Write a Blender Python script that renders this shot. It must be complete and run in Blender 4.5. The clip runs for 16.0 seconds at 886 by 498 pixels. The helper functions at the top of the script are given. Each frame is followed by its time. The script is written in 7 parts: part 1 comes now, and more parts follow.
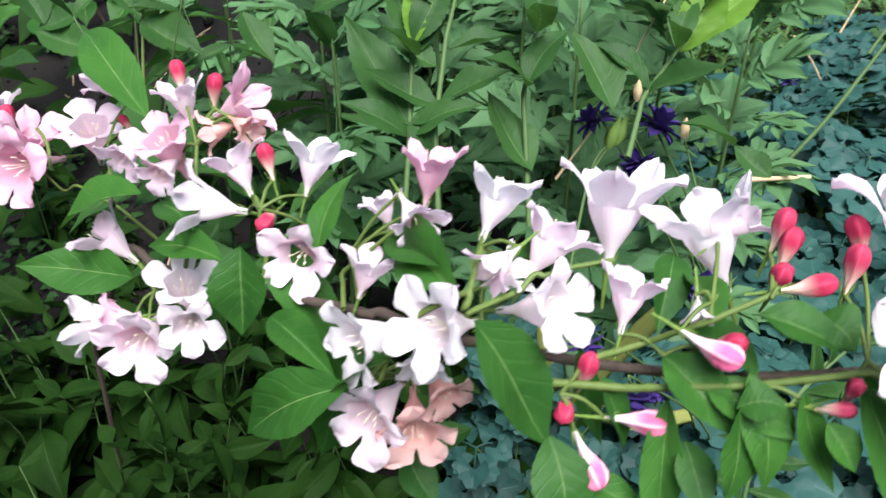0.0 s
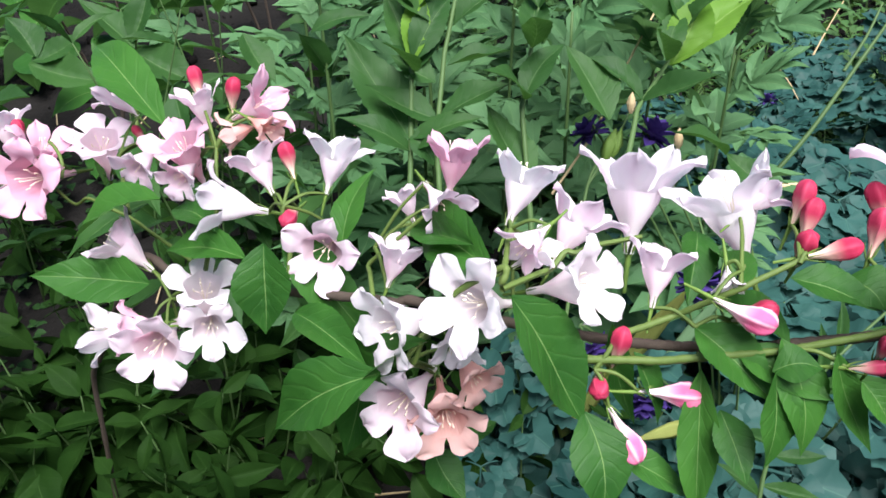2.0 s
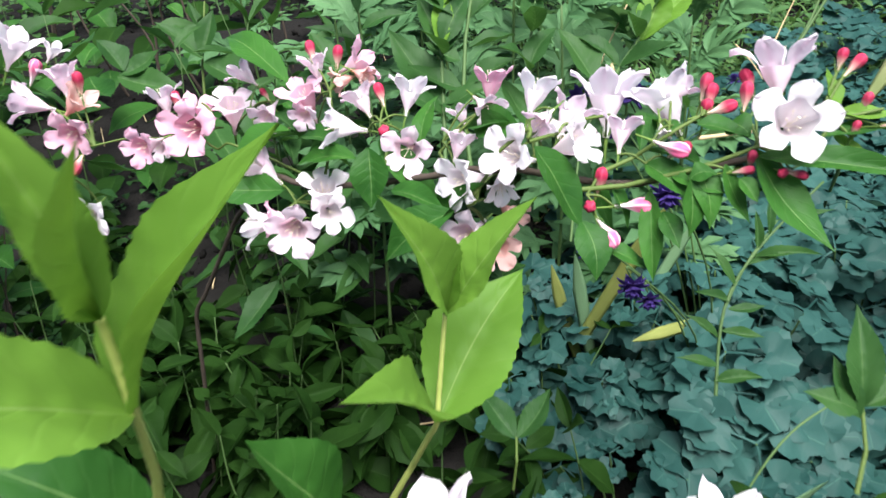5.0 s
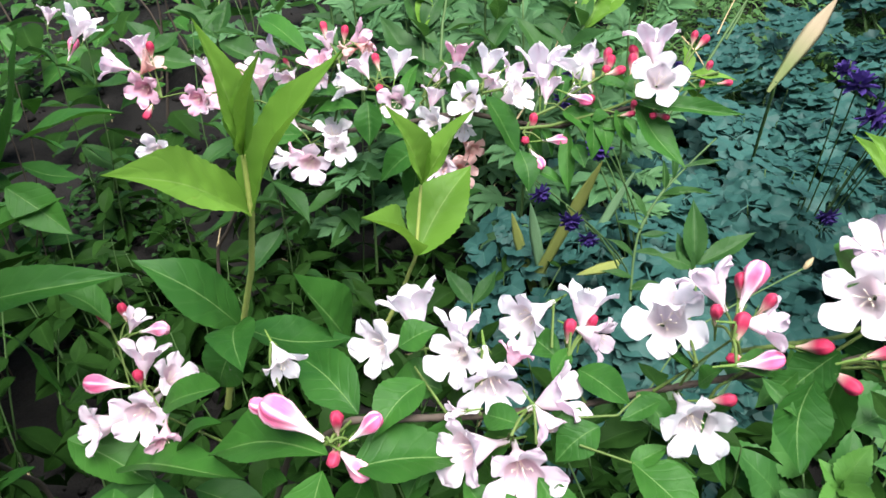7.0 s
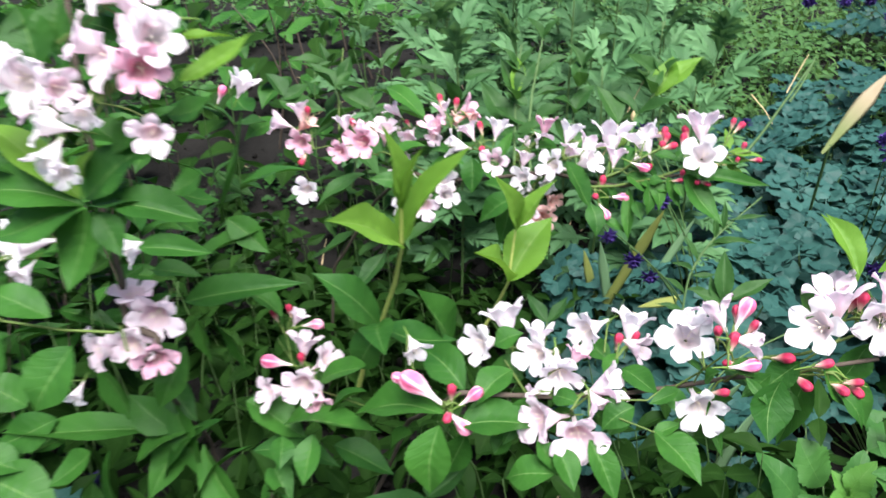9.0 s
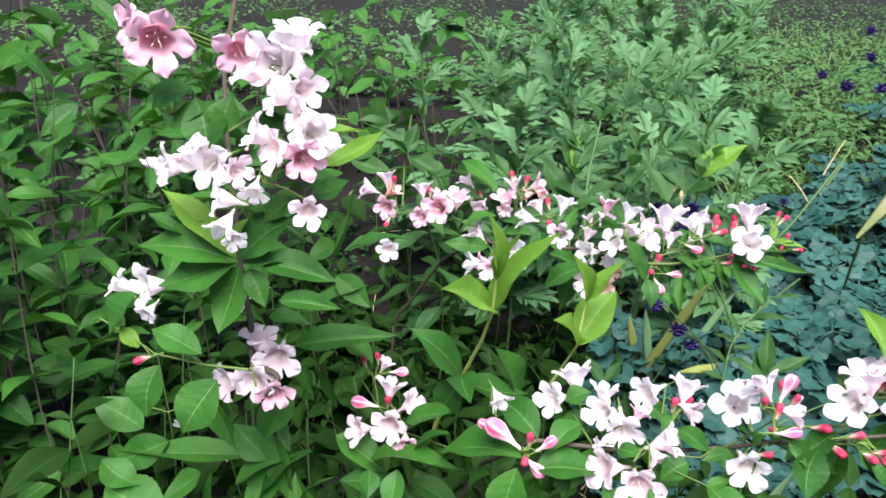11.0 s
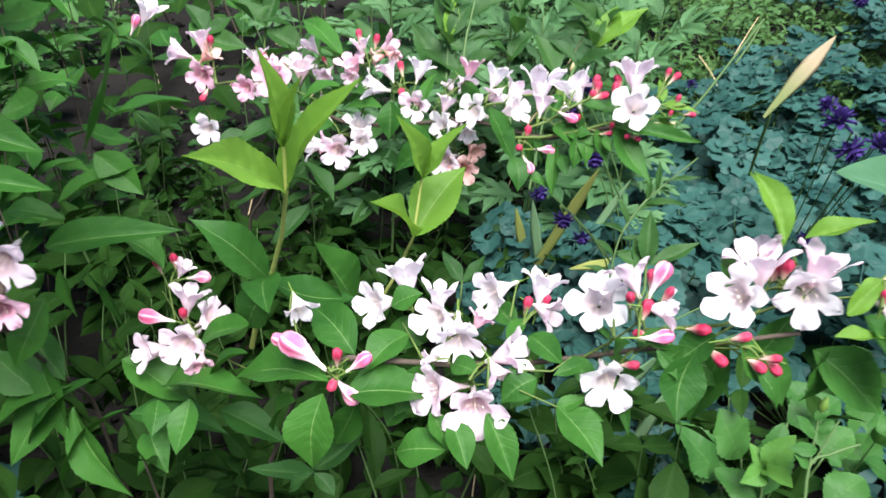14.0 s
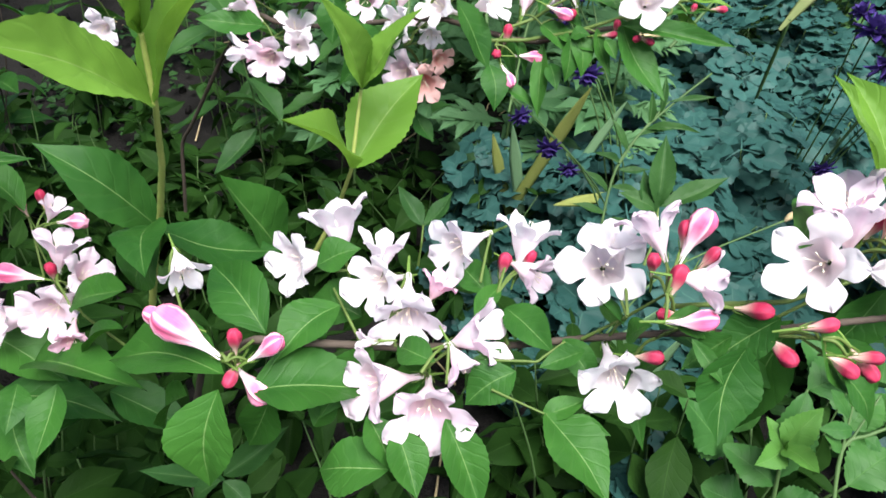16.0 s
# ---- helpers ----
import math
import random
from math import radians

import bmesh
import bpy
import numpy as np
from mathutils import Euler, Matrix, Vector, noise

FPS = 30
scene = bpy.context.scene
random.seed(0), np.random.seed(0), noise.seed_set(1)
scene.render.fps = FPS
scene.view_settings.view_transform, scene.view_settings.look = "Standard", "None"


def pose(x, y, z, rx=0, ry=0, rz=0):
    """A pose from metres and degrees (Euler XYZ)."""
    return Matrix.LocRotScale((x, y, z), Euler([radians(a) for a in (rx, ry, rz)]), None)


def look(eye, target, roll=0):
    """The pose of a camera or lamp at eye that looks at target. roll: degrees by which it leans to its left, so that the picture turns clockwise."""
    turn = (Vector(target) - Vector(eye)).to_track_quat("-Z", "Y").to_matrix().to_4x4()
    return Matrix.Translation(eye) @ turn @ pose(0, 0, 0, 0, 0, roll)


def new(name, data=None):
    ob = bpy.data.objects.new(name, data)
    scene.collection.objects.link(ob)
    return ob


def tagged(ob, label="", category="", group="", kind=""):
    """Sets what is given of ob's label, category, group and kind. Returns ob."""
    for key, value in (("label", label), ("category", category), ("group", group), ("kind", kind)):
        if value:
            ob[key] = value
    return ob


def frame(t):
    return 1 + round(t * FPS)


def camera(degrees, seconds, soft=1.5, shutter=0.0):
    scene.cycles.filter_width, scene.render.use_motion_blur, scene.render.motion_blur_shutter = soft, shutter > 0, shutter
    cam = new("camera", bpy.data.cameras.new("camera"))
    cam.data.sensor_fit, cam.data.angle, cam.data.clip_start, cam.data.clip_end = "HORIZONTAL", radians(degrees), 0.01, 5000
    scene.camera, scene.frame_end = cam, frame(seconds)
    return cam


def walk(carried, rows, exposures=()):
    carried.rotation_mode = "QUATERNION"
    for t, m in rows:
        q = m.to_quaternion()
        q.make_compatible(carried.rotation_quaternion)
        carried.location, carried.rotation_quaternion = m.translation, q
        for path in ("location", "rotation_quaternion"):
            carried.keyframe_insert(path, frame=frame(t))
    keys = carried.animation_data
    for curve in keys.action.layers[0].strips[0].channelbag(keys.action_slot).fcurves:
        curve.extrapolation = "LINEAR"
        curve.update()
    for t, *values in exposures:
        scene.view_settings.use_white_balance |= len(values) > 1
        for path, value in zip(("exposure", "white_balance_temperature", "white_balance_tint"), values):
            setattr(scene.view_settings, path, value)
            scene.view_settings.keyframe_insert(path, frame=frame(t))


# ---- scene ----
cam = camera(62.4, 16.0, soft=1.6, shutter=0.6)
PATH = [
    (0, 0.1099, 0.0787, 0.5238, 7.72, -32.27, 1.35),
    (0.5, 0.0952, 0.0628, 0.5182, 5.40, -30.08, 1.28),
    (1, 0.0991, 0.0631, 0.5175, 6.28, -29.50, 0.67),
    (1.5, 0.0880, 0.0656, 0.5270, 4.69, -30.90, 1.62),
    (2, 0.0982, 0.0671, 0.5125, 5.99, -29.24, 0.62),
    (2.5, 0.0934, 0.0704, 0.5210, 5.32, -30.32, 1.19),
    (3, 0.0907, 0.0603, 0.5091, 5.09, -28.47, 0.50),
    (3.2, 0.0935, 0.0596, 0.5036, 5.30, -27.88, 0.26),
    (5.3, 0.0906, -0.0894, 0.5226, 6.00, -27.37, -3.14),
    (5.5, 0.0872, -0.0986, 0.5257, 5.52, -28.20, -3.08),
    (6, 0.0918, -0.1359, 0.5356, 4.78, -28.58, -2.33),
    (6.5, 0.1074, -0.1875, 0.5306, 5.60, -26.56, -3.17),
    (7, 0.1071, -0.2056, 0.5397, 4.75, -27.98, -1.37),
    (7.5, 0.1210, -0.2282, 0.5419, 5.48, -26.79, -2.21),
    (8, 0.1242, -0.2354, 0.5561, 6.35, -27.26, -0.34),
    (8.5, 0.1202, -0.2584, 0.5756, 6.72, -27.06, -0.06),
    (9, 0.1083, -0.3203, 0.5998, 11.11, -25.73, -1.15),
    (9.5, 0.0874, -0.3684, 0.6260, 13.09, -24.24, 0.66),
    (9.7, 0.0779, -0.3707, 0.6252, 15.18, -22.89, 2.16),
    (11.8, 0.0856, -0.3985, 0.6496, 9.62, -22.00, 1.08),
    (12, 0.0938, -0.3977, 0.6421, 8.51, -22.96, 1.10),
    (12.5, 0.1096, -0.3900, 0.6234, 7.43, -24.31, 1.10),
    (13, 0.1225, -0.3587, 0.6076, 6.43, -26.73, 1.92),
    (13.5, 0.1272, -0.3155, 0.5959, 5.64, -28.53, 3.32),
    (14, 0.1313, -0.2762, 0.5763, 6.82, -28.99, 2.77),
    (14.5, 0.1291, -0.2311, 0.5537, 7.30, -31.07, 2.59),
    (15, 0.1254, -0.2029, 0.5387, 6.31, -31.79, 3.15),
    (15.5, 0.1328, -0.1861, 0.5319, 5.13, -33.20, 4.00),
    (16, 0.1325, -0.1790, 0.5277, 4.48, -34.44, 4.13),
]
walk(cam, [(t, pose(x, y, z, 90 + pitch, 0, yaw) @ pose(0, 0, 0, 0, 0, roll)) for t, x, y, z, yaw, pitch, roll in PATH],
     [(0, 1.35, 6400, 13), (3.2, 1.33, 6400, 13), (5.5, 1.57, 6500, 10), (8.5, 1.57, 6500, 10), (9.5, 1.68, 6500, 10), (12.5, 1.68, 6500, 10), (14, 1.63, 6500, 10), (16, 1.5, 6500, 10)])

# ---- light ----
world = bpy.data.worlds.new("world")
scene.world = world
world.use_nodes = True
wn = world.node_tree
sky = wn.nodes.new("ShaderNodeTexSky")
sky.sky_type = "NISHITA"
sky.sun_disc = False
sky.sun_elevation, sky.sun_rotation = radians(62), radians(160)
sky.air_density, sky.dust_density, sky.ozone_density = 1.0, 2.0, 1.0
wn.links.new(sky.outputs[0], wn.nodes["Background"].inputs[0])
wn.nodes["Background"].inputs[1].default_value = 0.065
sun = new("sun", bpy.data.lights.new("sun", "SUN"))
sun.data.energy, sun.data.angle, sun.data.color = 4.5, radians(42), (1.0, 0.99, 0.99)
sun.matrix_world = look((0.5, -1.1, 2.85), (0, 0.3, 0))


# ---- materials ----
def nodes_of(name):
    m = bpy.data.materials.new(name)
    m.use_nodes = True
    return m, m.node_tree.nodes, m.node_tree.links


def math_node(n, l, op, a, b=None, c=None):
    k = n.new("ShaderNodeMath")
    k.operation = op
    for i, v in enumerate((a, b, c)):
        if v is None:
            continue
        if isinstance(v, (int, float)):
            k.inputs[i].default_value = v
        else:
            l.new(v, k.inputs[i])
    return k.outputs[0]


def mix_colour(n, l, fac, a, b, blend="MIX"):
    k = n.new("ShaderNodeMix")
    k.data_type, k.blend_type = "RGBA", blend
    for i, v in ((0, fac), (6, a), (7, b)):
        if isinstance(v, (int, float)):
            k.inputs[i].default_value = v
        elif isinstance(v, tuple):
            k.inputs[i].default_value = (*v, 1)
        else:
            l.new(v, k.inputs[i])
    return k.outputs[2]


def noise_node(n, l, coord, scale, detail=3.0, rough=0.5):
    k = n.new("ShaderNodeTexNoise")
    k.inputs["Scale"].default_value, k.inputs["Detail"].default_value, k.inputs["Roughness"].default_value = scale, detail, rough
    l.new(coord, k.inputs["Vector"])
    return k.outputs["Fac"]


def leaf_material(name, deep, light, rib, veins=7.0, slant=1.7, rough=0.5, through_light=0.25, bumpy=0.25, spots=0.0, tip=None, gloss=0.16):
    """Thin leaf: blade colour in two tones, pale midrib, side veins in relief, light that passes through."""
    m, n, l = nodes_of(name)
    bsdf, out = n["Principled BSDF"], n["Material Output"]
    uv = n.new("ShaderNodeUVMap")
    sep = n.new("ShaderNodeSeparateXYZ")
    l.new(uv.outputs[0], sep.inputs[0])
    u = math_node(n, l, "ABSOLUTE", math_node(n, l, "MULTIPLY_ADD", sep.outputs[0], 2.0, -1.0))
    v = sep.outputs[1]
    ribmask = math_node(n, l, "SUBTRACT", 1.0, math_node(n, l, "MULTIPLY", u, 32.0))
    ribmask = math_node(n, l, "MAXIMUM", ribmask, 0.0)
    tc = n.new("ShaderNodeTexCoord")
    info = n.new("ShaderNodeObjectInfo")
    add = n.new("ShaderNodeVectorMath")
    add.operation = "ADD"
    l.new(tc.outputs["Object"], add.inputs[0])
    l.new(info.outputs["Random"], add.inputs[1])
    stray = math_node(n, l, "MULTIPLY", noise_node(n, l, add.outputs[0], 5.0, 2.0), 5.0)
    along = math_node(n, l, "ADD", math_node(n, l, "MULTIPLY", math_node(n, l, "POWER", u, 0.8), -slant * 6.2832), stray)
    phase = math_node(n, l, "MULTIPLY_ADD", v, veins * 6.2832, along)
    wave = math_node(n, l, "SINE", phase)
    line = math_node(n, l, "POWER", math_node(n, l, "MULTIPLY_ADD", wave, 0.5, 0.5), 14.0)
    big = noise_node(n, l, add.outputs[0], 3.0, 2.0)
    fine = noise_node(n, l, add.outputs[0], 60.0, 4.0, 0.7)
    tone = math_node(n, l, "ADD", math_node(n, l, "MULTIPLY", big, 0.7), math_node(n, l, "MULTIPLY_ADD", info.outputs["Random"], 0.5, -0.2))
    col = mix_colour(n, l, tone, deep, light)
    col = mix_colour(n, l, math_node(n, l, "MULTIPLY", math_node(n, l, "MULTIPLY_ADD", fine, 1.0, -0.25), 0.35), col, deep)
    col = mix_colour(n, l, math_node(n, l, "MULTIPLY", line, 0.035), col, rib)
    col = mix_colour(n, l, math_node(n, l, "MULTIPLY", ribmask, 0.8), col, rib)
    if spots:
        blot = noise_node(n, l, add.outputs[0], 9.0, 4.0, 0.6)
        edge = math_node(n, l, "MULTIPLY", math_node(n, l, "GREATER_THAN", blot, 0.66), spots)
        col = mix_colour(n, l, edge, col, (0.25, 0.2, 0.06))
    if tip:
        wither = n.new("ShaderNodeMapRange")
        wither.inputs[1].default_value, wither.inputs[2].default_value = 0.3, 0.75
        l.new(math_node(n, l, "ADD", v, math_node(n, l, "MULTIPLY_ADD", big, 0.6, -0.3)), wither.inputs[0])
        col = mix_colour(n, l, wither.outputs[0], col, tip)
    l.new(col, bsdf.inputs["Base Color"])
    bsdf.inputs["Roughness"].default_value = rough
    bsdf.inputs["Specular IOR Level"].default_value = gloss
    quilt = math_node(n, l, "MULTIPLY", line, -0.6)
    height = math_node(n, l, "ADD", math_node(n, l, "ADD", quilt, math_node(n, l, "MULTIPLY", fine, 0.5)), math_node(n, l, "MULTIPLY", ribmask, -1.2))
    bump = n.new("ShaderNodeBump")
    bump.inputs["Strength"].default_value, bump.inputs["Distance"].default_value = bumpy, 0.0008
    l.new(height, bump.inputs["Height"])
    l.new(bump.outputs[0], bsdf.inputs["Normal"])
    tr = n.new("ShaderNodeBsdfTranslucent")
    warm = mix_colour(n, l, 0.5, col, (light[0] * 1.5, light[1] * 1.5, light[2] * 0.9))
    l.new(warm, tr.inputs[0])
    mixs = n.new("ShaderNodeMixShader")
    mixs.inputs[0].default_value = through_light
    l.new(bsdf.outputs[0], mixs.inputs[1])
    l.new(tr.outputs[0], mixs.inputs[2])
    l.new(mixs.outputs[0], out.inputs[0])
    return m


def petal_material(name, lobe, throat, streak, rough=0.55, through_light=0.42, lines=0.22):
    """Petal: colour runs from the tube (v 0) to the lobe tips (v 1), with faint lengthwise streaks and uneven tint."""
    m, n, l = nodes_of(name)
    bsdf, out = n["Principled BSDF"], n["Material Output"]
    uv = n.new("ShaderNodeUVMap")
    sep = n.new("ShaderNodeSeparateXYZ")
    l.new(uv.outputs[0], sep.inputs[0])
    tc, info = n.new("ShaderNodeTexCoord"), n.new("ShaderNodeObjectInfo")
    add = n.new("ShaderNodeVectorMath")
    add.operation = "ADD"
    l.new(tc.outputs["Object"], add.inputs[0])
    l.new(info.outputs["Random"], add.inputs[1])
    blot = noise_node(n, l, add.outputs[0], 2.2, 3.0)
    grad = n.new("ShaderNodeMapRange")
    grad.interpolation_type = "SMOOTHSTEP"
    grad.inputs[1].default_value, grad.inputs[2].default_value = 0.15, 0.72
    l.new(sep.outputs[1], grad.inputs[0])
    col = mix_colour(n, l, grad.outputs[0], throat, lobe)
    # one darker streak down the middle of each lobe, finer ones beside it
    phase = math_node(n, l, "COSINE", math_node(n, l, "MULTIPLY", sep.outputs[0], 6.2832 * 5))
    mid = math_node(n, l, "POWER", math_node(n, l, "MULTIPLY_ADD", phase, 0.5, 0.5), 6.0)
    fine = math_node(n, l, "POWER", math_node(n, l, "MULTIPLY_ADD", math_node(n, l, "COSINE", math_node(n, l, "MULTIPLY", sep.outputs[0], 6.2832 * 35)), 0.5, 0.5), 3.0)
    amount = math_node(n, l, "ADD", math_node(n, l, "MULTIPLY", mid, lines), math_node(n, l, "MULTIPLY", fine, 0.04))
    amount = math_node(n, l, "ADD", amount, math_node(n, l, "MULTIPLY", math_node(n, l, "SUBTRACT", blot, 0.42), 1.3))
    amount = math_node(n, l, "ADD", amount, math_node(n, l, "MULTIPLY_ADD", info.outputs["Random"], 0.3, -0.15))
    k = n.new("ShaderNodeClamp")
    l.new(amount, k.inputs[0])
    col = mix_colour(n, l, math_node(n, l, "MULTIPLY", k.outputs[0], 0.75), col, streak)
    l.new(col, bsdf.inputs["Base Color"])
    bsdf.inputs["Roughness"].default_value = rough
    bsdf.inputs["Specular IOR Level"].default_value = 0.12
    bump = n.new("ShaderNodeBump")
    bump.inputs["Strength"].default_value, bump.inputs["Distance"].default_value = 0.15, 0.0005
    l.new(math_node(n, l, "ADD", fine, noise_node(n, l, add.outputs[0], 25.0, 3.0)), bump.inputs["Height"])
    l.new(bump.outputs[0], bsdf.inputs["Normal"])
    tr = n.new("ShaderNodeBsdfTranslucent")
    l.new(col, tr.inputs[0])
    mixs = n.new("ShaderNodeMixShader")
    mixs.inputs[0].default_value = through_light
    l.new(bsdf.outputs[0], mixs.inputs[1])
    l.new(tr.outputs[0], mixs.inputs[2])
    l.new(mixs.outputs[0], out.inputs[0])
    return m


def plain_material(name, a, b, scale=40.0, rough=0.6, bumpy=0.3, distance=0.001):
    """Two tones of one matter, mixed by fine and coarse noise, with relief."""
    m, n, l = nodes_of(name)
    bsdf = n["Principled BSDF"]
    tc, info = n.new("ShaderNodeTexCoord"), n.new("ShaderNodeObjectInfo")
    fine, coarse = noise_node(n, l, tc.outputs["Object"], scale, 5.0, 0.65), noise_node(n, l, tc.outputs["Object"], scale * 0.12, 3.0)
    fac = math_node(n, l, "ADD", math_node(n, l, "MULTIPLY", fine, 0.6), math_node(n, l, "MULTIPLY", coarse, 0.6))
    fac = math_node(n, l, "ADD", fac, math_node(n, l, "MULTIPLY_ADD", info.outputs["Random"], 0.3, -0.2))
    l.new(mix_colour(n, l, fac, a, b), bsdf.inputs["Base Color"])
    bsdf.inputs["Specular IOR Level"].default_value = 0.5 * (1.0 - rough) ** 0.7
    bsdf.inputs["Roughness"].default_value = rough
    bump = n.new("ShaderNodeBump")
    bump.inputs["Strength"].default_value, bump.inputs["Distance"].default_value = bumpy, distance
    l.new(fine, bump.inputs["Height"])
    l.new(bump.outputs[0], bsdf.inputs["Normal"])
    return m


LEAF = leaf_material("weigela_leaf", (0.012, 0.056, 0.009), (0.045, 0.145, 0.02), (0.15, 0.25, 0.08))
# A far darker leaf green that puts the undergrowth's shade into its colour.
SHADE = leaf_material("shade_toned_leaf", (0.006, 0.021, 0.0035), (0.019, 0.05, 0.009), (0.03, 0.07, 0.016), through_light=0.15, gloss=0.03)
YOUNG = leaf_material("young_leaf", (0.08, 0.18, 0.02), (0.15, 0.29, 0.042), (0.23, 0.34, 0.1), through_light=0.4, spots=0.0)
BACKLEAF = leaf_material("shoot_leaf", (0.016, 0.057, 0.014), (0.045, 0.115, 0.026), (0.11, 0.19, 0.07), through_light=0.35)
GREYLEAF = leaf_material("columbine_leaf", (0.006, 0.031, 0.027), (0.044, 0.122, 0.102), (0.05, 0.12, 0.09), veins=3.0, slant=0.5, rough=0.5, through_light=0.2, bumpy=0.2, gloss=0.14)
MUGLEAF = leaf_material("mugwort_leaf", (0.028, 0.085, 0.03), (0.115, 0.235, 0.1), (0.14, 0.25, 0.1), veins=5.0, slant=1.0, rough=0.6, bumpy=0.3)
BALM = leaf_material("balm_leaf", (0.017, 0.07, 0.015), (0.055, 0.15, 0.03), (0.075, 0.17, 0.045), veins=6.0, slant=1.4, bumpy=0.35)
BROAD = leaf_material("broad_leaf", (0.042, 0.115, 0.056), (0.085, 0.185, 0.1), (0.12, 0.22, 0.13), veins=5.0, slant=1.4, rough=0.5)
NETTLE = leaf_material("nettle_leaf", (0.05, 0.15, 0.024), (0.1, 0.235, 0.04), (0.14, 0.27, 0.07), veins=6.0, slant=1.2, bumpy=0.4)
BLADE = leaf_material("iris_blade", (0.13, 0.24, 0.12), (0.22, 0.36, 0.19), (0.25, 0.36, 0.2), veins=0.0, slant=9.0, rough=0.45, bumpy=0.3)
DRY = leaf_material("yellowed_blade", (0.24, 0.28, 0.07), (0.38, 0.4, 0.13), (0.38, 0.38, 0.14), veins=0.0, slant=9.0, rough=0.6, bumpy=0.4)
DRYTIP = leaf_material("withered_blade", (0.12, 0.17, 0.06), (0.22, 0.25, 0.1), (0.2, 0.22, 0.1), veins=0.0, slant=9.0, rough=0.7, bumpy=0.4, tip=(0.4, 0.32, 0.21))
WEED = leaf_material("weed_leaf", (0.03, 0.085, 0.024), (0.08, 0.165, 0.05), (0.12, 0.2, 0.08), rough=0.6)
GRASS = leaf_material("grass_blade", (0.036, 0.090, 0.022), (0.090, 0.168, 0.045), (0.120, 0.204, 0.075), veins=0.0, slant=5.0)
WHITE = petal_material("white_petal", (0.88, 0.86, 0.87), (0.87, 0.77, 0.8), (0.87, 0.74, 0.82), through_light=0.65, lines=0.15)
PALE = petal_material("pale_pink_petal", (0.85, 0.77, 0.82), (0.83, 0.62, 0.68), (0.83, 0.62, 0.73), through_light=0.6)
ROSE = petal_material("rose_pink_petal", (0.82, 0.58, 0.69), (0.72, 0.34, 0.44), (0.76, 0.4, 0.54), through_light=0.55)
SALMON = petal_material("salmon_petal", (0.82, 0.6, 0.56), (0.76, 0.42, 0.37), (0.78, 0.47, 0.44), through_light=0.55)
WHITEBACK = petal_material("white_petal_back", (0.93, 0.9, 0.92), (0.92, 0.9, 0.9), (0.88, 0.7, 0.82), through_light=0.64, lines=0.35)
PALEBACK = petal_material("pale_pink_petal_back", (0.92, 0.84, 0.89), (0.92, 0.89, 0.89), (0.86, 0.6, 0.75), through_light=0.62, lines=0.4)
ROSEBACK = petal_material("rose_petal_back", (0.84, 0.64, 0.73), (0.85, 0.7, 0.74), (0.76, 0.4, 0.54), through_light=0.55, lines=0.4)
BUD = petal_material("bud_petal", (0.33, 0.022, 0.058), (0.76, 0.58, 0.46), (0.44, 0.07, 0.125), through_light=0.1, lines=0.5)
BUDPINK = petal_material("pink_bud_petal", (0.62, 0.12, 0.25), (0.86, 0.72, 0.74), (0.86, 0.7, 0.76), through_light=0.2, lines=0.8)
PURPLE = petal_material("columbine_petal", (0.05, 0.03, 0.155), (0.085, 0.05, 0.21), (0.028, 0.015, 0.095), through_light=0.2)
CREAM = plain_material("stamen_cream", (0.7, 0.58, 0.42), (0.84, 0.78, 0.66), 200)
CALYX = plain_material("calyx_green", (0.06, 0.13, 0.02), (0.12, 0.19, 0.035), 120)
TWIG = plain_material("green_twig", (0.045, 0.08, 0.015), (0.095, 0.14, 0.032), 80)
BARK = plain_material("brown_bark", (0.035, 0.027, 0.02), (0.09, 0.07, 0.056), 90, 0.8, 0.6, 0.002)
STALK = plain_material("herb_stalk", (0.03, 0.065, 0.018), (0.065, 0.12, 0.036), 60)
YTWIG = plain_material("young_stem", (0.19, 0.24, 0.05), (0.31, 0.35, 0.1), 90)
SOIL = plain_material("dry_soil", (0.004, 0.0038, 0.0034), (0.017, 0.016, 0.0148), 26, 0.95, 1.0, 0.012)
STRAW = plain_material("dry_straw", (0.3, 0.22, 0.11), (0.5, 0.4, 0.24), 60, 0.8)

rng = random.Random(11)


# ---- mesh makers ----
def pack(name, verts, faces, uvs, material):
    me = bpy.data.meshes.new(name)
    me.from_pydata([tuple(p) for p in verts], [], faces)
    layer = me.uv_layers.new(name="UVMap")
    index = np.empty(len(me.loops), dtype=np.int32)
    me.loops.foreach_get("vertex_index", index)
    layer.data.foreach_set("uv", np.asarray(uvs, dtype=np.float32)[index].ravel())
    me.polygons.foreach_set("use_smooth", [True] * len(me.polygons))
    me.materials.append(material)
    return me


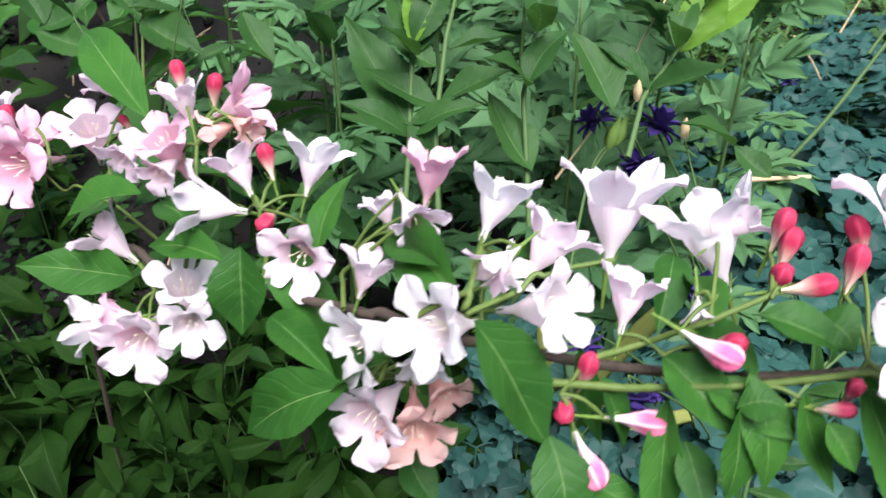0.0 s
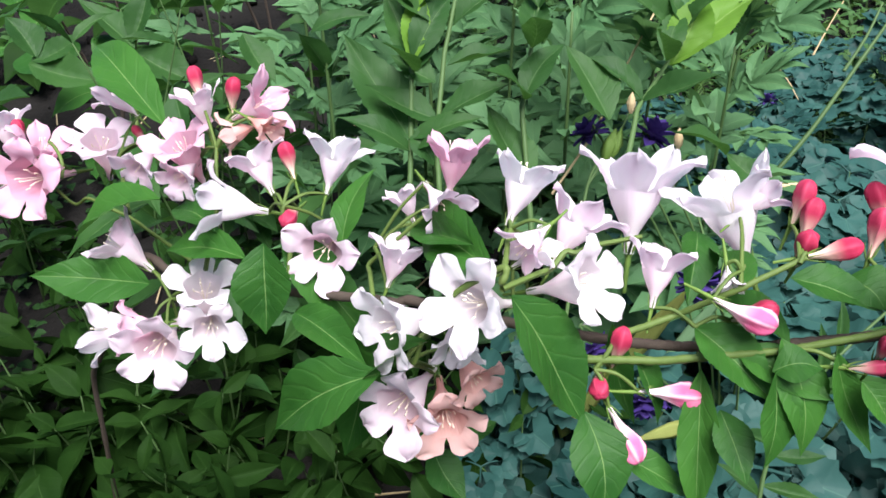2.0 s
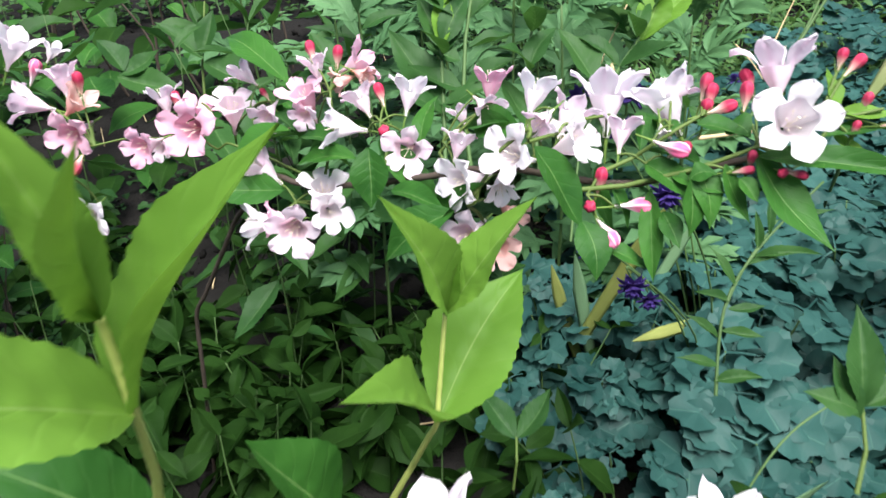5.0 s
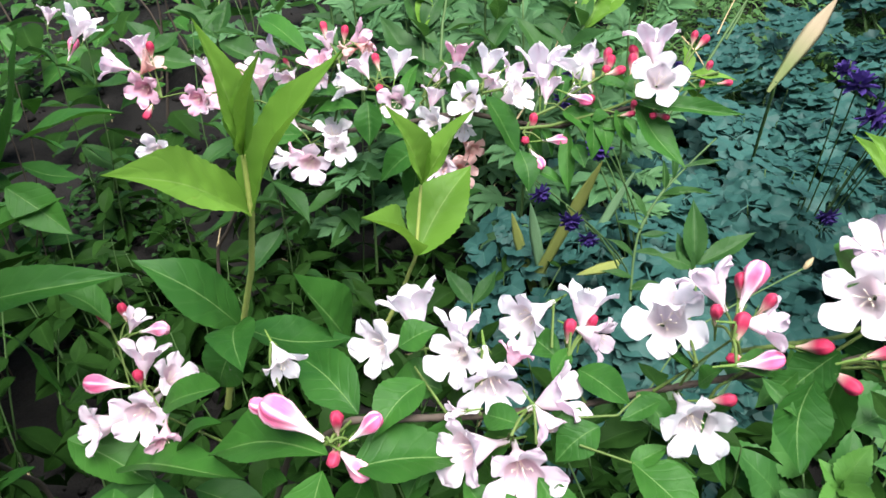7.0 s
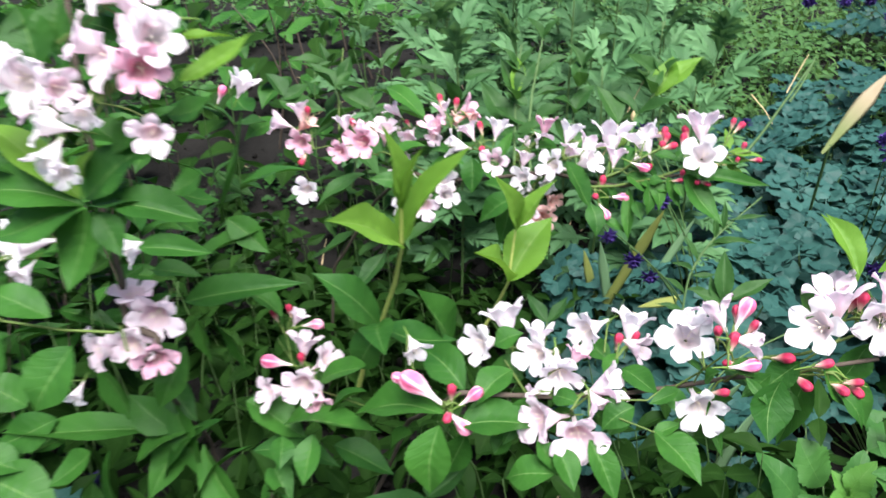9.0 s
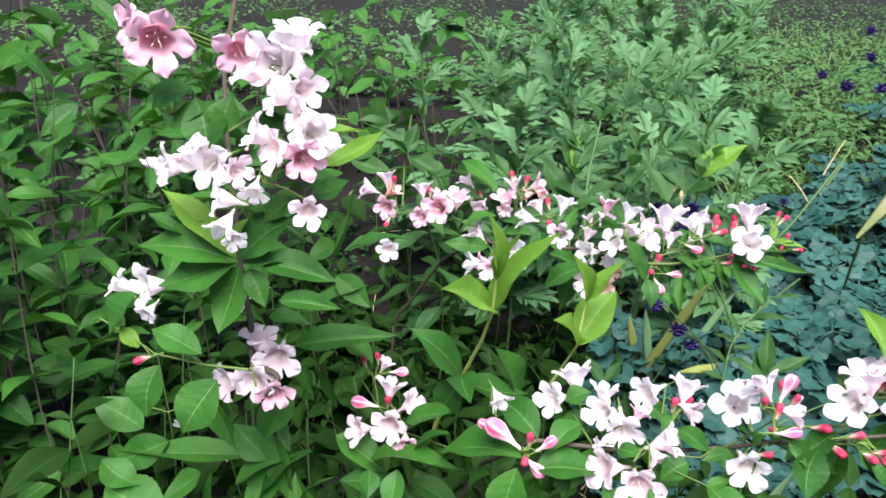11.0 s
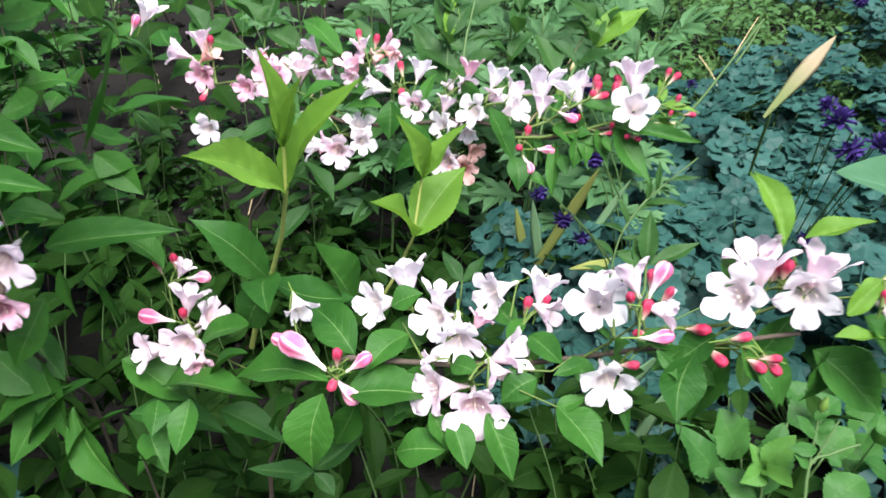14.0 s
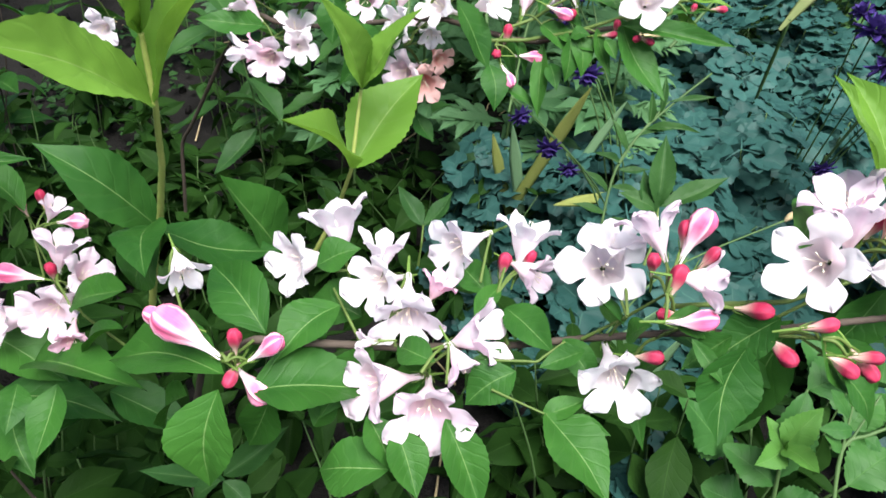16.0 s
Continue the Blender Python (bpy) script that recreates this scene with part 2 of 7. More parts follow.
def leaf_mesh(name, material, seed, ratio=0.5, fold=0.35, curl=0.6, teeth=16, bite=0.07, wave=0.03, widest=0.42, rows=32, blunt=1.2):
    """One leaf of unit length along +y, upper side +z. Convex finely toothed edge, drawn-out tip curled down, folded on the midrib, puckered between the side veins."""
    r = random.Random(seed)
    ph, tw, skew = r.uniform(0, 6), r.uniform(-0.3, 0.3), r.uniform(-0.06, 0.06)
    path, y, z = [], 0.0, 0.0
    for j in range(rows + 1):
        path.append((y, z))
        ang = 0.25 * curl - curl * j / rows + 0.08 * math.sin(7 * j / rows + ph)
        y, z = y + math.cos(ang) / rows, z + math.sin(ang) / rows
    ey, ez = path[-1]
    far = ey * ey + ez * ez
    path = [((y * ey + z * ez) / far, (z * ey - y * ez) / far) for y, z in path]
    cols = (-1.0, -0.66, -0.3, 0.0, 0.3, 0.66, 1.0)
    verts, uvs = [], []
    for j in range(rows + 1):
        v = j / rows
        if v < widest:
            shape = math.sin(math.pi / 2 * v / widest) ** 0.85
        else:
            shape = max(0.0, math.cos(math.pi / 2 * (v - widest) / (1 - widest))) ** blunt
        half = 0.5 * ratio * shape + 0.006 * (1 - v)
        cut = 1.0 - bite * ((v * teeth) % 1.0)
        for c in cols:
            edge = cut if abs(c) == 1.0 else 1.0
            x = half * c * edge * (1 + 0.05 * math.sin(5 * v + ph * (2 if c > 0 else 1)))
            lift = fold * abs(x) - (0.012 if c == 0 else 0.0) + wave * abs(c) ** 1.5 * math.sin(9 * v + ph + (1.7 if c > 0 else 0)) * shape
            lift += 0.012 * math.sin(math.pi * abs(c)) * math.sin(2 * math.pi * (v * 7 - abs(c) * 1.3)) * shape
            t = tw * v
            verts.append((x * math.cos(t) + skew * math.sin(math.pi * v), path[j][0], path[j][1] + lift + x * math.sin(t)))
            uvs.append((0.5 + c / 2, v))
    w = len(cols)
    faces = [(j * w + i, j * w + i + 1, (j + 1) * w + i + 1, (j + 1) * w + i) for j in range(rows) for i in range(w - 1)]
    return pack(name, verts, faces, uvs, material)


def flower_mesh(name, material, back, seed, spread=1.0, length=1.15, ragged=0.0):
    """A bell flower of unit width that opens to +z from its base at the origin: thin neck, wide bell, five broad rounded lobes."""
    r = random.Random(seed)
    verts, faces, uvs = [], [], []
    seg, tube = 40, 8
    flare, rise = 0.2 + 0.05 * spread, 0.45 + 0.38 * spread
    for j in range(tube + 1):
        s = j / tube
        g = max(0.0, (s - 0.22) / 0.78)
        rad = 0.034 + (flare - 0.034) * (0.75 * math.sin(g * math.pi / 2) ** 1.3 + 0.25 * g * g)
        for i in range(seg + 1):
            a = 2 * math.pi * i / seg
            wob = 1 + 0.07 * s * math.cos(5 * a)
            verts.append((rad * wob * math.cos(a), rad * wob * math.sin(a), s * length * rise))
            uvs.append((i / seg, 0.5 * s))
    w = seg + 1
    faces += [(j * w + i, j * w + i + 1, (j + 1) * w + i + 1, (j + 1) * w + i) for j in range(tube) for i in range(seg)]
    rows, cols = 10, 8
    for k in range(5):
        mid = 2 * math.pi * k / 5
        size, curl, lean, twist = r.uniform(0.84, 1.18), r.uniform(0.1, 1.0) * (1.0 if spread > 0.6 else 1.15), r.uniform(-0.14, 0.14), r.uniform(-0.4, 0.4)
        widest, cup, ph = r.uniform(0.182, 0.205) * size, r.uniform(-0.5, 1.1), r.uniform(0, 6)
        base = len(verts)
        rad, z = flare, rise * length
        slope = (0.52 if spread > 0.6 else 0.72) + r.uniform(-0.12, 0.12)
        reach = (0.5 - flare) * 1.18 * size + 0.26 * max(0.0, 0.7 - spread)
        first = flare * math.sin(math.pi / 5) * 1.06
        for j in range(rows + 1):
            s = j / rows
            if s < 0.45:
                f = s / 0.45
                width = first + (widest - first) * f * f * (3 - 2 * f)
            else:
                width = widest * max(0.002, 1 - ((s - 0.45) / 0.55) ** 1.6) ** 0.85
            for i in range(cols + 1):
                c = -1 + 2 * i / cols
                if j == 0:
                    a = mid + c * math.pi / 5
                    p = (flare * (1 + 0.07 * math.cos(5 * a)) * math.cos(a), flare * (1 + 0.07 * math.cos(5 * a)) * math.sin(a), z)
                else:
                    t = c * width + lean * s * s * 0.5
                    zz = z - 0.035 * s * (1 - abs(c)) ** 2 + cup * s * c * c * width * 0.5 + 0.014 * s * math.sin(5 * c + ph) + twist * c * width * s * 0.6 + (0.022 + 0.02 * ragged) * s * s * abs(c) * math.sin(13 * s + ph * 3 + 3 * c) + 0.02 * s ** 3 * math.sin(7 * c + ph)
                    p = (rad * math.cos(mid) - t * math.sin(mid), rad * math.sin(mid) + t * math.cos(mid), zz)
                verts.append(p)
                uvs.append((((k + c * 0.45) / 5) % 1.0 if k else max(0.0, c * 0.09), 0.5 + 0.5 * s))
            ang = slope * math.pi / 2 * ((1 - s) ** 1.1 if spread > 0.6 else 1 - 0.35 * s) - curl * s * s
            step = reach / rows
            rad, z = rad + step * math.cos(ang), z + step * math.sin(ang)
        w2 = cols + 1
        faces += [(base + j * w2 + i, base + j * w2 + i + 1, base + (j + 1) * w2 + i + 1, base + (j + 1) * w2 + i) for j in range(rows) for i in range(w2 - 1)]
    # the outer skin, a little behind the inner one and deeper in tint
    me = pack(name, verts, faces, uvs, material)
    normals = [v.normal.copy() for v in me.vertices]
    count = len(verts)
    skin = [Vector(p) + q * 0.008 * (1 if q.dot(Vector((p[0], p[1], -0.4))) > 0 else -1) for p, q in zip(verts, normals)]
    both = pack(name, list(verts) + skin, faces + [tuple(count + i for i in reversed(f)) for f in faces], uvs + uvs, material)
    both.materials.append(back)
    both.polygons.foreach_set("material_index", [0] * len(faces) + [1] * len(faces))
    return both


def lathe(name, material, profile, seg=14, furrow=0.0, bent=0.0):
    """A turned form along +z from (height, radius) pairs, with five shallow furrows and a slight bend."""
    verts, uvs = [], []
    top = profile[-1][0]
    for h, rad in profile:
        for i in range(seg + 1):
            a = 2 * math.pi * i / seg
            q = rad * (1 - furrow * (0.5 + 0.5 * math.cos(5 * a + 5 * h / top)))
            verts.append((q * math.cos(a) + bent * (h / top) ** 2, q * math.sin(a), h))
            uvs.append((i / seg, h / top))
    w = seg + 1
    faces = [(j * w + i, j * w + i + 1, (j + 1) * w + i + 1, (j + 1) * w + i) for j in range(len(profile) - 1) for i in range(seg)]
    return pack(name, verts, faces, uvs, material)


def tube_data(points, r0, r1, sides=7):
    """Vertices, faces and uvs of a tapered round stem through the points."""
    pts = [Vector(p) for p in points]
    fine = []
    for i in range(len(pts) - 1):
        a, b, c, d = pts[max(i - 1, 0)], pts[i], pts[i + 1], pts[min(i + 2, len(pts) - 1)]
        for k in range(5):
            t = k / 5
            fine.append(0.5 * ((2 * b) + (c - a) * t + (2 * a - 5 * b + 4 * c - d) * t * t + (3 * b - a - 3 * c + d) * t ** 3))
    fine.append(pts[-1])
    verts, uvs = [], []
    side = Vector((1, 0.3, 0.2)).normalized()
    for i, p in enumerate(fine):
        way = (fine[min(i + 1, len(fine) - 1)] - fine[max(i - 1, 0)]).normalized()
        side = (side - way * side.dot(way)).normalized()
        up = way.cross(side)
        f = i / (len(fine) - 1)
        rad = (r0 + (r1 - r0) * f) * (1 + 0.08 * math.sin(i * 1.9))
        for k in range(sides + 1):
            a = 2 * math.pi * k / sides
            verts.append(p + (side * math.cos(a) + up * math.sin(a)) * rad)
            uvs.append((k / sides, f))
    w = sides + 1
    faces = [(j * w + i, j * w + i + 1, (j + 1) * w + i + 1, (j + 1) * w + i) for j in range(len(fine) - 1) for i in range(sides)]
    faces.append(tuple(range(len(verts) - w, len(verts) - 1)))
    return verts, faces, uvs


def tube(name, material, points, r0, r1, sides=7):
    v, f, u = tube_data(points, r0, r1, sides)
    return pack(name, v, f, u, material)


def joined(name, material, pieces):
    """One mesh from many (verts, faces, uvs) pieces."""
    verts, faces, uvs = [], [], []
    for v, f, u in pieces:
        at = len(verts)
        verts += [tuple(p) for p in v]
        faces += [tuple(at + i for i in q) for q in f]
        uvs += u
    return pack(name, verts, faces, uvs, material)


def data_of(me, m):
    """The (verts, faces, uvs) of a mesh moved by m, to be joined with others."""
    v = [m @ p.co for p in me.vertices]
    u = [None] * len(v)
    for poly in me.polygons:
        for li, vi in zip(poly.loop_indices, poly.vertices):
            u[vi] = tuple(me.uv_layers[0].data[li].uv)
    return v, [tuple(p.vertices) for p in me.polygons], u


def thing(name, place, label, category, group="", kind=""):
    e = new(name)
    e.location = place
    e.empty_display_size = 0.02
    return tagged(e, label, category, group, kind)


def part_of(parent, name, me, m=None, label=""):
    """A mesh object under a thing or a part; m is its pose in the world."""
    ob = new(name, me)
    ob.parent = parent
    ob.matrix_parent_inverse = WORLD[parent].inverted() if parent in WORLD else Matrix.Translation(-parent.location)
    m = m or Matrix()
    ob.matrix_basis = m
    WORLD[ob] = m.copy()
    if label:
        ob["label"] = label
    return ob


WORLD = {}


def aim(place, way, size, spin=0.0, up=None):
    """A pose at a place with +z along way."""
    q = Vector(way).normalized().to_track_quat("Z", "Y")
    return Matrix.Translation(place) @ q.to_matrix().to_4x4() @ Matrix.Rotation(spin, 4, "Z") @ Matrix.Scale(size, 4)


def leaf_pose(base, tip, width=1.0, face=(0, 0, 1), ratio=0.5):
    """The pose of a unit leaf from base to tip; face is the way its upper side looks; width: metres across."""
    b, t = Vector(base), Vector(tip)
    y = (t - b)
    length = y.length
    y.normalize()
    z = Vector(face) - y * Vector(face).dot(y)
    z.normalize()
    x = y.cross(z)
    m = Matrix((x, y, z)).transposed().to_4x4()
    return Matrix.Translation(b) @ m @ Matrix.Diagonal((width / ratio, length, (width / ratio + length) / 2, 1))


# The "dark" blades take the green with shade mixed into it.
LEAVES = {k: [leaf_mesh(f"{k}_blade", mat, s + 10 * i, 0.5, f + extra, c, wave=wv, teeth=th, bite=bt, rows=2 * th) for s, (f, c) in enumerate(((0.25, 0.5), (0.4, 0.7), (0.15, 0.9), (0.5, 0.35), (0.3, 0.15), (0.2, -0.4)))]
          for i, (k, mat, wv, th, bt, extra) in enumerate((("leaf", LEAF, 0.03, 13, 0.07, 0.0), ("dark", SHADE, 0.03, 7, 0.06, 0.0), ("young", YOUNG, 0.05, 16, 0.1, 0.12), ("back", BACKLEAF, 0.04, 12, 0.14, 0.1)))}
BACKS = {"w": WHITEBACK, "p": PALEBACK, "r": ROSEBACK, "s": SALMON}
COLOURS = {"w": WHITE, "p": PALE, "r": ROSE, "s": SALMON}
FLOWERS = {}
for key, mat in COLOURS.items():
    for wide in (0, 1):
        FLOWERS[key, wide] = [flower_mesh("corolla", mat, BACKS[key], s + 7 * wide, 0.85 if wide else 0.2, 1.0, 0.6 if key == "r" else 0.2) for s in range(4)]
BUD_ME = lathe("bud", BUD, [(0, 0.05), (0.14, 0.062), (0.28, 0.1), (0.42, 0.16), (0.55, 0.205), (0.68, 0.225), (0.8, 0.222), (0.89, 0.185), (0.95, 0.125), (0.985, 0.06), (0.975, 0.008)], 20, 0.2, 0.04)
LONG_ME = lathe("bud", BUDPINK, [(0, 0.04), (0.18, 0.05), (0.34, 0.09), (0.5, 0.16), (0.66, 0.225), (0.8, 0.235), (0.9, 0.195), (0.96, 0.13), (0.99, 0.07), (0.97, 0.01)], 25, 0.26, 0.06)
SEPALS = joined("calyx", CALYX, [tube_data([(0, 0, -0.42), (0.005, 0, -0.2), (0, 0, 0.0)], 0.018, 0.036, 8)] + [
    tube_data([(0.03 * math.cos(a), 0.03 * math.sin(a), -0.02), (0.075 * math.cos(a), 0.075 * math.sin(a), 0.09), (0.10 * math.cos(a), 0.10 * math.sin(a), 0.2)], 0.016, 0.003, 4)
    for a in [2 * math.pi * k / 5 for k in range(5)]])
STAMENS = joined("stamens", CREAM, [tube_data([(0, 0, 0.3), (0.05 * math.cos(a), 0.05 * math.sin(a), 0.6), (q * math.cos(a), q * math.sin(a), 0.7 + 0.05 * math.sin(3 * a))], 0.004, 0.0035, 4) for a, q in ((0.3, 0.1), (1.5, 0.12), (2.9, 0.09), (4.1, 0.12), (5.3, 0.1))]
    + [tube_data([(q * math.cos(a), q * math.sin(a), 0.69 + 0.05 * math.sin(3 * a)), (q * 1.1 * math.cos(a), q * 1.1 * math.sin(a), 0.75 + 0.05 * math.sin(3 * a))], 0.009, 0.007, 5) for a, q in ((0.3, 0.1), (1.5, 0.12), (2.9, 0.09), (4.1, 0.12), (5.3, 0.1))]
    + [tube_data([(0, 0, 0.2), (0.01, 0.02, 0.7), (0.03, 0.03, 0.78)], 0.005, 0.0045, 5), tube_data([(0.03, 0.03, 0.765), (0.03, 0.03, 0.8)], 0.011, 0.011, 7)])


def flower(shrub, mouth, way, width, colour="p", wide=1):
    """A weigela flower whose mouth is at a place and opens towards way, with its calyx and stamens."""
    length = width * (0.79 if wide else 0.68)
    way = (Vector(way).normalized() + Vector((0, 0, 0.16 if wide else 0.0))).normalized()
    base = Vector(mouth) - way * length
    m = aim(base, way, width, rng.uniform(0, 6.28))
    CROWNS.append((base, Vector(mouth), width * 0.36))
    f = part_of(shrub, "flower", rng.choice(FLOWERS[colour, wide]), m)
    part_of(f, "calyx", SEPALS, aim(base, way, max(width * 0.8, 0.016), rng.uniform(0, 6)))
    if width > 0.012:
        part_of(f, "stamen_tuft", STAMENS, m)
    return base


def bud(shrub, tip, way, length, pink=0):
    """A closed bud with its calyx; pink: longer and paler, about to open."""
    way = Vector(way).normalized()
    length = max(length * 1.12, 0.0155) if pink else length * 1.1
    base = Vector(tip) - way * length
    CROWNS.append((base, Vector(tip), length * 0.3))
    b = part_of(shrub, "bud", LONG_ME if pink else BUD_ME, aim(base, way, length, rng.uniform(0, 6)))
    part_of(b, "calyx", SEPALS, aim(base, way, 0.018, rng.uniform(0, 6)))
    return base


CROWNS = []


def inside(p, low, high, radius):
    """Whether p lies in the cone of a flower or bud from its base to its mouth."""
    axis = high - low
    f = (p - low).dot(axis) / axis.length_squared
    return 0.0 < f < 1.25 and (p - low - axis * f).length < radius * (0.25 + 0.75 * min(f, 1.0))


def leaf(shrub, base, tip, width, face, key="leaf"):
    """A leaf from base to tip; it sinks a little where it would run through a flower or bud."""
    b, t = Vector(base), Vector(tip)
    side = (t - b).cross(Vector(face)).normalized() * width * 0.3
    for _ in range(6):
        spots = [b.lerp(t, f) + side * k for f in (0.3, 0.45, 0.6, 0.75, 0.9, 1.0) for k in (-1, 0, 1)]
        if not any(inside(p, *c) for p in spots for c in CROWNS):
            break
        t.z -= 0.007
        b.z -= 0.002
    base = b
    tip = t
    return part_of(shrub, "leaf", rng.choice(LEAVES[key]), leaf_pose(base, tip, width, face))


def twig(shrub, points, r0, r1, woody=False):
    """A twig through the points that bends round the flowers and buds in its way."""
    way = [Vector(p) for p in points]
    for _ in range(2):
        way = [q for a, b in zip(way, way[1:]) for q in (a, (a + b) / 2)] + [way[-1]]
    for p in way:
        for low, high, radius in CROWNS:
            if inside(p, low, high, radius * 1.1):
                axis = (high - low).normalized()
                out = p - low - axis * (p - low).dot(axis) + Vector((0, 0.006, -0.003))
                out -= axis * out.dot(axis)
                p += out.normalized() * (radius * 1.1 - min(out.length, radius))
    matter = YTWIG if woody == "young" else STALK if woody == "herb" else BARK if woody else TWIG
    return part_of(shrub, "branch" if woody is True else "twig", tube("twig", matter, way, r0 if woody else r0 * 0.75, r1 if woody else r1 * 0.8, 8))


# ---- ground ----
def ground_height(x, y):
    near = max(0.0, 1 - (x * x + (y - 0.5) ** 2) / 16)
    rise = min(1.0, max(0.0, (y - 0.55) / 1.3))
    return 0.2 * rise * rise * (3 - 2 * rise) + near * (0.03 * noise.noise(Vector((x * 2.1, y * 2.1, 0))) + 0.018 * noise.noise(Vector((x * 9, y * 9, 3))) + 0.008 * noise.noise(Vector((x * 31, y * 31, 7))))


ticks = [-400, -120, -40, -15, -7, -4] + [-2.5 + 0.025 * i for i in range(201)] + [4, 7, 15, 40, 120, 400]
gv = [(x, y + 0.5, ground_height(x, y + 0.5)) for y in ticks for x in ticks]
w = len(ticks)
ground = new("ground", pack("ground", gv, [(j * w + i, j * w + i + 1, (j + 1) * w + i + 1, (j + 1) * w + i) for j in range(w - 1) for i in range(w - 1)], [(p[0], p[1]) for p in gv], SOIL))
tagged(ground, "dark crumbly garden soil with small clods", "ground", kind="structure")

# ---- weigela shrub ----
shrub = thing("weigela_shrub", (-0.05, 0.12, 0), "pink and white flowering weigela shrub with arching branches", "shrub")
backshoots = thing("shrub_shoots", (0.05, 0.5, 0), "upright green leafy shoots of a young shrub", "shrub")
bases, nodes = [], []
# far branch, leftmost cluster
bases.append(flower(shrub, (-0.0909, 0.308, 0.3958), (-0.13, -0.98, 0.13), 0.0351, "r", 1))
bases.append(flower(shrub, (-0.1157, 0.3377, 0.4093), (-0.21, 0.21, 0.96), 0.0228, "p", 0))
bases.append(flower(shrub, (-0.1078, 0.3039, 0.3867), (-0.18, -0.92, -0.34), 0.0177, "p", 1))
bases.append(flower(shrub, (-0.0917, 0.3276, 0.4034), (0.43, 0.11, 0.90), 0.0249, "r", 0))
bases.append(flower(shrub, (-0.0749, 0.3392, 0.4022), (0.22, -0.38, 0.90), 0.0302, "p", 1))
bases.append(flower(shrub, (-0.0706, 0.3487, 0.419), (-0.72, 0.12, 0.68), 0.0202, "p", 0))
bases.append(flower(shrub, (-0.0466, 0.3126, 0.4009), (-0.20, -0.87, -0.45), 0.0199, "p", 1))
# far branch, upper cluster
bases.append(flower(shrub, (-0.0193, 0.2975, 0.4195), (-0.22, -0.35, 0.91), 0.0273, "r", 1))
bases.append(flower(shrub, (-0.013, 0.3044, 0.4343), (-0.19, 0.10, 0.98), 0.0192, "p", 0))
bases.append(flower(shrub, (0.0144, 0.2966, 0.4353), (0.89, -0.00, 0.46), 0.0207, "r", 0))
bases.append(flower(shrub, (0.0018, 0.2905, 0.4254), (-0.88, -0.43, -0.21), 0.0153, "s", 0))
bases.append(flower(shrub, (0.0168, 0.289, 0.4286), (0.89, -0.34, -0.30), 0.0129, "s", 0))
bases.append(flower(shrub, (-0.0173, 0.2872, 0.409), (-0.18, -0.92, -0.34), 0.0180, "p", 1))
bases.append(flower(shrub, (0.0002, 0.2747, 0.408), (-0.96, -0.18, 0.23), 0.0268, "w", 0))
bases.append(flower(shrub, (0.0142, 0.2809, 0.4214), (-0.47, 0.33, 0.81), 0.0191, "p", 0))
bases.append(flower(shrub, (0.04, 0.286, 0.4243), (0.20, 0.34, 0.92), 0.0224, "w", 0))
bases.append(flower(shrub, (0.0397, 0.2597, 0.3996), (-0.08, -1.00, 0.01), 0.0266, "p", 1))
bases.append(flower(shrub, (0.067, 0.245, 0.4108), (0.28, 0.23, 0.93), 0.0168, "p", 0))
bases.append(flower(shrub, (0.0806, 0.2694, 0.4327), (0.12, 0.24, 0.96), 0.0214, "r", 0))
bases.append(flower(shrub, (0.0644, 0.2701, 0.4168), (-0.38, 0.27, 0.88), 0.0142, "p", 0))
bases.append(flower(shrub, (0.08, 0.2485, 0.4226), (0.52, -0.77, -0.38), 0.0174, "p", 1))
# far branch, large white cluster
bases.append(flower(shrub, (0.1016, 0.2589, 0.4308), (0.28, 0.42, 0.86), 0.0233, "w", 0))
bases.append(flower(shrub, (0.1074, 0.2342, 0.4206), (0.79, -0.03, 0.62), 0.0155, "w", 0))
bases.append(flower(shrub, (0.1349, 0.2753, 0.426), (0.03, 0.38, 0.92), 0.0365, "w", 0))
bases.append(flower(shrub, (0.1176, 0.2519, 0.4227), (0.44, 0.40, 0.80), 0.0239, "p", 0))
bases.append(flower(shrub, (0.1559, 0.2581, 0.4288), (-0.39, 0.31, 0.87), 0.0339, "w", 0))
bases.append(flower(shrub, (0.1196, 0.2279, 0.415), (0.84, -0.44, 0.33), 0.0254, "w", 1))
bases.append(flower(shrub, (0.088, 0.2155, 0.4138), (-0.59, -0.76, 0.27), 0.0268, "w", 1))
bases.append(flower(shrub, (0.0657, 0.2262, 0.3966), (-0.72, -0.69, -0.08), 0.0269, "w", 1))
bases.append(flower(shrub, (0.0686, 0.2251, 0.3699), (-0.37, -0.92, -0.12), 0.0286, "p", 1))
bases.append(flower(shrub, (0.0829, 0.2282, 0.3628), (0.22, -0.94, -0.24), 0.0254, "s", 1))
bases.append(flower(shrub, (0.0915, 0.2292, 0.3782), (0.52, -0.77, -0.38), 0.0179, "s", 1))
bases.append(flower(shrub, (0.0856, 0.2236, 0.3937), (0.09, -0.81, -0.58), 0.0160, "w", 0))
bases.append(flower(shrub, (0.1365, 0.2333, 0.4201), (0.11, 0.43, 0.90), 0.0187, "p", 0))
bases.append(flower(shrub, (0.1662, 0.2542, 0.4308), (0.72, 0.31, 0.62), 0.0143, "p", 0))
bases.append(flower(shrub, (0.1518, 0.2249, 0.4183), (0.09, -0.74, -0.66), 0.0082, "w", 0))
bases.append(flower(shrub, (0.1011, 0.2299, 0.422), (-0.66, -0.64, -0.39), 0.0152, "p", 0))
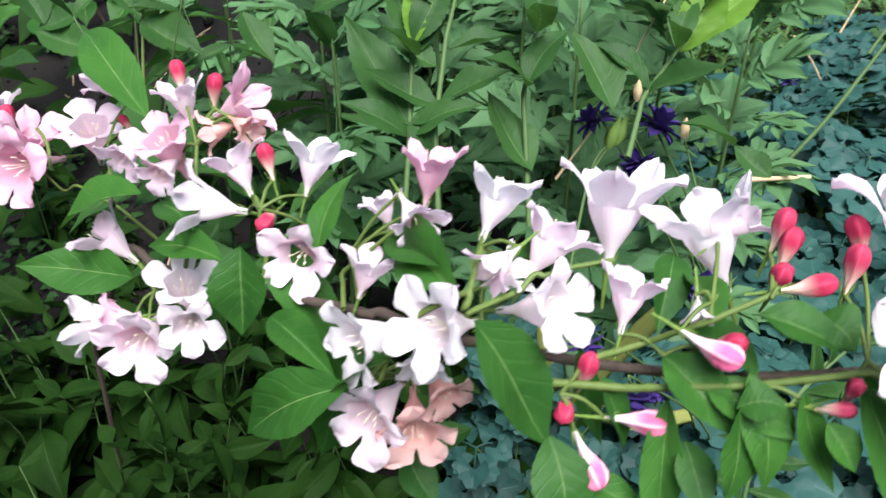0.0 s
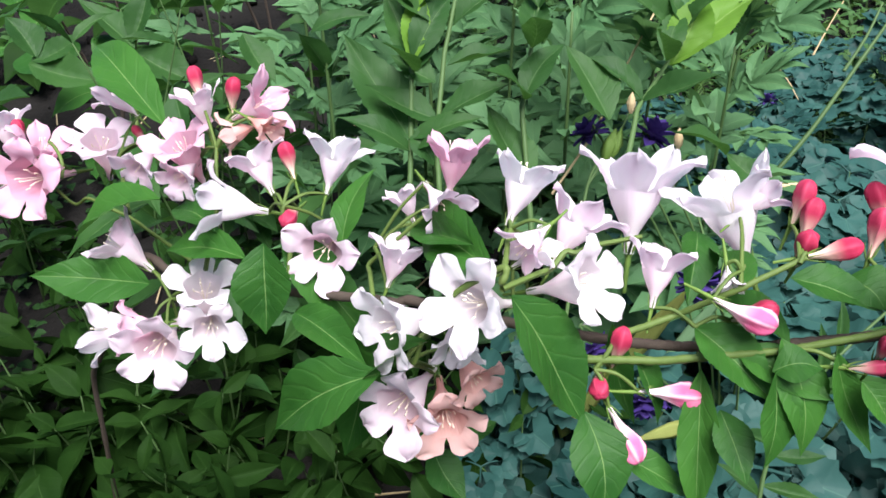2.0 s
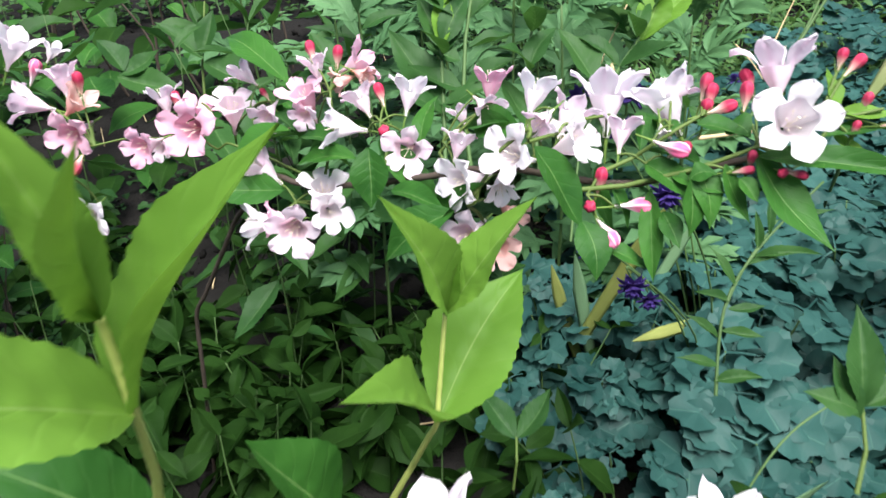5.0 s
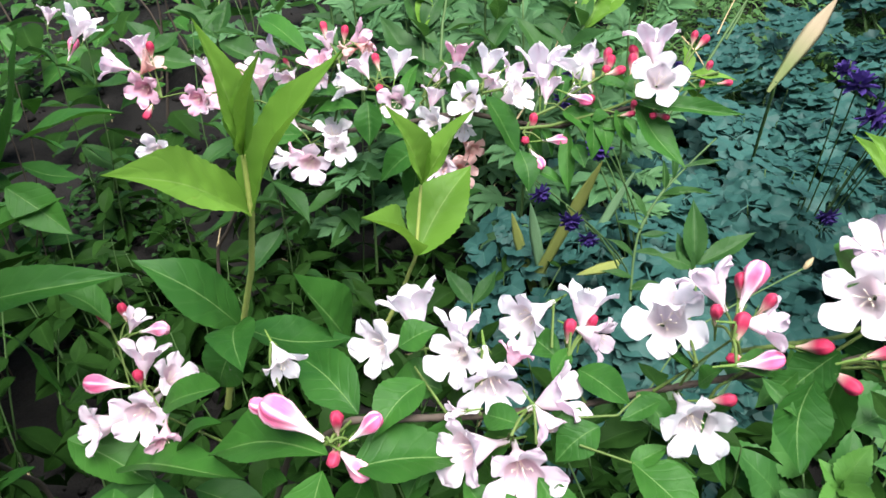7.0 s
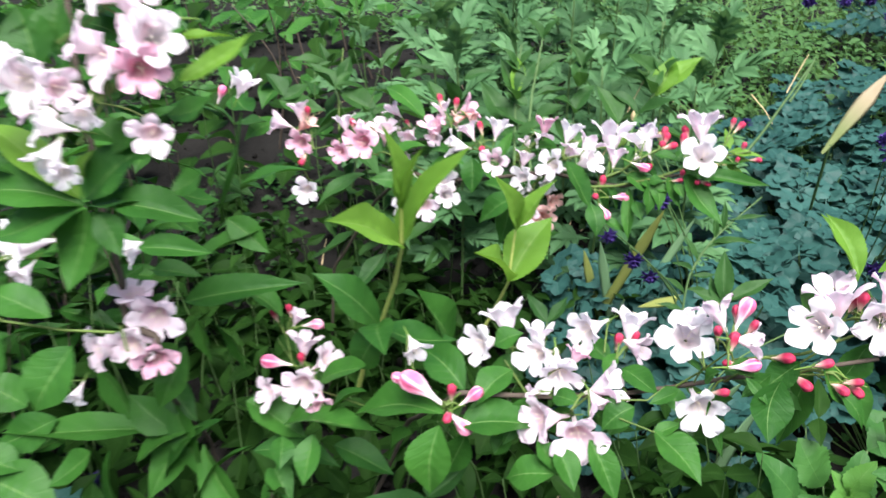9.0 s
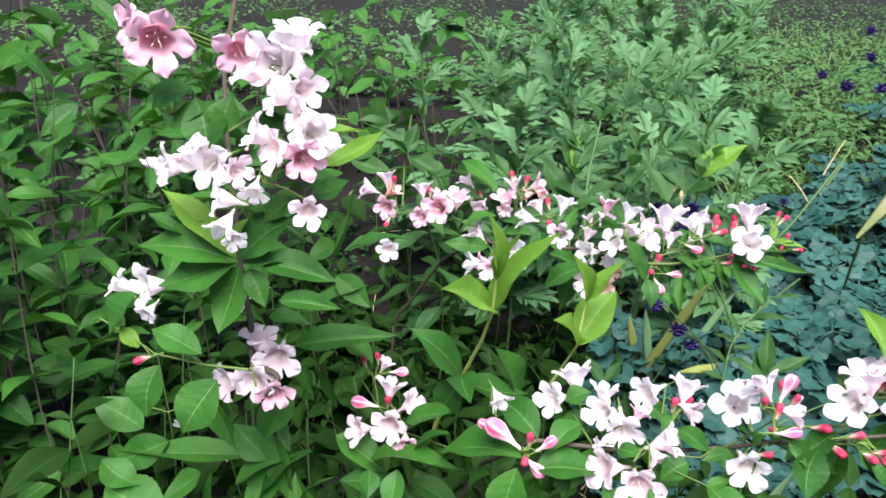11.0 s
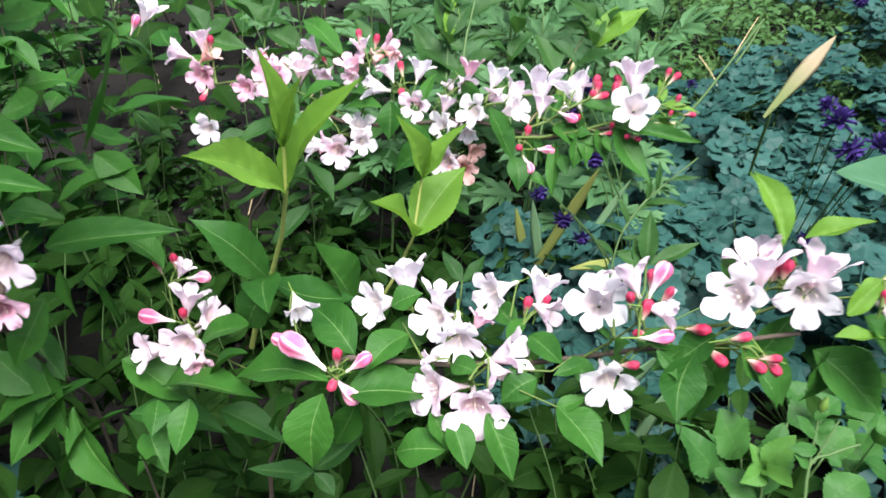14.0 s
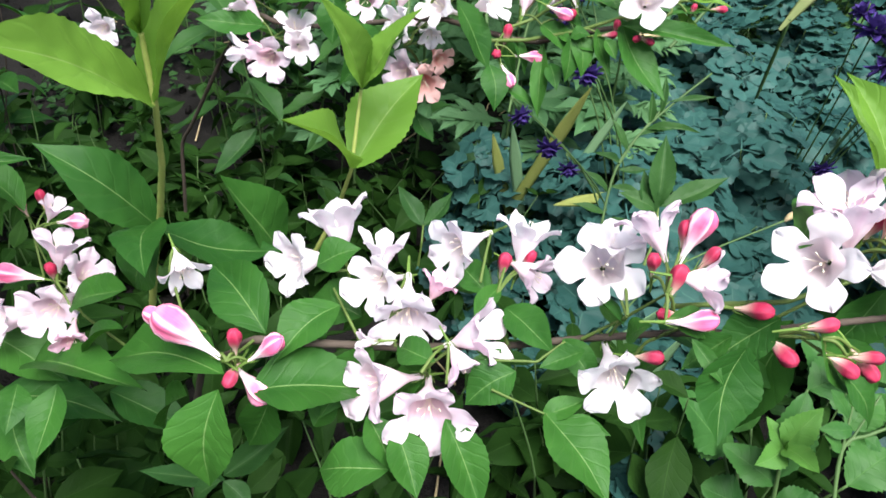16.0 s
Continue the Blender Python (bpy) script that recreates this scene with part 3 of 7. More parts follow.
# far branch, lower cluster
bases.append(flower(shrub, (-0.0473, 0.2897, 0.3831), (-0.68, -0.03, 0.73), 0.0264, "p", 0))
bases.append(flower(shrub, (-0.0066, 0.2715, 0.3774), (0.22, -0.38, 0.90), 0.0260, "w", 1))
bases.append(flower(shrub, (-0.0019, 0.2614, 0.3654), (0.35, -0.93, 0.05), 0.0235, "w", 1))
bases.append(flower(shrub, (-0.0479, 0.2692, 0.3566), (-0.92, -0.39, 0.06), 0.0260, "w", 0))
bases.append(flower(shrub, (-0.0226, 0.2594, 0.3561), (0.10, -1.00, -0.02), 0.0308, "p", 1))
bases.append(flower(shrub, (-0.0356, 0.2686, 0.3591), (-0.96, -0.27, 0.08), 0.0187, "r", 0))
# far branch, buds
bases.append(bud(shrub, (-0.0162, 0.31, 0.443), (-0.21, 0.21, 0.96), 0.0115, 0))
bases.append(bud(shrub, (0.001, 0.3036, 0.4415), (0.12, 0.13, 0.98), 0.0114, 0))
bases.append(bud(shrub, (-0.1065, 0.3329, 0.4113), (-0.19, 0.10, 0.98), 0.0115, 0))
bases.append(bud(shrub, (0.0281, 0.2623, 0.4085), (-0.06, -0.99, 0.11), 0.0115, 0))
bases.append(bud(shrub, (0.0229, 0.2839, 0.4267), (-0.30, 0.29, 0.91), 0.0115, 0))
bases.append(bud(shrub, (0.1748, 0.244, 0.4346), (0.20, 0.24, 0.95), 0.0115, 0))
bases.append(bud(shrub, (0.1703, 0.231, 0.4308), (0.01, -0.38, 0.93), 0.0113, 0))
bases.append(bud(shrub, (0.1811, 0.2273, 0.4298), (0.94, -0.08, 0.32), 0.0115, 0))
bases.append(bud(shrub, (0.1855, 0.2328, 0.438), (0.12, 0.24, 0.96), 0.0115, 0))
bases.append(bud(shrub, (0.129, 0.2239, 0.4044), (0.20, 0.02, 0.98), 0.0115, 0))
bases.append(bud(shrub, (0.1232, 0.2141, 0.3894), (-0.06, -0.99, 0.11), 0.0114, 0))
bases.append(bud(shrub, (0.1855, 0.2081, 0.4092), (0.94, -0.25, 0.23), 0.0079, 0))
bases.append(bud(shrub, (-0.0509, 0.3253, 0.4141), (-0.51, 0.12, 0.85), 0.0078, 0))
bases.append(bud(shrub, (0.1489, 0.2179, 0.3904), (0.99, -0.03, 0.10), 0.0118, 1))
bases.append(bud(shrub, (0.1349, 0.207, 0.3757), (0.55, -0.63, -0.54), 0.0130, 1))
bases.append(bud(shrub, (0.1609, 0.2141, 0.4134), (0.88, -0.42, -0.24), 0.0113, 1))
# far branch, tip cluster
bases.append(flower(shrub, (0.1967, 0.2379, 0.4469), (-0.07, 0.33, 0.94), 0.0296, "p", 0))
bases.append(flower(shrub, (0.196, 0.2048, 0.4302), (-0.12, -0.9, 0.3), 0.0325, "w", 1))
bases.append(bud(shrub, (0.1855, 0.2408, 0.4411), (-0.31, 0.24, 0.92), 0.0115, 0))
bases.append(bud(shrub, (0.1734, 0.2471, 0.4379), (0.20, 0.09, 0.98), 0.0115, 0))
bases.append(bud(shrub, (0.2181, 0.2287, 0.4515), (0.20, 0.19, 0.96), 0.0083, 0))
bases.append(bud(shrub, (0.2249, 0.2254, 0.4495), (0.64, 0.13, 0.76), 0.0099, 0))
bases.append(bud(shrub, (0.2255, 0.2161, 0.4375), (0.20, -0.02, 0.98), 0.0080, 0))
bases.append(bud(shrub, (0.2366, 0.2065, 0.4276), (0.91, -0.38, 0.20), 0.0078, 0))
bases.append(bud(shrub, (0.2215, 0.2114, 0.4279), (0.20, -0.02, 0.98), 0.0065, 0))
bases.append(bud(shrub, (0.193, 0.2036, 0.4092), (-0.70, -0.71, 0.08), 0.0083, 0))
bases.append(bud(shrub, (0.204, 0.2031, 0.4084), (0.80, -0.60, 0.01), 0.0082, 0))
bases.append(bud(shrub, (0.1847, 0.2102, 0.4165), (0.07, -0.27, 0.96), 0.0083, 0))
bases.append(bud(shrub, (0.1635, 0.2215, 0.4151), (0.68, -0.40, 0.62), 0.0115, 0))
# cluster at the far end
bases.append(flower(shrub, (-0.1552, 0.2698, 0.4242), (-0.87, -0.28, 0.40), 0.0226, "p", 0))
bases.append(flower(shrub, (-0.1329, 0.2653, 0.4067), (-0.06, -0.98, -0.20), 0.0264, "r", 1))
bases.append(flower(shrub, (-0.1267, 0.274, 0.4247), (0.72, 0.08, 0.69), 0.0214, "s", 0))
bases.append(flower(shrub, (-0.1259, 0.2495, 0.3686), (0.15, -0.98, -0.14), 0.0251, "w", 1))
bases.append(flower(shrub, (-0.1359, 0.2778, 0.4363), (-0.13, 0.19, 0.97), 0.0201, "p", 0))
bases.append(flower(shrub, (-0.0982, 0.2671, 0.3997), (-0.24, -0.96, -0.11), 0.0226, "r", 1))
bases.append(bud(shrub, (-0.1268, 0.2774, 0.4368), (0.15, -0.10, 0.98), 0.0115, 0))
bases.append(bud(shrub, (-0.1311, 0.2561, 0.3896), (-0.17, -0.82, -0.55), 0.0115, 0))
bases.append(flower(shrub, (-0.2439, 0.4027, 0.4294), (0.45, 0.12, 0.89), 0.0334, "w", 0))
bases.append(flower(shrub, (-0.4556, 0.3582, 0.3968), (0.13, 0.12, 0.98), 0.0371, "p", 0))
bases.append(flower(shrub, (-0.416, 0.6399, 0.3956), (0.17, 0.29, 0.94), 0.024, "p", 0))
bases.append(flower(shrub, (-0.3686, 0.634, 0.3773), (0.49, 0.26, 0.83), 0.026, "w", 0))
bases.append(bud(shrub, (-0.3822, 0.6247, 0.3668), (0.49, 0.16, 0.86), 0.0254, 1))
# far branch, wood and twigs
nodes += [(-0.0872, 0.3187, 0.3997), (-0.0605, 0.3272, 0.4002), (-0.0019, 0.2885, 0.4214), (0.0264, 0.2682, 0.4114), (-0.0265, 0.284, 0.3621), (0.0576, 0.2567, 0.405), (0.0827, 0.2168, 0.4168), (0.0967, 0.2162, 0.4203), (0.0981, 0.2404, 0.4224), (0.1208, 0.2354, 0.4219), (0.1304, 0.2394, 0.422), (0.1548, 0.2279, 0.4209), (0.1666, 0.225, 0.4258), (0.1219, 0.2203, 0.3934), (0.1459, 0.2251, 0.4056), (0.0705, 0.2243, 0.3863)]
nodes += [(0.1864, 0.2143, 0.4187), (0.2092, 0.2157, 0.4265), (0.1642, 0.2164, 0.4068)]
nodes += [(-0.1204, 0.2649, 0.4019), (-0.1301, 0.2567, 0.3864)]
twig(shrub, [(-0.2, 0.44, 0), (-0.17, 0.42, 0.2), (-0.1, 0.37, 0.31), (-0.0452, 0.2932, 0.3735), (-0.0097, 0.2809, 0.3719), (0.025, 0.265, 0.3812), (0.0589, 0.2473, 0.3924), (0.0904, 0.2258, 0.4034), (0.1295, 0.2334, 0.3933), (0.1456, 0.234, 0.3928), (0.1615, 0.2245, 0.401), (0.1802, 0.2212, 0.4076), (0.2002, 0.2241, 0.4101)], 0.0018, 0.0014, True)
twig(shrub, [(0.0273, 0.2705, 0.3775), (-0.0124, 0.2884, 0.3718), (-0.0535, 0.3136, 0.3792), (-0.0952, 0.3274, 0.3873)], 0.0012, 0.0008, False)
twig(shrub, [(-0.0834, 0.3105, 0.3964), (-0.0872, 0.3187, 0.3997)], 0.001, 0.0008, False)
twig(shrub, [(-0.044, 0.2969, 0.3891), (-0.0605, 0.3272, 0.4002)], 0.001, 0.0008, False)
twig(shrub, [(-0.0051, 0.2723, 0.383), (0.0018, 0.2722, 0.4063), (-0.0019, 0.2885, 0.4214)], 0.0011, 0.0008, False)
twig(shrub, [(0.028, 0.2554, 0.3882), (0.0311, 0.261, 0.4001), (0.0264, 0.2682, 0.4114)], 0.0011, 0.0008, False)
twig(shrub, [(-0.0051, 0.288, 0.376), (-0.0265, 0.286, 0.3621)], 0.0011, 0.0008, False)
twig(shrub, [(0.0903, 0.2162, 0.4108), (0.0967, 0.2162, 0.4203), (0.0981, 0.2404, 0.4224)], 0.0012, 0.0009, False)
twig(shrub, [(0.0969, 0.2157, 0.4189), (0.109, 0.2293, 0.4176), (0.1208, 0.2354, 0.4219), (0.1323, 0.2416, 0.4217)], 0.0012, 0.0008, False)
twig(shrub, [(0.1271, 0.224, 0.4017), (0.1413, 0.2267, 0.4077), (0.1539, 0.2229, 0.4191), (0.1683, 0.2265, 0.4266)], 0.0013, 0.0009, False)
twig(shrub, [(0.1272, 0.2237, 0.4009), (0.1219, 0.2203, 0.3934)], 0.001, 0.0007, False)
twig(shrub, [(0.1539, 0.2229, 0.4191), (0.1548, 0.2279, 0.4209)], 0.0009, 0.0007, False)
twig(shrub, [(0.0605, 0.2377, 0.3995), (0.0565, 0.2523, 0.4015), (0.0736, 0.2517, 0.4193)], 0.001, 0.0007, False)
twig(shrub, [(0.083, 0.2175, 0.409), (0.0705, 0.2243, 0.3863)], 0.001, 0.0008, False)
twig(shrub, [(0.1153, 0.2226, 0.3944), (0.1381, 0.2206, 0.3975), (0.1642, 0.2162, 0.4063), (0.1862, 0.2125, 0.4168), (0.2091, 0.215, 0.4255), (0.2298, 0.2122, 0.4318)], 0.0016, 0.0008, False)
# far branch, leaves
leaf(shrub, (-0.0286, 0.3073, 0.4214), (-0.0774, 0.3551, 0.4367), 0.0180, (0.08, -0.32, 0.94), "leaf")
leaf(shrub, (-0.0254, 0.2879, 0.4013), (-0.0617, 0.2876, 0.3832), 0.0186, (0.03, -0.12, 0.99), "leaf")
leaf(shrub, (-0.03, 0.2781, 0.372), (-0.0765, 0.2785, 0.3714), 0.0199, (-0.24, -0.66, 0.71), "leaf")
leaf(shrub, (0.0206, 0.2623, 0.4006), (0.0215, 0.2525, 0.3724), 0.0195, (-0.00, -0.62, 0.79), "leaf")
leaf(shrub, (0.0143, 0.2623, 0.3946), (-0.0217, 0.279, 0.3856), 0.0126, (0.11, -0.46, 0.88), "leaf")
leaf(shrub, (0.0241, 0.2701, 0.4133), (0.0583, 0.258, 0.4064), 0.0171, (0.08, -0.59, 0.80), "leaf")
leaf(shrub, (0.0783, 0.219, 0.4115), (0.0416, 0.2516, 0.391), 0.0139, (-0.13, -0.50, 0.86), "leaf")
leaf(shrub, (0.065, 0.2232, 0.3846), (0.0311, 0.2266, 0.3568), 0.0195, (0.19, -0.52, 0.83), "leaf")
leaf(shrub, (0.0992, 0.2168, 0.4166), (0.1202, 0.2131, 0.381), 0.0200, (0.07, -0.26, 0.96), "leaf")
leaf(shrub, (0.0947, 0.2208, 0.4247), (0.0735, 0.2701, 0.4251), 0.0160, (-0.6, -0.36, 0.72), "leaf")
leaf(shrub, (0.1488, 0.2497, 0.42), (0.1437, 0.2269, 0.4097), 0.0112, (0.27, -0.23, 0.94), "leaf")
leaf(shrub, (0.1555, 0.2244, 0.4209), (0.1509, 0.2505, 0.4207), 0.0106, (0.30, -0.56, 0.77), "leaf")
leaf(shrub, (0.164, 0.2214, 0.4237), (0.1842, 0.2167, 0.4189), 0.0118, (0.14, -0.40, 0.91), "leaf")
leaf(shrub, (0.1459, 0.2251, 0.4056), (0.163, 0.2082, 0.3965), 0.0139, (-0.14, -0.45, 0.88), "leaf")
leaf(shrub, (0.1611, 0.2104, 0.4065), (0.1719, 0.2098, 0.4136), 0.0096, (-0.11, -0.51, 0.85), "leaf")
leaf(shrub, (0.1618, 0.2096, 0.4054), (0.1613, 0.2009, 0.3827), 0.0120, (0.30, -0.39, 0.87), "leaf")
leaf(shrub, (0.1743, 0.2108, 0.4147), (0.1852, 0.2034, 0.402), 0.0081, (-0.13, -0.50, 0.85), "leaf")
leaf(shrub, (0.153, 0.2142, 0.3885), (0.1579, 0.1989, 0.3787), 0.0095, (-0.21, -0.50, 0.84), "leaf")
leaf(shrub, (0.1199, 0.2148, 0.3839), (0.1255, 0.1989, 0.3631), 0.0160, (0.02, -0.42, 0.91), "leaf")
leaf(shrub, (0.1317, 0.224, 0.4012), (0.1402, 0.2194, 0.3912), 0.0091, (0.18, -0.25, 0.95), "leaf")
leaf(shrub, (0.1259, 0.2123, 0.3808), (0.1511, 0.2091, 0.382), 0.0090, (-0.06, -0.34, 0.94), "leaf")
leaf(shrub, (0.0326, 0.2512, 0.3849), (0.0605, 0.2263, 0.3908), 0.0129, (0.08, -0.50, 0.86), "leaf")
leaf(shrub, (0.1794, 0.2069, 0.4062), (0.1858, 0.2004, 0.3985), 0.0081, (-0.18, -0.41, 0.89), "leaf")
leaf(shrub, (0.0462, 0.26, 0.402), (0.0541, 0.2805, 0.4207), 0.0110, (-0.13, -0.26, 0.96), "leaf")
leaf(shrub, (0.0022, 0.27, 0.4032), (-0.0237, 0.2929, 0.4091), 0.0137, (0.16, -0.38, 0.91), "leaf")
leaf(shrub, (0.1077, 0.2489, 0.4236), (0.1184, 0.2682, 0.4274), 0.0100, (-0.24, -0.66, 0.71), "leaf")
leaf(shrub, (0.089, 0.2278, 0.4258), (0.0673, 0.2639, 0.4159), 0.0097, (-0.20, -0.68, 0.70), "leaf")
leaf(shrub, (0.1257, 0.2272, 0.4133), (0.1356, 0.2259, 0.4059), 0.0090, (0.05, -0.44, 0.89), "leaf")
leaf(shrub, (0.0565, 0.25, 0.372), (0.0465, 0.2456, 0.3285), 0.0192, (0.13, -0.33, 0.93), "leaf")
leaf(shrub, (0.086, 0.2474, 0.3371), (0.0974, 0.2575, 0.3391), 0.0119, (-0.10, -0.11, 0.99), "leaf")
leaf(shrub, (0.0763, 0.247, 0.3363), (0.0893, 0.236, 0.3224), 0.0136, (0.15, -0.34, 0.93), "leaf")
leaf(shrub, (-0.0008, 0.277, 0.3439), (-0.0193, 0.2988, 0.3477), 0.0134, (0.15, -0.24, 0.96), "leaf")
leaf(shrub, (0.1863, 0.2134, 0.4178), (0.2137, 0.1897, 0.3894), 0.0204, (0.12, -0.47, 0.88), "leaf")
leaf(shrub, (0.186, 0.2101, 0.4138), (0.2423, 0.1949, 0.4127), 0.0118, (-0.13, -0.50, 0.86), "leaf")
leaf(shrub, (0.1666, 0.2183, 0.4113), (0.147, 0.2395, 0.4208), 0.0154, (0.19, -0.09, 0.98), "leaf")
leaf(shrub, (0.1643, 0.2178, 0.4089), (0.1699, 0.2035, 0.385), 0.0126, (0.06, -0.60, 0.80), "leaf")
leaf(shrub, (0.2089, 0.2129, 0.4224), (0.2376, 0.2091, 0.4314), 0.0095, (0.33, -0.23, 0.92), "leaf")
leaf(shrub, (0.148, 0.2197, 0.4004), (0.1499, 0.2035, 0.374), 0.0103, (-0.23, -0.15, 0.96), "leaf")
leaf(shrub, (0.1765, 0.2241, 0.4222), (0.1844, 0.216, 0.4195), 0.0124, (-0.24, -0.59, 0.77), "leaf")
leaf(shrub, (0.1551, 0.2189, 0.4034), (0.1751, 0.2071, 0.3996), 0.0126, (-0.14, -0.25, 0.96), "leaf")
leaf(shrub, (0.2136, 0.2173, 0.4308), (0.2397, 0.2104, 0.4345), 0.0071, (0.02, -0.49, 0.87), "young")
leaf(shrub, (0.2157, 0.2167, 0.4309), (0.2122, 0.2269, 0.4441), 0.0072, (0.40, -0.54, 0.74), "young")
leaf(shrub, (0.2134, 0.2146, 0.4267), (0.2295, 0.2083, 0.4258), 0.0071, (-0.18, -0.49, 0.86), "young")
# near branch, flowers
bases.append(flower(shrub, (0.0702, 0.0625, 0.3721), (-0.27, 0.35, 0.90), 0.0279, "w", 0))
bases.append(flower(shrub, (0.0561, 0.0453, 0.3587), (-0.67, -0.73, 0.07), 0.0273, "w", 1))
bases.append(flower(shrub, (0.0922, 0.0483, 0.3711), (0.07, 0.30, 0.95), 0.0218, "w", 0))
bases.append(flower(shrub, (0.0906, 0.0346, 0.3621), (-0.48, -0.84, 0.25), 0.0261, "w", 1))
bases.append(flower(shrub, (0.1059, 0.0198, 0.3578), (0.13, -0.94, -0.32), 0.0296, "w", 1))
bases.append(flower(shrub, (0.118, 0.0494, 0.3713), (-0.66, -0.74, -0.12), 0.0266, "w", 1))
bases.append(flower(shrub, (0.1463, 0.0659, 0.3736), (0.15, 0.39, 0.91), 0.0251, "w", 0))
bases.append(flower(shrub, (0.1516, 0.0537, 0.3598), (0.87, -0.49, -0.10), 0.0199, "p", 0))
bases.append(flower(shrub, (0.1343, 0.0176, 0.359), (0.84, -0.05, 0.54), 0.0246, "p", 0))
bases.append(flower(shrub, (0.128, 0.005, 0.3529), (0.59, -0.65, -0.48), 0.0153, "p", 0))
bases.append(flower(shrub, (0.0948, 0.0042, 0.3403), (-0.80, -0.60, 0.11), 0.0294, "p", 1))
bases.append(flower(shrub, (0.1181, -0.0056, 0.3379), (0.12, -0.99, 0.05), 0.0317, "p", 1))
bases.append(flower(shrub, (0.1715, 0.0300, 0.3850), (-0.15, -0.85, 0.5), 0.0305, "w", 1))
bases.append(flower(shrub, (0.1827, 0.0257, 0.4069), (-0.44, 0.40, 0.81), 0.0204, "p", 0))
bases.append(flower(shrub, (0.1996, 0.0049, 0.4005), (0.99, -0.14, 0.03), 0.0172, "p", 0))
bases.append(flower(shrub, (0.1789, -0.0009, 0.3602), (0.12, -0.99, -0.04), 0.0287, "w", 1))
bases.append(flower(shrub, (0.2231, -0.0008, 0.4152), (-0.58, -0.76, 0.29), 0.0285, "w", 1))
bases.append(flower(shrub, (0.237, 0.0233, 0.4241), (-0.57, 0.25, 0.78), 0.0219, "p", 0))
bases.append(flower(shrub, (0.1158, 0.0352, 0.3655), (0.40, 0.27, 0.88), 0.0141, "r", 0))
bases.append(flower(shrub, (0.1756, 0.0356, 0.3923), (-0.32, -0.11, 0.94), 0.0186, "w", 1))
bases.append(flower(shrub, (0.0905, 0.0152, 0.3498), (-0.93, -0.36, 0.11), 0.0092, "p", 0))
# near branch, cluster by the shoot
bases.append(flower(shrub, (-0.0645, 0.0583, 0.3035), (0.02, -1.00, 0.05), 0.0315, "p", 1))
bases.append(flower(shrub, (-0.0927, 0.0614, 0.2931), (-0.59, -0.79, 0.16), 0.0265, "p", 1))
bases.append(flower(shrub, (-0.0717, 0.0881, 0.3218), (0.07, 0.30, 0.95), 0.0238, "p", 0))
bases.append(flower(shrub, (-0.0486, 0.0706, 0.3204), (0.80, -0.15, 0.57), 0.0239, "p", 1))
bases.append(flower(shrub, (-0.0475, 0.0454, 0.2994), (0.28, -0.87, -0.41), 0.0182, "r", 1))
bases.append(flower(shrub, (-0.0816, 0.1043, 0.3313), (0.40, 0.27, 0.88), 0.0144, "p", 0))
bases.append(flower(shrub, (0.0251, 0.0197, 0.3673), (0.57, -0.72, -0.40), 0.0171, "w", 0))
# near branch, flowers past its tip
bases.append(flower(shrub, (0.2523, -0.0007, 0.4183), (-0.06, -0.98, -0.20), 0.0296, "w", 1))
bases.append(flower(shrub, (0.2331, 0.012, 0.4281), (-0.20, 0.07, 0.98), 0.0265, "p", 0))
bases.append(flower(shrub, (0.2585, 0.0091, 0.4322), (0.29, 0.13, 0.95), 0.0261, "p", 0))
bases.append(flower(shrub, (0.2902, -0.014, 0.4137), (0.52, -0.76, -0.39), 0.0268, "w", 1))
# near branch, buds
bases.append(bud(shrub, (-0.1037, 0.1081, 0.3329), (-0.38, 0.11, 0.92), 0.0115, 0))
bases.append(bud(shrub, (-0.0704, 0.0757, 0.3187), (0.09, -0.17, 0.98), 0.0115, 0))
bases.append(bud(shrub, (-0.0903, 0.1089, 0.3372), (-0.07, 0.07, 1.00), 0.0106, 0))
bases.append(bud(shrub, (0.0485, 0.0038, 0.3588), (0.09, -0.04, 1.00), 0.0115, 0))
bases.append(bud(shrub, (0.0455, -0.0033, 0.3379), (-0.09, -1.00, -0.02), 0.0109, 0))
bases.append(bud(shrub, (0.1387, 0.0559, 0.3681), (0.08, 0.08, 0.99), 0.0115, 0))
bases.append(bud(shrub, (0.1497, 0.06, 0.367), (0.35, -0.06, 0.93), 0.0097, 0))
bases.append(bud(shrub, (0.1916, 0.0192, 0.4123), (-0.05, -0.05, 1.00), 0.0095, 0))
bases.append(bud(shrub, (0.1827, 0.0134, 0.403), (-0.16, -0.20, 0.97), 0.0096, 0))
bases.append(bud(shrub, (0.1904, 0.0078, 0.404), (0.16, 0.19, 0.97), 0.0115, 0))
bases.append(bud(shrub, (0.201, 0.0111, 0.409), (0.51, 0.02, 0.86), 0.0091, 0))
bases.append(bud(shrub, (0.2158, -0.0038, 0.3989), (0.65, -0.59, 0.49), 0.0115, 0))
bases.append(bud(shrub, (0.2228, -0.0142, 0.3879), (0.47, -0.88, -0.09), 0.0114, 0))
bases.append(bud(shrub, (0.2374, -0.0194, 0.3918), (0.71, -0.71, -0.05), 0.0098, 0))
bases.append(bud(shrub, (0.1904, -0.0015, 0.3736), (0.75, -0.49, 0.44), 0.0097, 0))
bases.append(bud(shrub, (0.2304, -0.0123, 0.4034), (0.90, -0.13, 0.41), 0.0090, 0))
bases.append(bud(shrub, (0.2449, 0.0157, 0.4246), (0.39, 0.17, 0.91), 0.0095, 0))
bases.append(bud(shrub, (0.2428, -0.0175, 0.3974), (0.89, -0.31, 0.33), 0.0083, 0))
bases.append(bud(shrub, (0.1856, 0, 0.3899), (-0.66, -0.66, 0.35), 0.0080, 0))
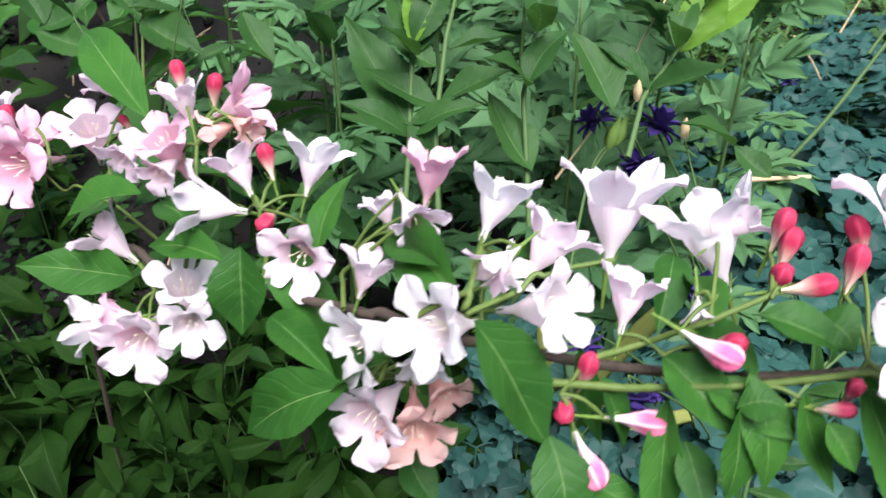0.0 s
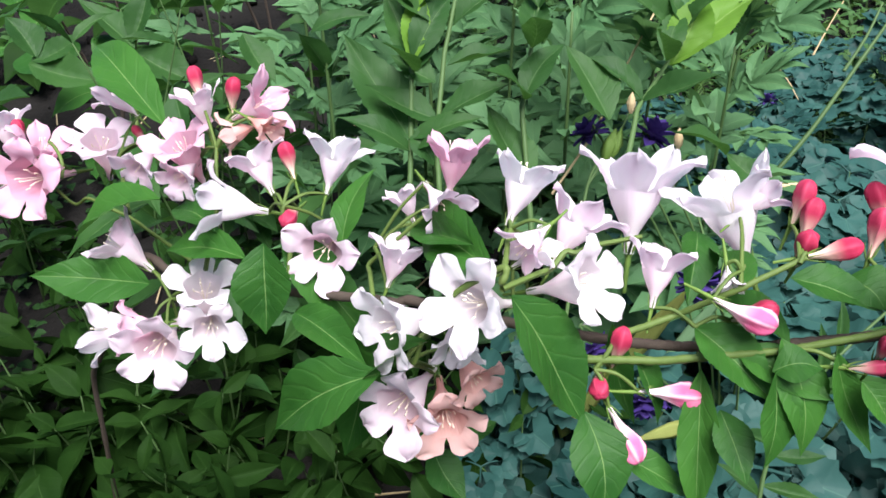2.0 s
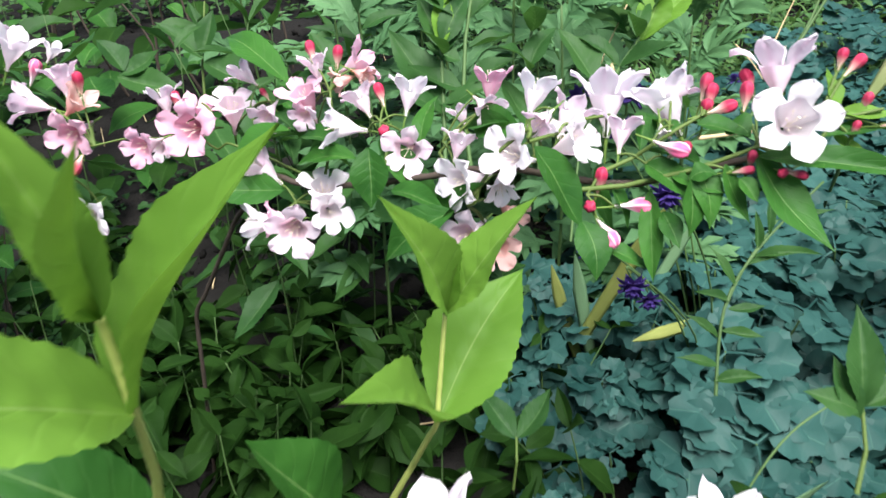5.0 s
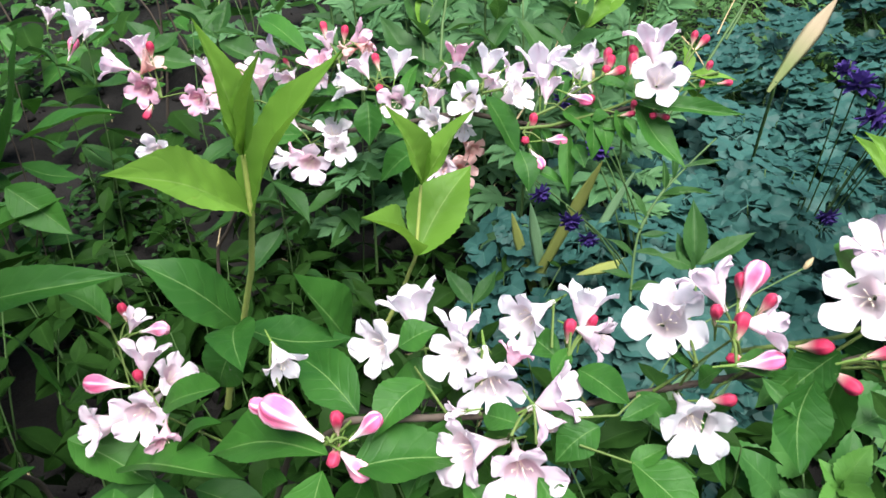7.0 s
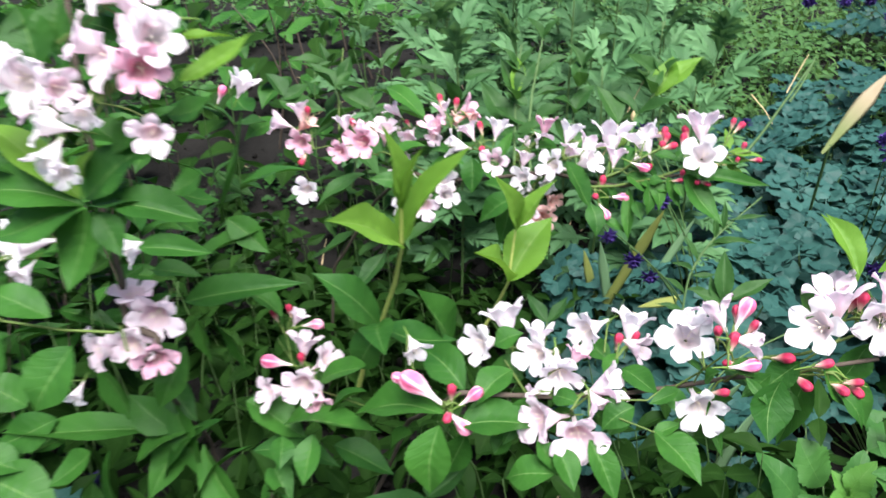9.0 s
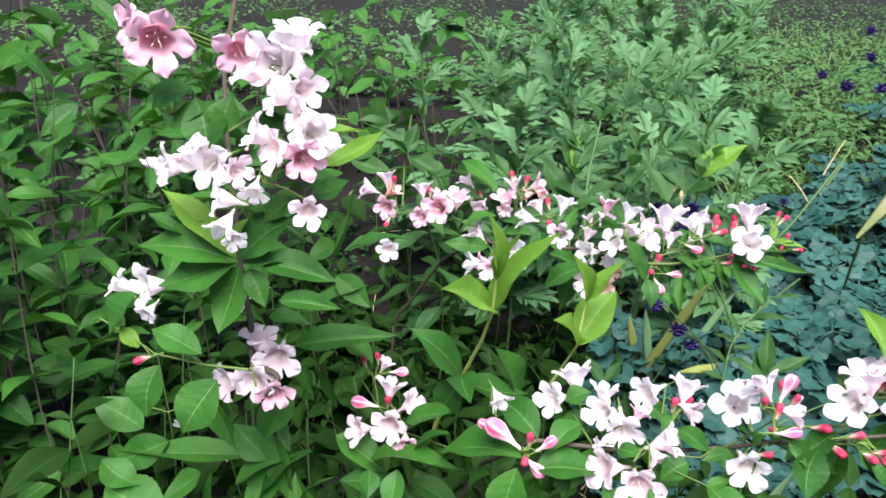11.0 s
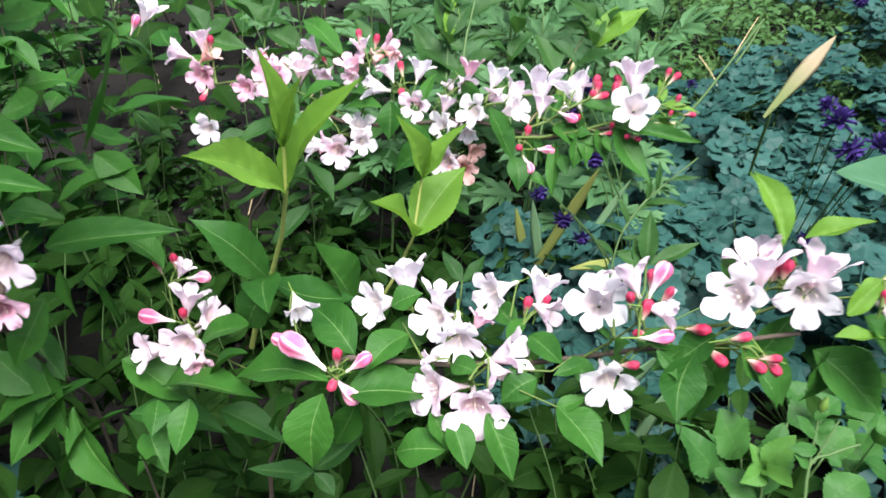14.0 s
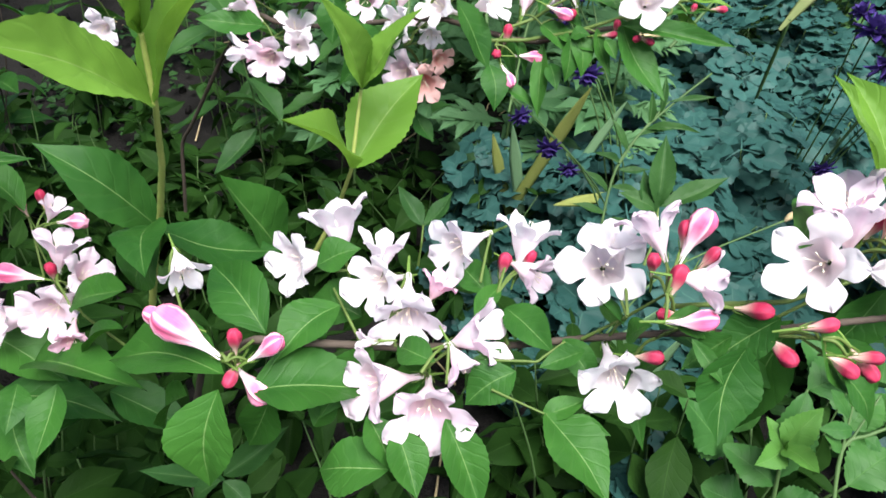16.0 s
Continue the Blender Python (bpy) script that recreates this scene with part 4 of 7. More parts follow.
bases.append(bud(shrub, (0.0198, 0.0055, 0.362), (-0.80, 0.10, 0.59), 0.0254, 1))
bases.append(bud(shrub, (0.0126, 0.0088, 0.3562), (-0.91, -0.17, 0.38), 0.0130, 1))
bases.append(bud(shrub, (0.0653, 0.0051, 0.3553), (0.78, 0.12, 0.61), 0.0148, 1))
bases.append(bud(shrub, (0.0599, -0.0001, 0.3292), (0.81, -0.50, -0.29), 0.0176, 1))
bases.append(bud(shrub, (0.1973, 0.0219, 0.4161), (0.32, 0.38, 0.87), 0.0173, 1))
bases.append(bud(shrub, (0.2022, -0.0039, 0.3923), (0.98, -0.05, 0.17), 0.0131, 1))
bases.append(bud(shrub, (-0.0599, 0.0959, 0.3318), (0.95, -0.09, 0.29), 0.0160, 1))
bases.append(bud(shrub, (-0.1018, 0.076, 0.3089), (-0.93, -0.27, 0.25), 0.0203, 1))
bases.append(bud(shrub, (0.2788, -0.0046, 0.4277), (-0.02, -0.00, 1.00), 0.0083, 0))
bases.append(bud(shrub, (0.2888, 0.001, 0.437), (0.82, 0.04, 0.57), 0.0115, 0))
bases.append(bud(shrub, (0.2437, 0.0085, 0.4304), (-0.00, -0.11, 0.99), 0.0112, 0))
bases.append(bud(shrub, (0.2438, -0.0175, 0.3886), (0.52, -0.76, -0.39), 0.0102, 0))
# near branch, wood and twigs
nodes += [(-0.0646, 0.0695, 0.313), (-0.0875, 0.0924, 0.32), (0.0456, 0.0002, 0.3464), (0.0738, 0.0418, 0.3597), (0.0754, 0.0349, 0.357), (0.0993, 0.0223, 0.3573), (0.1301, 0.0415, 0.3629), (0.1369, 0.0395, 0.3601), (0.1135, 0.0052, 0.3481), (0.1229, 0.0016, 0.3479), (0.179, 0.0112, 0.379), (0.187, 0.0041, 0.395), (0.1869, 0.0017, 0.3789), (0.1982, -0.0023, 0.3931), (0.2216, -0.0057, 0.4038), (0.23, -0.0069, 0.4139), (0.2268, -0.0118, 0.3972), (0.0188, 0.0218, 0.3661)]
nodes += [(0.2436, 0.0025, 0.4193), (0.2609, -0.0002, 0.4226), (0.2774, -0.0072, 0.4211)]
twig(shrub, [(-0.05, 0.12, 0), (-0.03, 0.09, 0.18), (0.01, 0.05, 0.29), (0.0507, 0.0144, 0.3448), (0.1016, 0.0231, 0.342), (0.1431, 0.0247, 0.3483), (0.1687, 0.0246, 0.3559), (0.1925, 0.0103, 0.3747), (0.2148, 0.006, 0.382), (0.2323, 0.0012, 0.3923), (0.2542, 0.0015, 0.3988)], 0.0018, 0.001, True)
twig(shrub, [(0.1931, 0.0161, 0.3814), (0.224, 0.0094, 0.3934), (0.2483, 0.0115, 0.4067), (0.272, 0.0098, 0.4141), (0.2949, 0.0066, 0.4185)], 0.0013, 0.0006, False)
twig(shrub, [(0.1373, 0.0074, 0.356), (0.1526, 0.0087, 0.3568), (0.1616, 0.0156, 0.3612)], 0.0007, 0.0005, False)
twig(shrub, [(0.1383, -0.0013, 0.3508), (0.15, -0.0054, 0.3497), (0.1573, -0.0067, 0.3479)], 0.0006, 0.0005, False)
twig(shrub, [(0.0417, 0.0224, 0.3252), (0.0027, 0.0208, 0.32), (-0.0586, 0.0739, 0.29), (-0.0821, 0.0915, 0.2939), (-0.1061, 0.1153, 0.3024)], 0.0009, 0.0006, False)
twig(shrub, [(0.0513, 0.013, 0.3462), (0.0415, 0.0086, 0.3379)], 0.0009, 0.0006, False)
twig(shrub, [(0.0887, 0.0232, 0.3411), (0.073, 0.0442, 0.3495)], 0.0009, 0.0006, False)
twig(shrub, [(0.1018, 0.0216, 0.3433), (0.0978, 0.0315, 0.3495)], 0.0009, 0.0006, False)
twig(shrub, [(0.1431, 0.0232, 0.3496), (0.13, 0.0511, 0.3557)], 0.0009, 0.0006, False)
twig(shrub, [(0.1228, 0.0202, 0.3481), (0.1126, 0.0139, 0.3396)], 0.0009, 0.0006, False)
twig(shrub, [(0.1684, 0.023, 0.3572), (0.1813, 0.0208, 0.3714), (0.19, 0.0139, 0.3878)], 0.0009, 0.0006, False)
twig(shrub, [(0.192, 0.0087, 0.376), (0.1898, 0.0112, 0.3711)], 0.0009, 0.0006, False)
twig(shrub, [(0.192, 0.0087, 0.376), (0.2019, 0.0074, 0.3857)], 0.0009, 0.0006, False)
twig(shrub, [(0.214, 0.0044, 0.3833), (0.2268, 0.0043, 0.3966), (0.2359, 0.0035, 0.407)], 0.0009, 0.0006, False)
twig(shrub, [(0.214, 0.0044, 0.3833), (0.2323, -0.002, 0.3895), (0.2487, -0.0075, 0.3883)], 0.0009, 0.0006, False)
# near branch, leaves
leaf(shrub, (0.0442, -0.0005, 0.3409), (-0.0177, 0.0267, 0.3117), 0.0280, (0.08, -0.22, 0.97), "leaf")
leaf(shrub, (0.0526, 0.0013, 0.3389), (0.0979, 0.0137, 0.3505), 0.0302, (-0.10, -0.21, 0.97), "leaf")
leaf(shrub, (0.0413, -0.0008, 0.3328), (0.0376, -0.0114, 0.2912), 0.0267, (-0.05, -0.49, 0.87), "leaf")
leaf(shrub, (-0.0128, 0.0414, 0.3382), (-0.0522, 0.0579, 0.3091), 0.0199, (-0.14, -0.30, 0.94), "leaf")
leaf(shrub, (-0.0097, 0.0288, 0.3303), (-0.0429, 0.0436, 0.3005), 0.0095, (0.14, -0.15, 0.98), "leaf")
leaf(shrub, (0.0785, 0.0314, 0.3561), (0.06, 0.0066, 0.3558), 0.0187, (-0.08, -0.32, 0.95), "leaf")
leaf(shrub, (-0.0108, 0.0653, 0.3546), (0.0038, 0.0298, 0.355), 0.0221, (-0.07, -0.34, 0.94), "leaf")
leaf(shrub, (-0.0505, 0.0333, 0.2857), (-0.0468, 0.0032, 0.2706), 0.0190, (-0.17, -0.12, 0.98), "leaf")
leaf(shrub, (-0.0733, 0.037, 0.278), (-0.0675, 0.0148, 0.2694), 0.0156, (0.35, -0.49, 0.79), "leaf")
leaf(shrub, (0.1069, -0.0158, 0.3215), (0.0806, -0.012, 0.3107), 0.0223, (-0.11, -0.14, 0.98), "leaf")
leaf(shrub, (0.1071, -0.007, 0.3316), (0.1177, -0.0239, 0.3176), 0.0155, (0.17, -0.43, 0.88), "leaf")
leaf(shrub, (0.0963, -0.0029, 0.3323), (0.1075, -0.0169, 0.3205), 0.0142, (0.33, -0.20, 0.92), "leaf")
leaf(shrub, (0.1238, -0.0037, 0.3425), (0.1399, -0.0205, 0.3318), 0.0166, (-0.13, -0.14, 0.98), "leaf")
leaf(shrub, (0.1339, 0.0437, 0.3618), (0.1189, 0.0594, 0.3815), 0.0133, (-0.09, -0.50, 0.86), "leaf")
leaf(shrub, (0.1405, 0.0335, 0.3587), (0.1581, 0.0121, 0.3589), 0.0153, (0.04, -0.49, 0.87), "leaf")
leaf(shrub, (0.1677, 0.0094, 0.364), (0.1533, 0.0062, 0.3562), 0.0088, (0.07, -0.26, 0.96), "leaf")
leaf(shrub, (0.146, 0.0058, 0.3558), (0.1299, -0.0008, 0.3483), 0.0157, (0.35, -0.24, 0.90), "leaf")
leaf(shrub, (0.1685, 0.0352, 0.3656), (0.1787, 0.0102, 0.3759), 0.0101, (0.26, -0.21, 0.94), "leaf")
leaf(shrub, (0.1889, 0.001, 0.3923), (0.2047, 0.0014, 0.3976), 0.0105, (-0.20, -0.51, 0.84), "leaf")
leaf(shrub, (0.2185, -0.0037, 0.4006), (0.203, -0.0047, 0.391), 0.0156, (-0.12, -0.46, 0.88), "leaf")
leaf(shrub, (0.2108, -0.0081, 0.388), (0.206, -0.0235, 0.3617), 0.0225, (0.27, -0.30, 0.91), "leaf")
leaf(shrub, (0.1951, -0.0059, 0.3868), (0.2051, -0.0152, 0.3782), 0.0053, (-0.30, -0.49, 0.82), "leaf")
leaf(shrub, (0.1567, -0.0061, 0.3485), (0.1777, -0.0319, 0.3387), 0.0202, (0.33, -0.50, 0.80), "leaf")
leaf(shrub, (0.1558, -0.0065, 0.3482), (0.1705, 0.0004, 0.3575), 0.0086, (-0.30, -0.45, 0.84), "leaf")
leaf(shrub, (0.1633, -0.0073, 0.3478), (0.178, -0.0124, 0.3482), 0.0066, (-0.17, -0.41, 0.90), "leaf")
leaf(shrub, (0.2269, -0.0096, 0.4076), (0.2428, -0.015, 0.4002), 0.0142, (0.09, -0.33, 0.94), "leaf")
leaf(shrub, (0.2201, 0.0051, 0.4176), (0.2311, 0.0295, 0.4261), 0.0136, (0.11, -0.60, 0.79), "leaf")
leaf(shrub, (0.234, -0.0165, 0.3942), (0.2451, -0.0216, 0.3882), 0.0093, (0.22, -0.61, 0.76), "leaf")
leaf(shrub, (0.0665, 0.0446, 0.3594), (0.0835, 0.048, 0.3674), 0.0152, (-0.18, -0.53, 0.83), "leaf")
leaf(shrub, (0.1829, 0.0056, 0.3748), (0.1921, -0.0042, 0.3756), 0.0071, (-0.31, -0.47, 0.83), "leaf")
leaf(shrub, (0.1296, 0.024, 0.3607), (0.1386, 0.0464, 0.3605), 0.0084, (0.14, -0.19, 0.97), "leaf")
leaf(shrub, (0.0939, 0.0186, 0.3529), (0.0762, 0.0059, 0.3451), 0.0157, (0.19, -0.56, 0.80), "leaf")
leaf(shrub, (0.1176, 0.0098, 0.3538), (0.1025, 0.0219, 0.3581), 0.0120, (-0.01, -0.42, 0.91), "leaf")
leaf(shrub, (0.1618, 0.022, 0.361), (0.1749, 0.0047, 0.3643), 0.0115, (-0.16, -0.43, 0.89), "leaf")
leaf(shrub, (0.2065, -0.0048, 0.3911), (0.1945, -0.0068, 0.3819), 0.0092, (-0.09, -0.34, 0.94), "leaf")
leaf(shrub, (0.1403, 0.018, 0.3583), (0.1306, 0.0068, 0.3548), 0.0108, (-0.09, -0.49, 0.86), "leaf")
leaf(shrub, (0.1797, 0.0084, 0.3742), (0.1856, 0.0035, 0.3897), 0.0089, (0.10, -0.43, 0.90), "leaf")
leaf(shrub, (0.2623, 0.0022, 0.3905), (0.2946, -0.0069, 0.3669), 0.0258, (-0.00, -0.70, 0.72), "leaf")
leaf(shrub, (0.2528, 0.012, 0.4004), (0.2409, 0.0084, 0.3764), 0.0152, (0.17, -0.66, 0.74), "leaf")
leaf(shrub, (0.2688, 0.0015, 0.3919), (0.2617, -0.0027, 0.3659), 0.0186, (0.37, -0.10, 0.92), "leaf")
leaf(shrub, (0.2046, 0.0103, 0.3694), (0.1916, 0.0253, 0.3698), 0.0135, (0.21, -0.33, 0.92), "leaf")
leaf(shrub, (0.2427, 0.0047, 0.3857), (0.2555, -0.0026, 0.3616), 0.0177, (0.21, -0.47, 0.86), "leaf")
leaf(shrub, (0.2289, 0.0098, 0.3863), (0.2179, 0.0012, 0.3416), 0.0235, (-0.23, -0.16, 0.96), "leaf")
leaf(shrub, (0.2808, 0.0088, 0.4064), (0.2986, 0.004, 0.3885), 0.0171, (0.01, -0.32, 0.95), "leaf")
leaf(shrub, (0.2654, -0.0086, 0.4159), (0.2785, 0.0005, 0.4296), 0.0091, (0.20, -0.57, 0.80), "young")
leaf(shrub, (0.2617, -0.0123, 0.4096), (0.2817, -0.0114, 0.416), 0.0082, (0.36, -0.16, 0.92), "young")
leaf(shrub, (-0.0798, 0.058, 0.2713), (0.0018, 0.0172, 0.3077), 0.0262, (-0.15, -0.14, 0.98), "leaf")
leaf(shrub, (0.052, 0.0225, 0.3413), (0.0195, 0.0526, 0.348), 0.0233, (-0.27, -0.26, 0.93), "leaf")
leaf(shrub, (-0.0828, 0.0369, 0.2541), (-0.0616, 0.0154, 0.2411), 0.0189, (0.17, -0.38, 0.91), "leaf")
leaf(shrub, (0.0713, 0.0137, 0.3034), (0.0797, 0.0245, 0.315), 0.0134, (-0.02, -0.40, 0.92), "leaf")
leaf(shrub, (0.0223, 0.0109, 0.3147), (0.0057, 0.017, 0.2854), 0.0182, (0.11, -0.16, 0.98), "leaf")
leaf(shrub, (0.0601, 0.0325, 0.3427), (0.0696, 0.0277, 0.325), 0.0199, (-0.11, -0.09, 0.99), "leaf")
leaf(shrub, (0.0851, 0.0402, 0.3403), (0.0603, 0.0468, 0.337), 0.0204, (0.04, -0.44, 0.90), "leaf")
leaf(shrub, (0.2128, 0.0086, 0.3722), (0.2341, 0.0068, 0.3599), 0.0184, (0.17, -0.52, 0.84), "leaf")
leaf(shrub, (0.1439, 0.024, 0.3412), (0.1355, 0.0161, 0.3239), 0.0169, (-0.17, -0.54, 0.83), "leaf")
leaf(shrub, (0.1148, 0.0224, 0.3348), (0.1024, 0.0219, 0.3181), 0.0152, (0.02, -0.23, 0.97), "leaf")
leaf(shrub, (0.0535, 0.018, 0.3131), (0.0404, 0.0201, 0.2782), 0.0185, (0.27, -0.52, 0.81), "leaf")
leaf(shrub, (0.0816, 0.0251, 0.3295), (0.0607, 0.0238, 0.3085), 0.0179, (0.08, -0.28, 0.96), "leaf")
leaf(shrub, (0.1966, 0.0141, 0.3593), (0.1861, 0.0187, 0.3365), 0.0140, (0.07, -0.16, 0.98), "leaf")
leaf(shrub, (0.0295, 0.0158, 0.259), (-0.0161, 0.0243, 0.2451), 0.0116, (0.07, -0.36, 0.93), "back")
leaf(shrub, (0.0282, 0.0175, 0.2596), (0.0535, 0.0351, 0.2768), 0.0129, (-0.01, -0.67, 0.74), "back")
leaf(shrub, (0.0294, 0.0176, 0.2598), (0.0325, 0.0319, 0.2598), 0.0101, (-0.29, -0.57, 0.76), "back")
leaf(shrub, (0.0289, 0.0153, 0.2588), (0.042, 0.0092, 0.249), 0.0103, (0.03, -0.28, 0.96), "back")
leaf(shrub, (0.0277, 0.0152, 0.2586), (0.0134, 0.0123, 0.2425), 0.0114, (0.02, -0.15, 0.99), "back")
leaf(shrub, (0.2464, 0.0262, 0.4266), (0.2304, 0.0482, 0.4524), 0.0099, (0.17, -0.32, 0.93), "young")
leaf(shrub, (0.2425, 0.0158, 0.4346), (0.2289, 0.0374, 0.457), 0.0122, (-0.08, -0.13, 0.99), "young")
leaf(shrub, (0.2501, 0.0162, 0.437), (0.276, 0.0161, 0.448), 0.0106, (-0.13, -0.32, 0.94), "young")
leaf(shrub, (0.2611, 0.0041, 0.4277), (0.2623, 0.0224, 0.4481), 0.0092, (-0.20, -0.47, 0.86), "young")
leaf(shrub, (0.2693, -0.0018, 0.4245), (0.2889, 0.0029, 0.4385), 0.0097, (-0.24, -0.27, 0.93), "young")
leaf(shrub, (0.2746, -0.0067, 0.4205), (0.2951, -0.0187, 0.4043), 0.0191, (0.17, -0.32, 0.93), "leaf")
leaf(shrub, (0.2119, 0.1409, 0.347), (0.2118, 0.1615, 0.377), 0.0128, (-0.09, -0.46, 0.89), "back")
leaf(shrub, (0.2127, 0.1413, 0.3475), (0.2451, 0.1534, 0.3615), 0.0117, (0.05, -0.33, 0.94), "back")
leaf(shrub, (0.2106, 0.1404, 0.3465), (0.1917, 0.1429, 0.3523), 0.0100, (0.33, -0.65, 0.68), "back")
leaf(shrub, (0.2109, 0.1389, 0.3442), (0.2028, 0.1506, 0.3622), 0.0094, (-0.17, -0.46, 0.87), "back")
leaf(shrub, (0.0923, 0.1724, 0.3004), (0.0755, 0.1837, 0.3187), 0.0117, (0.06, -0.36, 0.93), "back")
leaf(shrub, (0.093, 0.1725, 0.3004), (0.1074, 0.1856, 0.3179), 0.0123, (-0.21, -0.33, 0.92), "back")
twig(shrub, [(0.2083, 0.1243, 0.3233), (0.2122, 0.1327, 0.3351), (0.2118, 0.1412, 0.3475)], 0.0012, 0.0008, False)
twig(shrub, [(0.0914, 0.1675, 0.2757), (0.0928, 0.1669, 0.2923), (0.0926, 0.1728, 0.3009)], 0.001, 0.0007, False)
# two young shoots on the near branch
twig(shrub, [(-0.0394, 0.1, 0.2758), (-0.0274, 0.092, 0.3158), (-0.0123, 0.0753, 0.3466), (0.0043, 0.056, 0.3897), (0.0132, 0.0423, 0.4209), (0.0154, 0.0372, 0.4476)], 0.0019, 0.0009, 'young')
leaf(shrub, (0.0132, 0.0423, 0.4209), (-0.0095, -0.0134, 0.4601), 0.0240, (0.1, -0.65, 0.75), "young")
leaf(shrub, (0.0135, 0.0423, 0.4215), (0.0538, 0.0391, 0.484), 0.0220, (-0.5, -0.65, 0.6), "young")
leaf(shrub, (0.0154, 0.0372, 0.4476), (0.0103, 0.0251, 0.4979), 0.0120, (0.75, -0.6, 0.2), "young")
leaf(shrub, (0.0154, 0.0372, 0.4476), (0.0324, 0.0189, 0.4883), 0.0105, (-0.65, -0.7, 0.3), "young")
leaf(shrub, (0.0152, 0.0375, 0.446), (0.0185, 0.034, 0.466), 0.0050, (-0.1, -0.9, 0.4), "young")
leaf(shrub, (-0.0123, 0.0753, 0.3466), (-0.0491, 0.0585, 0.3915), 0.0280, (0.2, -0.3, 0.93), "leaf")
leaf(shrub, (-0.0118, 0.0753, 0.3466), (0.0365, 0.095, 0.328), 0.0300, (0.02, -0.2, 0.98), "leaf")
leaf(shrub, (-0.0123, 0.0748, 0.3462), (-0.0285, 0.073, 0.312), 0.0260, (-0.25, -0.69, 0.67), "leaf")
leaf(shrub, (0.0272, 0.1154, 0.3098), (0.008, 0.0977, 0.3635), 0.0320, (0.35, -0.32, 0.88), "leaf")
twig(shrub, [(0.0417, 0.1157, 0.3071), (0.0577, 0.1107, 0.3421), (0.0692, 0.0942, 0.3757), (0.0726, 0.0987, 0.4103)], 0.0013, 0.0007, 'young')
leaf(shrub, (0.0692, 0.0942, 0.3757), (0.0531, 0.055, 0.4146), 0.0180, (0.42, -0.1, 0.90), "young")
leaf(shrub, (0.0695, 0.0945, 0.376), (0.0942, 0.1290, 0.4080), 0.0290, (0.06, -0.72, 0.69), "young")
leaf(shrub, (0.0726, 0.0987, 0.4103), (0.0603, 0.0821, 0.453), 0.0140, (0.76, -0.55, 0.35), "young")
leaf(shrub, (0.0726, 0.0987, 0.4103), (0.0969, 0.0952, 0.4469), 0.0150, (-0.60, -0.61, 0.5), "young")
leaf(shrub, (0.0727, 0.0983, 0.411), (0.0772, 0.094, 0.4289), 0.0060, (0.2, -0.80, 0.5), "young")
# tall branch with large clusters
bases.append(flower(shrub, (-0.1847, -0.0027, 0.5908), (0.49, -0.83, -0.28), 0.0411, "r", 1))
bases.append(flower(shrub, (-0.1351, 0.0022, 0.5859), (0.52, -0.76, -0.39), 0.0304, "r", 1))
bases.append(flower(shrub, (-0.1135, 0.0035, 0.5819), (0.06, -0.99, -0.14), 0.0401, "w", 1))
bases.append(flower(shrub, (-0.0941, 0, 0.5677), (0.84, -0.51, -0.18), 0.0268, "p", 1))
bases.append(flower(shrub, (-0.097, -0.0068, 0.5531), (-0.65, -0.76, -0.02), 0.0293, "p", 1))
bases.append(flower(shrub, (-0.0847, -0.0088, 0.5446), (0.64, -0.77, 0.05), 0.0293, "w", 1))
bases.append(flower(shrub, (-0.109, -0.0163, 0.5355), (-0.56, -0.83, 0.04), 0.0286, "p", 1))
bases.append(flower(shrub, (-0.0898, -0.0157, 0.5306), (0.59, -0.78, -0.21), 0.0268, "r", 1))
bases.append(flower(shrub, (-0.1466, -0.0253, 0.527), (-0.03, -0.99, -0.12), 0.0329, "w", 1))
bases.append(flower(shrub, (-0.1698, -0.0298, 0.5242), (-0.72, -0.69, -0.09), 0.0268, "p", 1))
bases.append(flower(shrub, (-0.1275, -0.0241, 0.5235), (0.84, -0.51, -0.18), 0.0215, "p", 1))
bases.append(flower(shrub, (-0.1372, -0.032, 0.5088), (-0.79, -0.58, 0.18), 0.0222, "w", 1))
bases.append(flower(shrub, (-0.1327, -0.0387, 0.492), (-0.19, -0.75, -0.64), 0.0215, "w", 0))
bases.append(flower(shrub, (-0.1245, -0.0396, 0.4872), (0.55, -0.68, -0.48), 0.0161, "w", 1))
bases.append(flower(shrub, (-0.0845, -0.0266, 0.5039), (0.35, -0.92, -0.19), 0.0222, "p", 1))
bases.append(flower(shrub, (-0.112, -0.0039, 0.5645), (-0.79, -0.58, 0.18), 0.0250, "w", 1))
bases.append(flower(shrub, (-0.1048, 0.0086, 0.5908), (0.44, -0.10, 0.89), 0.0250, "w", 1))
bases.append(flower(shrub, (-0.1213, -0.0143, 0.544), (-0.79, -0.52, 0.32), 0.0250, "p", 1))
bases.append(flower(shrub, (-0.1565, -0.024, 0.5332), (-0.42, -0.22, 0.88), 0.0250, "w", 1))
bases.append(flower(shrub, (-0.1289, -0.0001, 0.5787), (-0.64, -0.49, 0.59), 0.0286, "p", 1))
bases.append(flower(shrub, (-0.1024, 0.0128, 0.5995), (0.16, -0.22, 0.96), 0.0322, "w", 1))
bases.append(flower(shrub, (-0.2027, -0.0009, 0.6006), (-0.65, -0.76, -0.02), 0.0322, "r", 1))
bases.append(flower(shrub, (-0.1171, -0.0277, 0.5121), (0.13, -0.79, -0.59), 0.0179, "w", 1))
bases.append(flower(shrub, (-0.2938, 0.0964, 0.3753), (-0.56, -0.83, 0.04), 0.0408, "w", 1))
bases.append(flower(shrub, (-0.3169, 0.0939, 0.377), (-0.76, -0.46, 0.46), 0.0288, "w", 1))
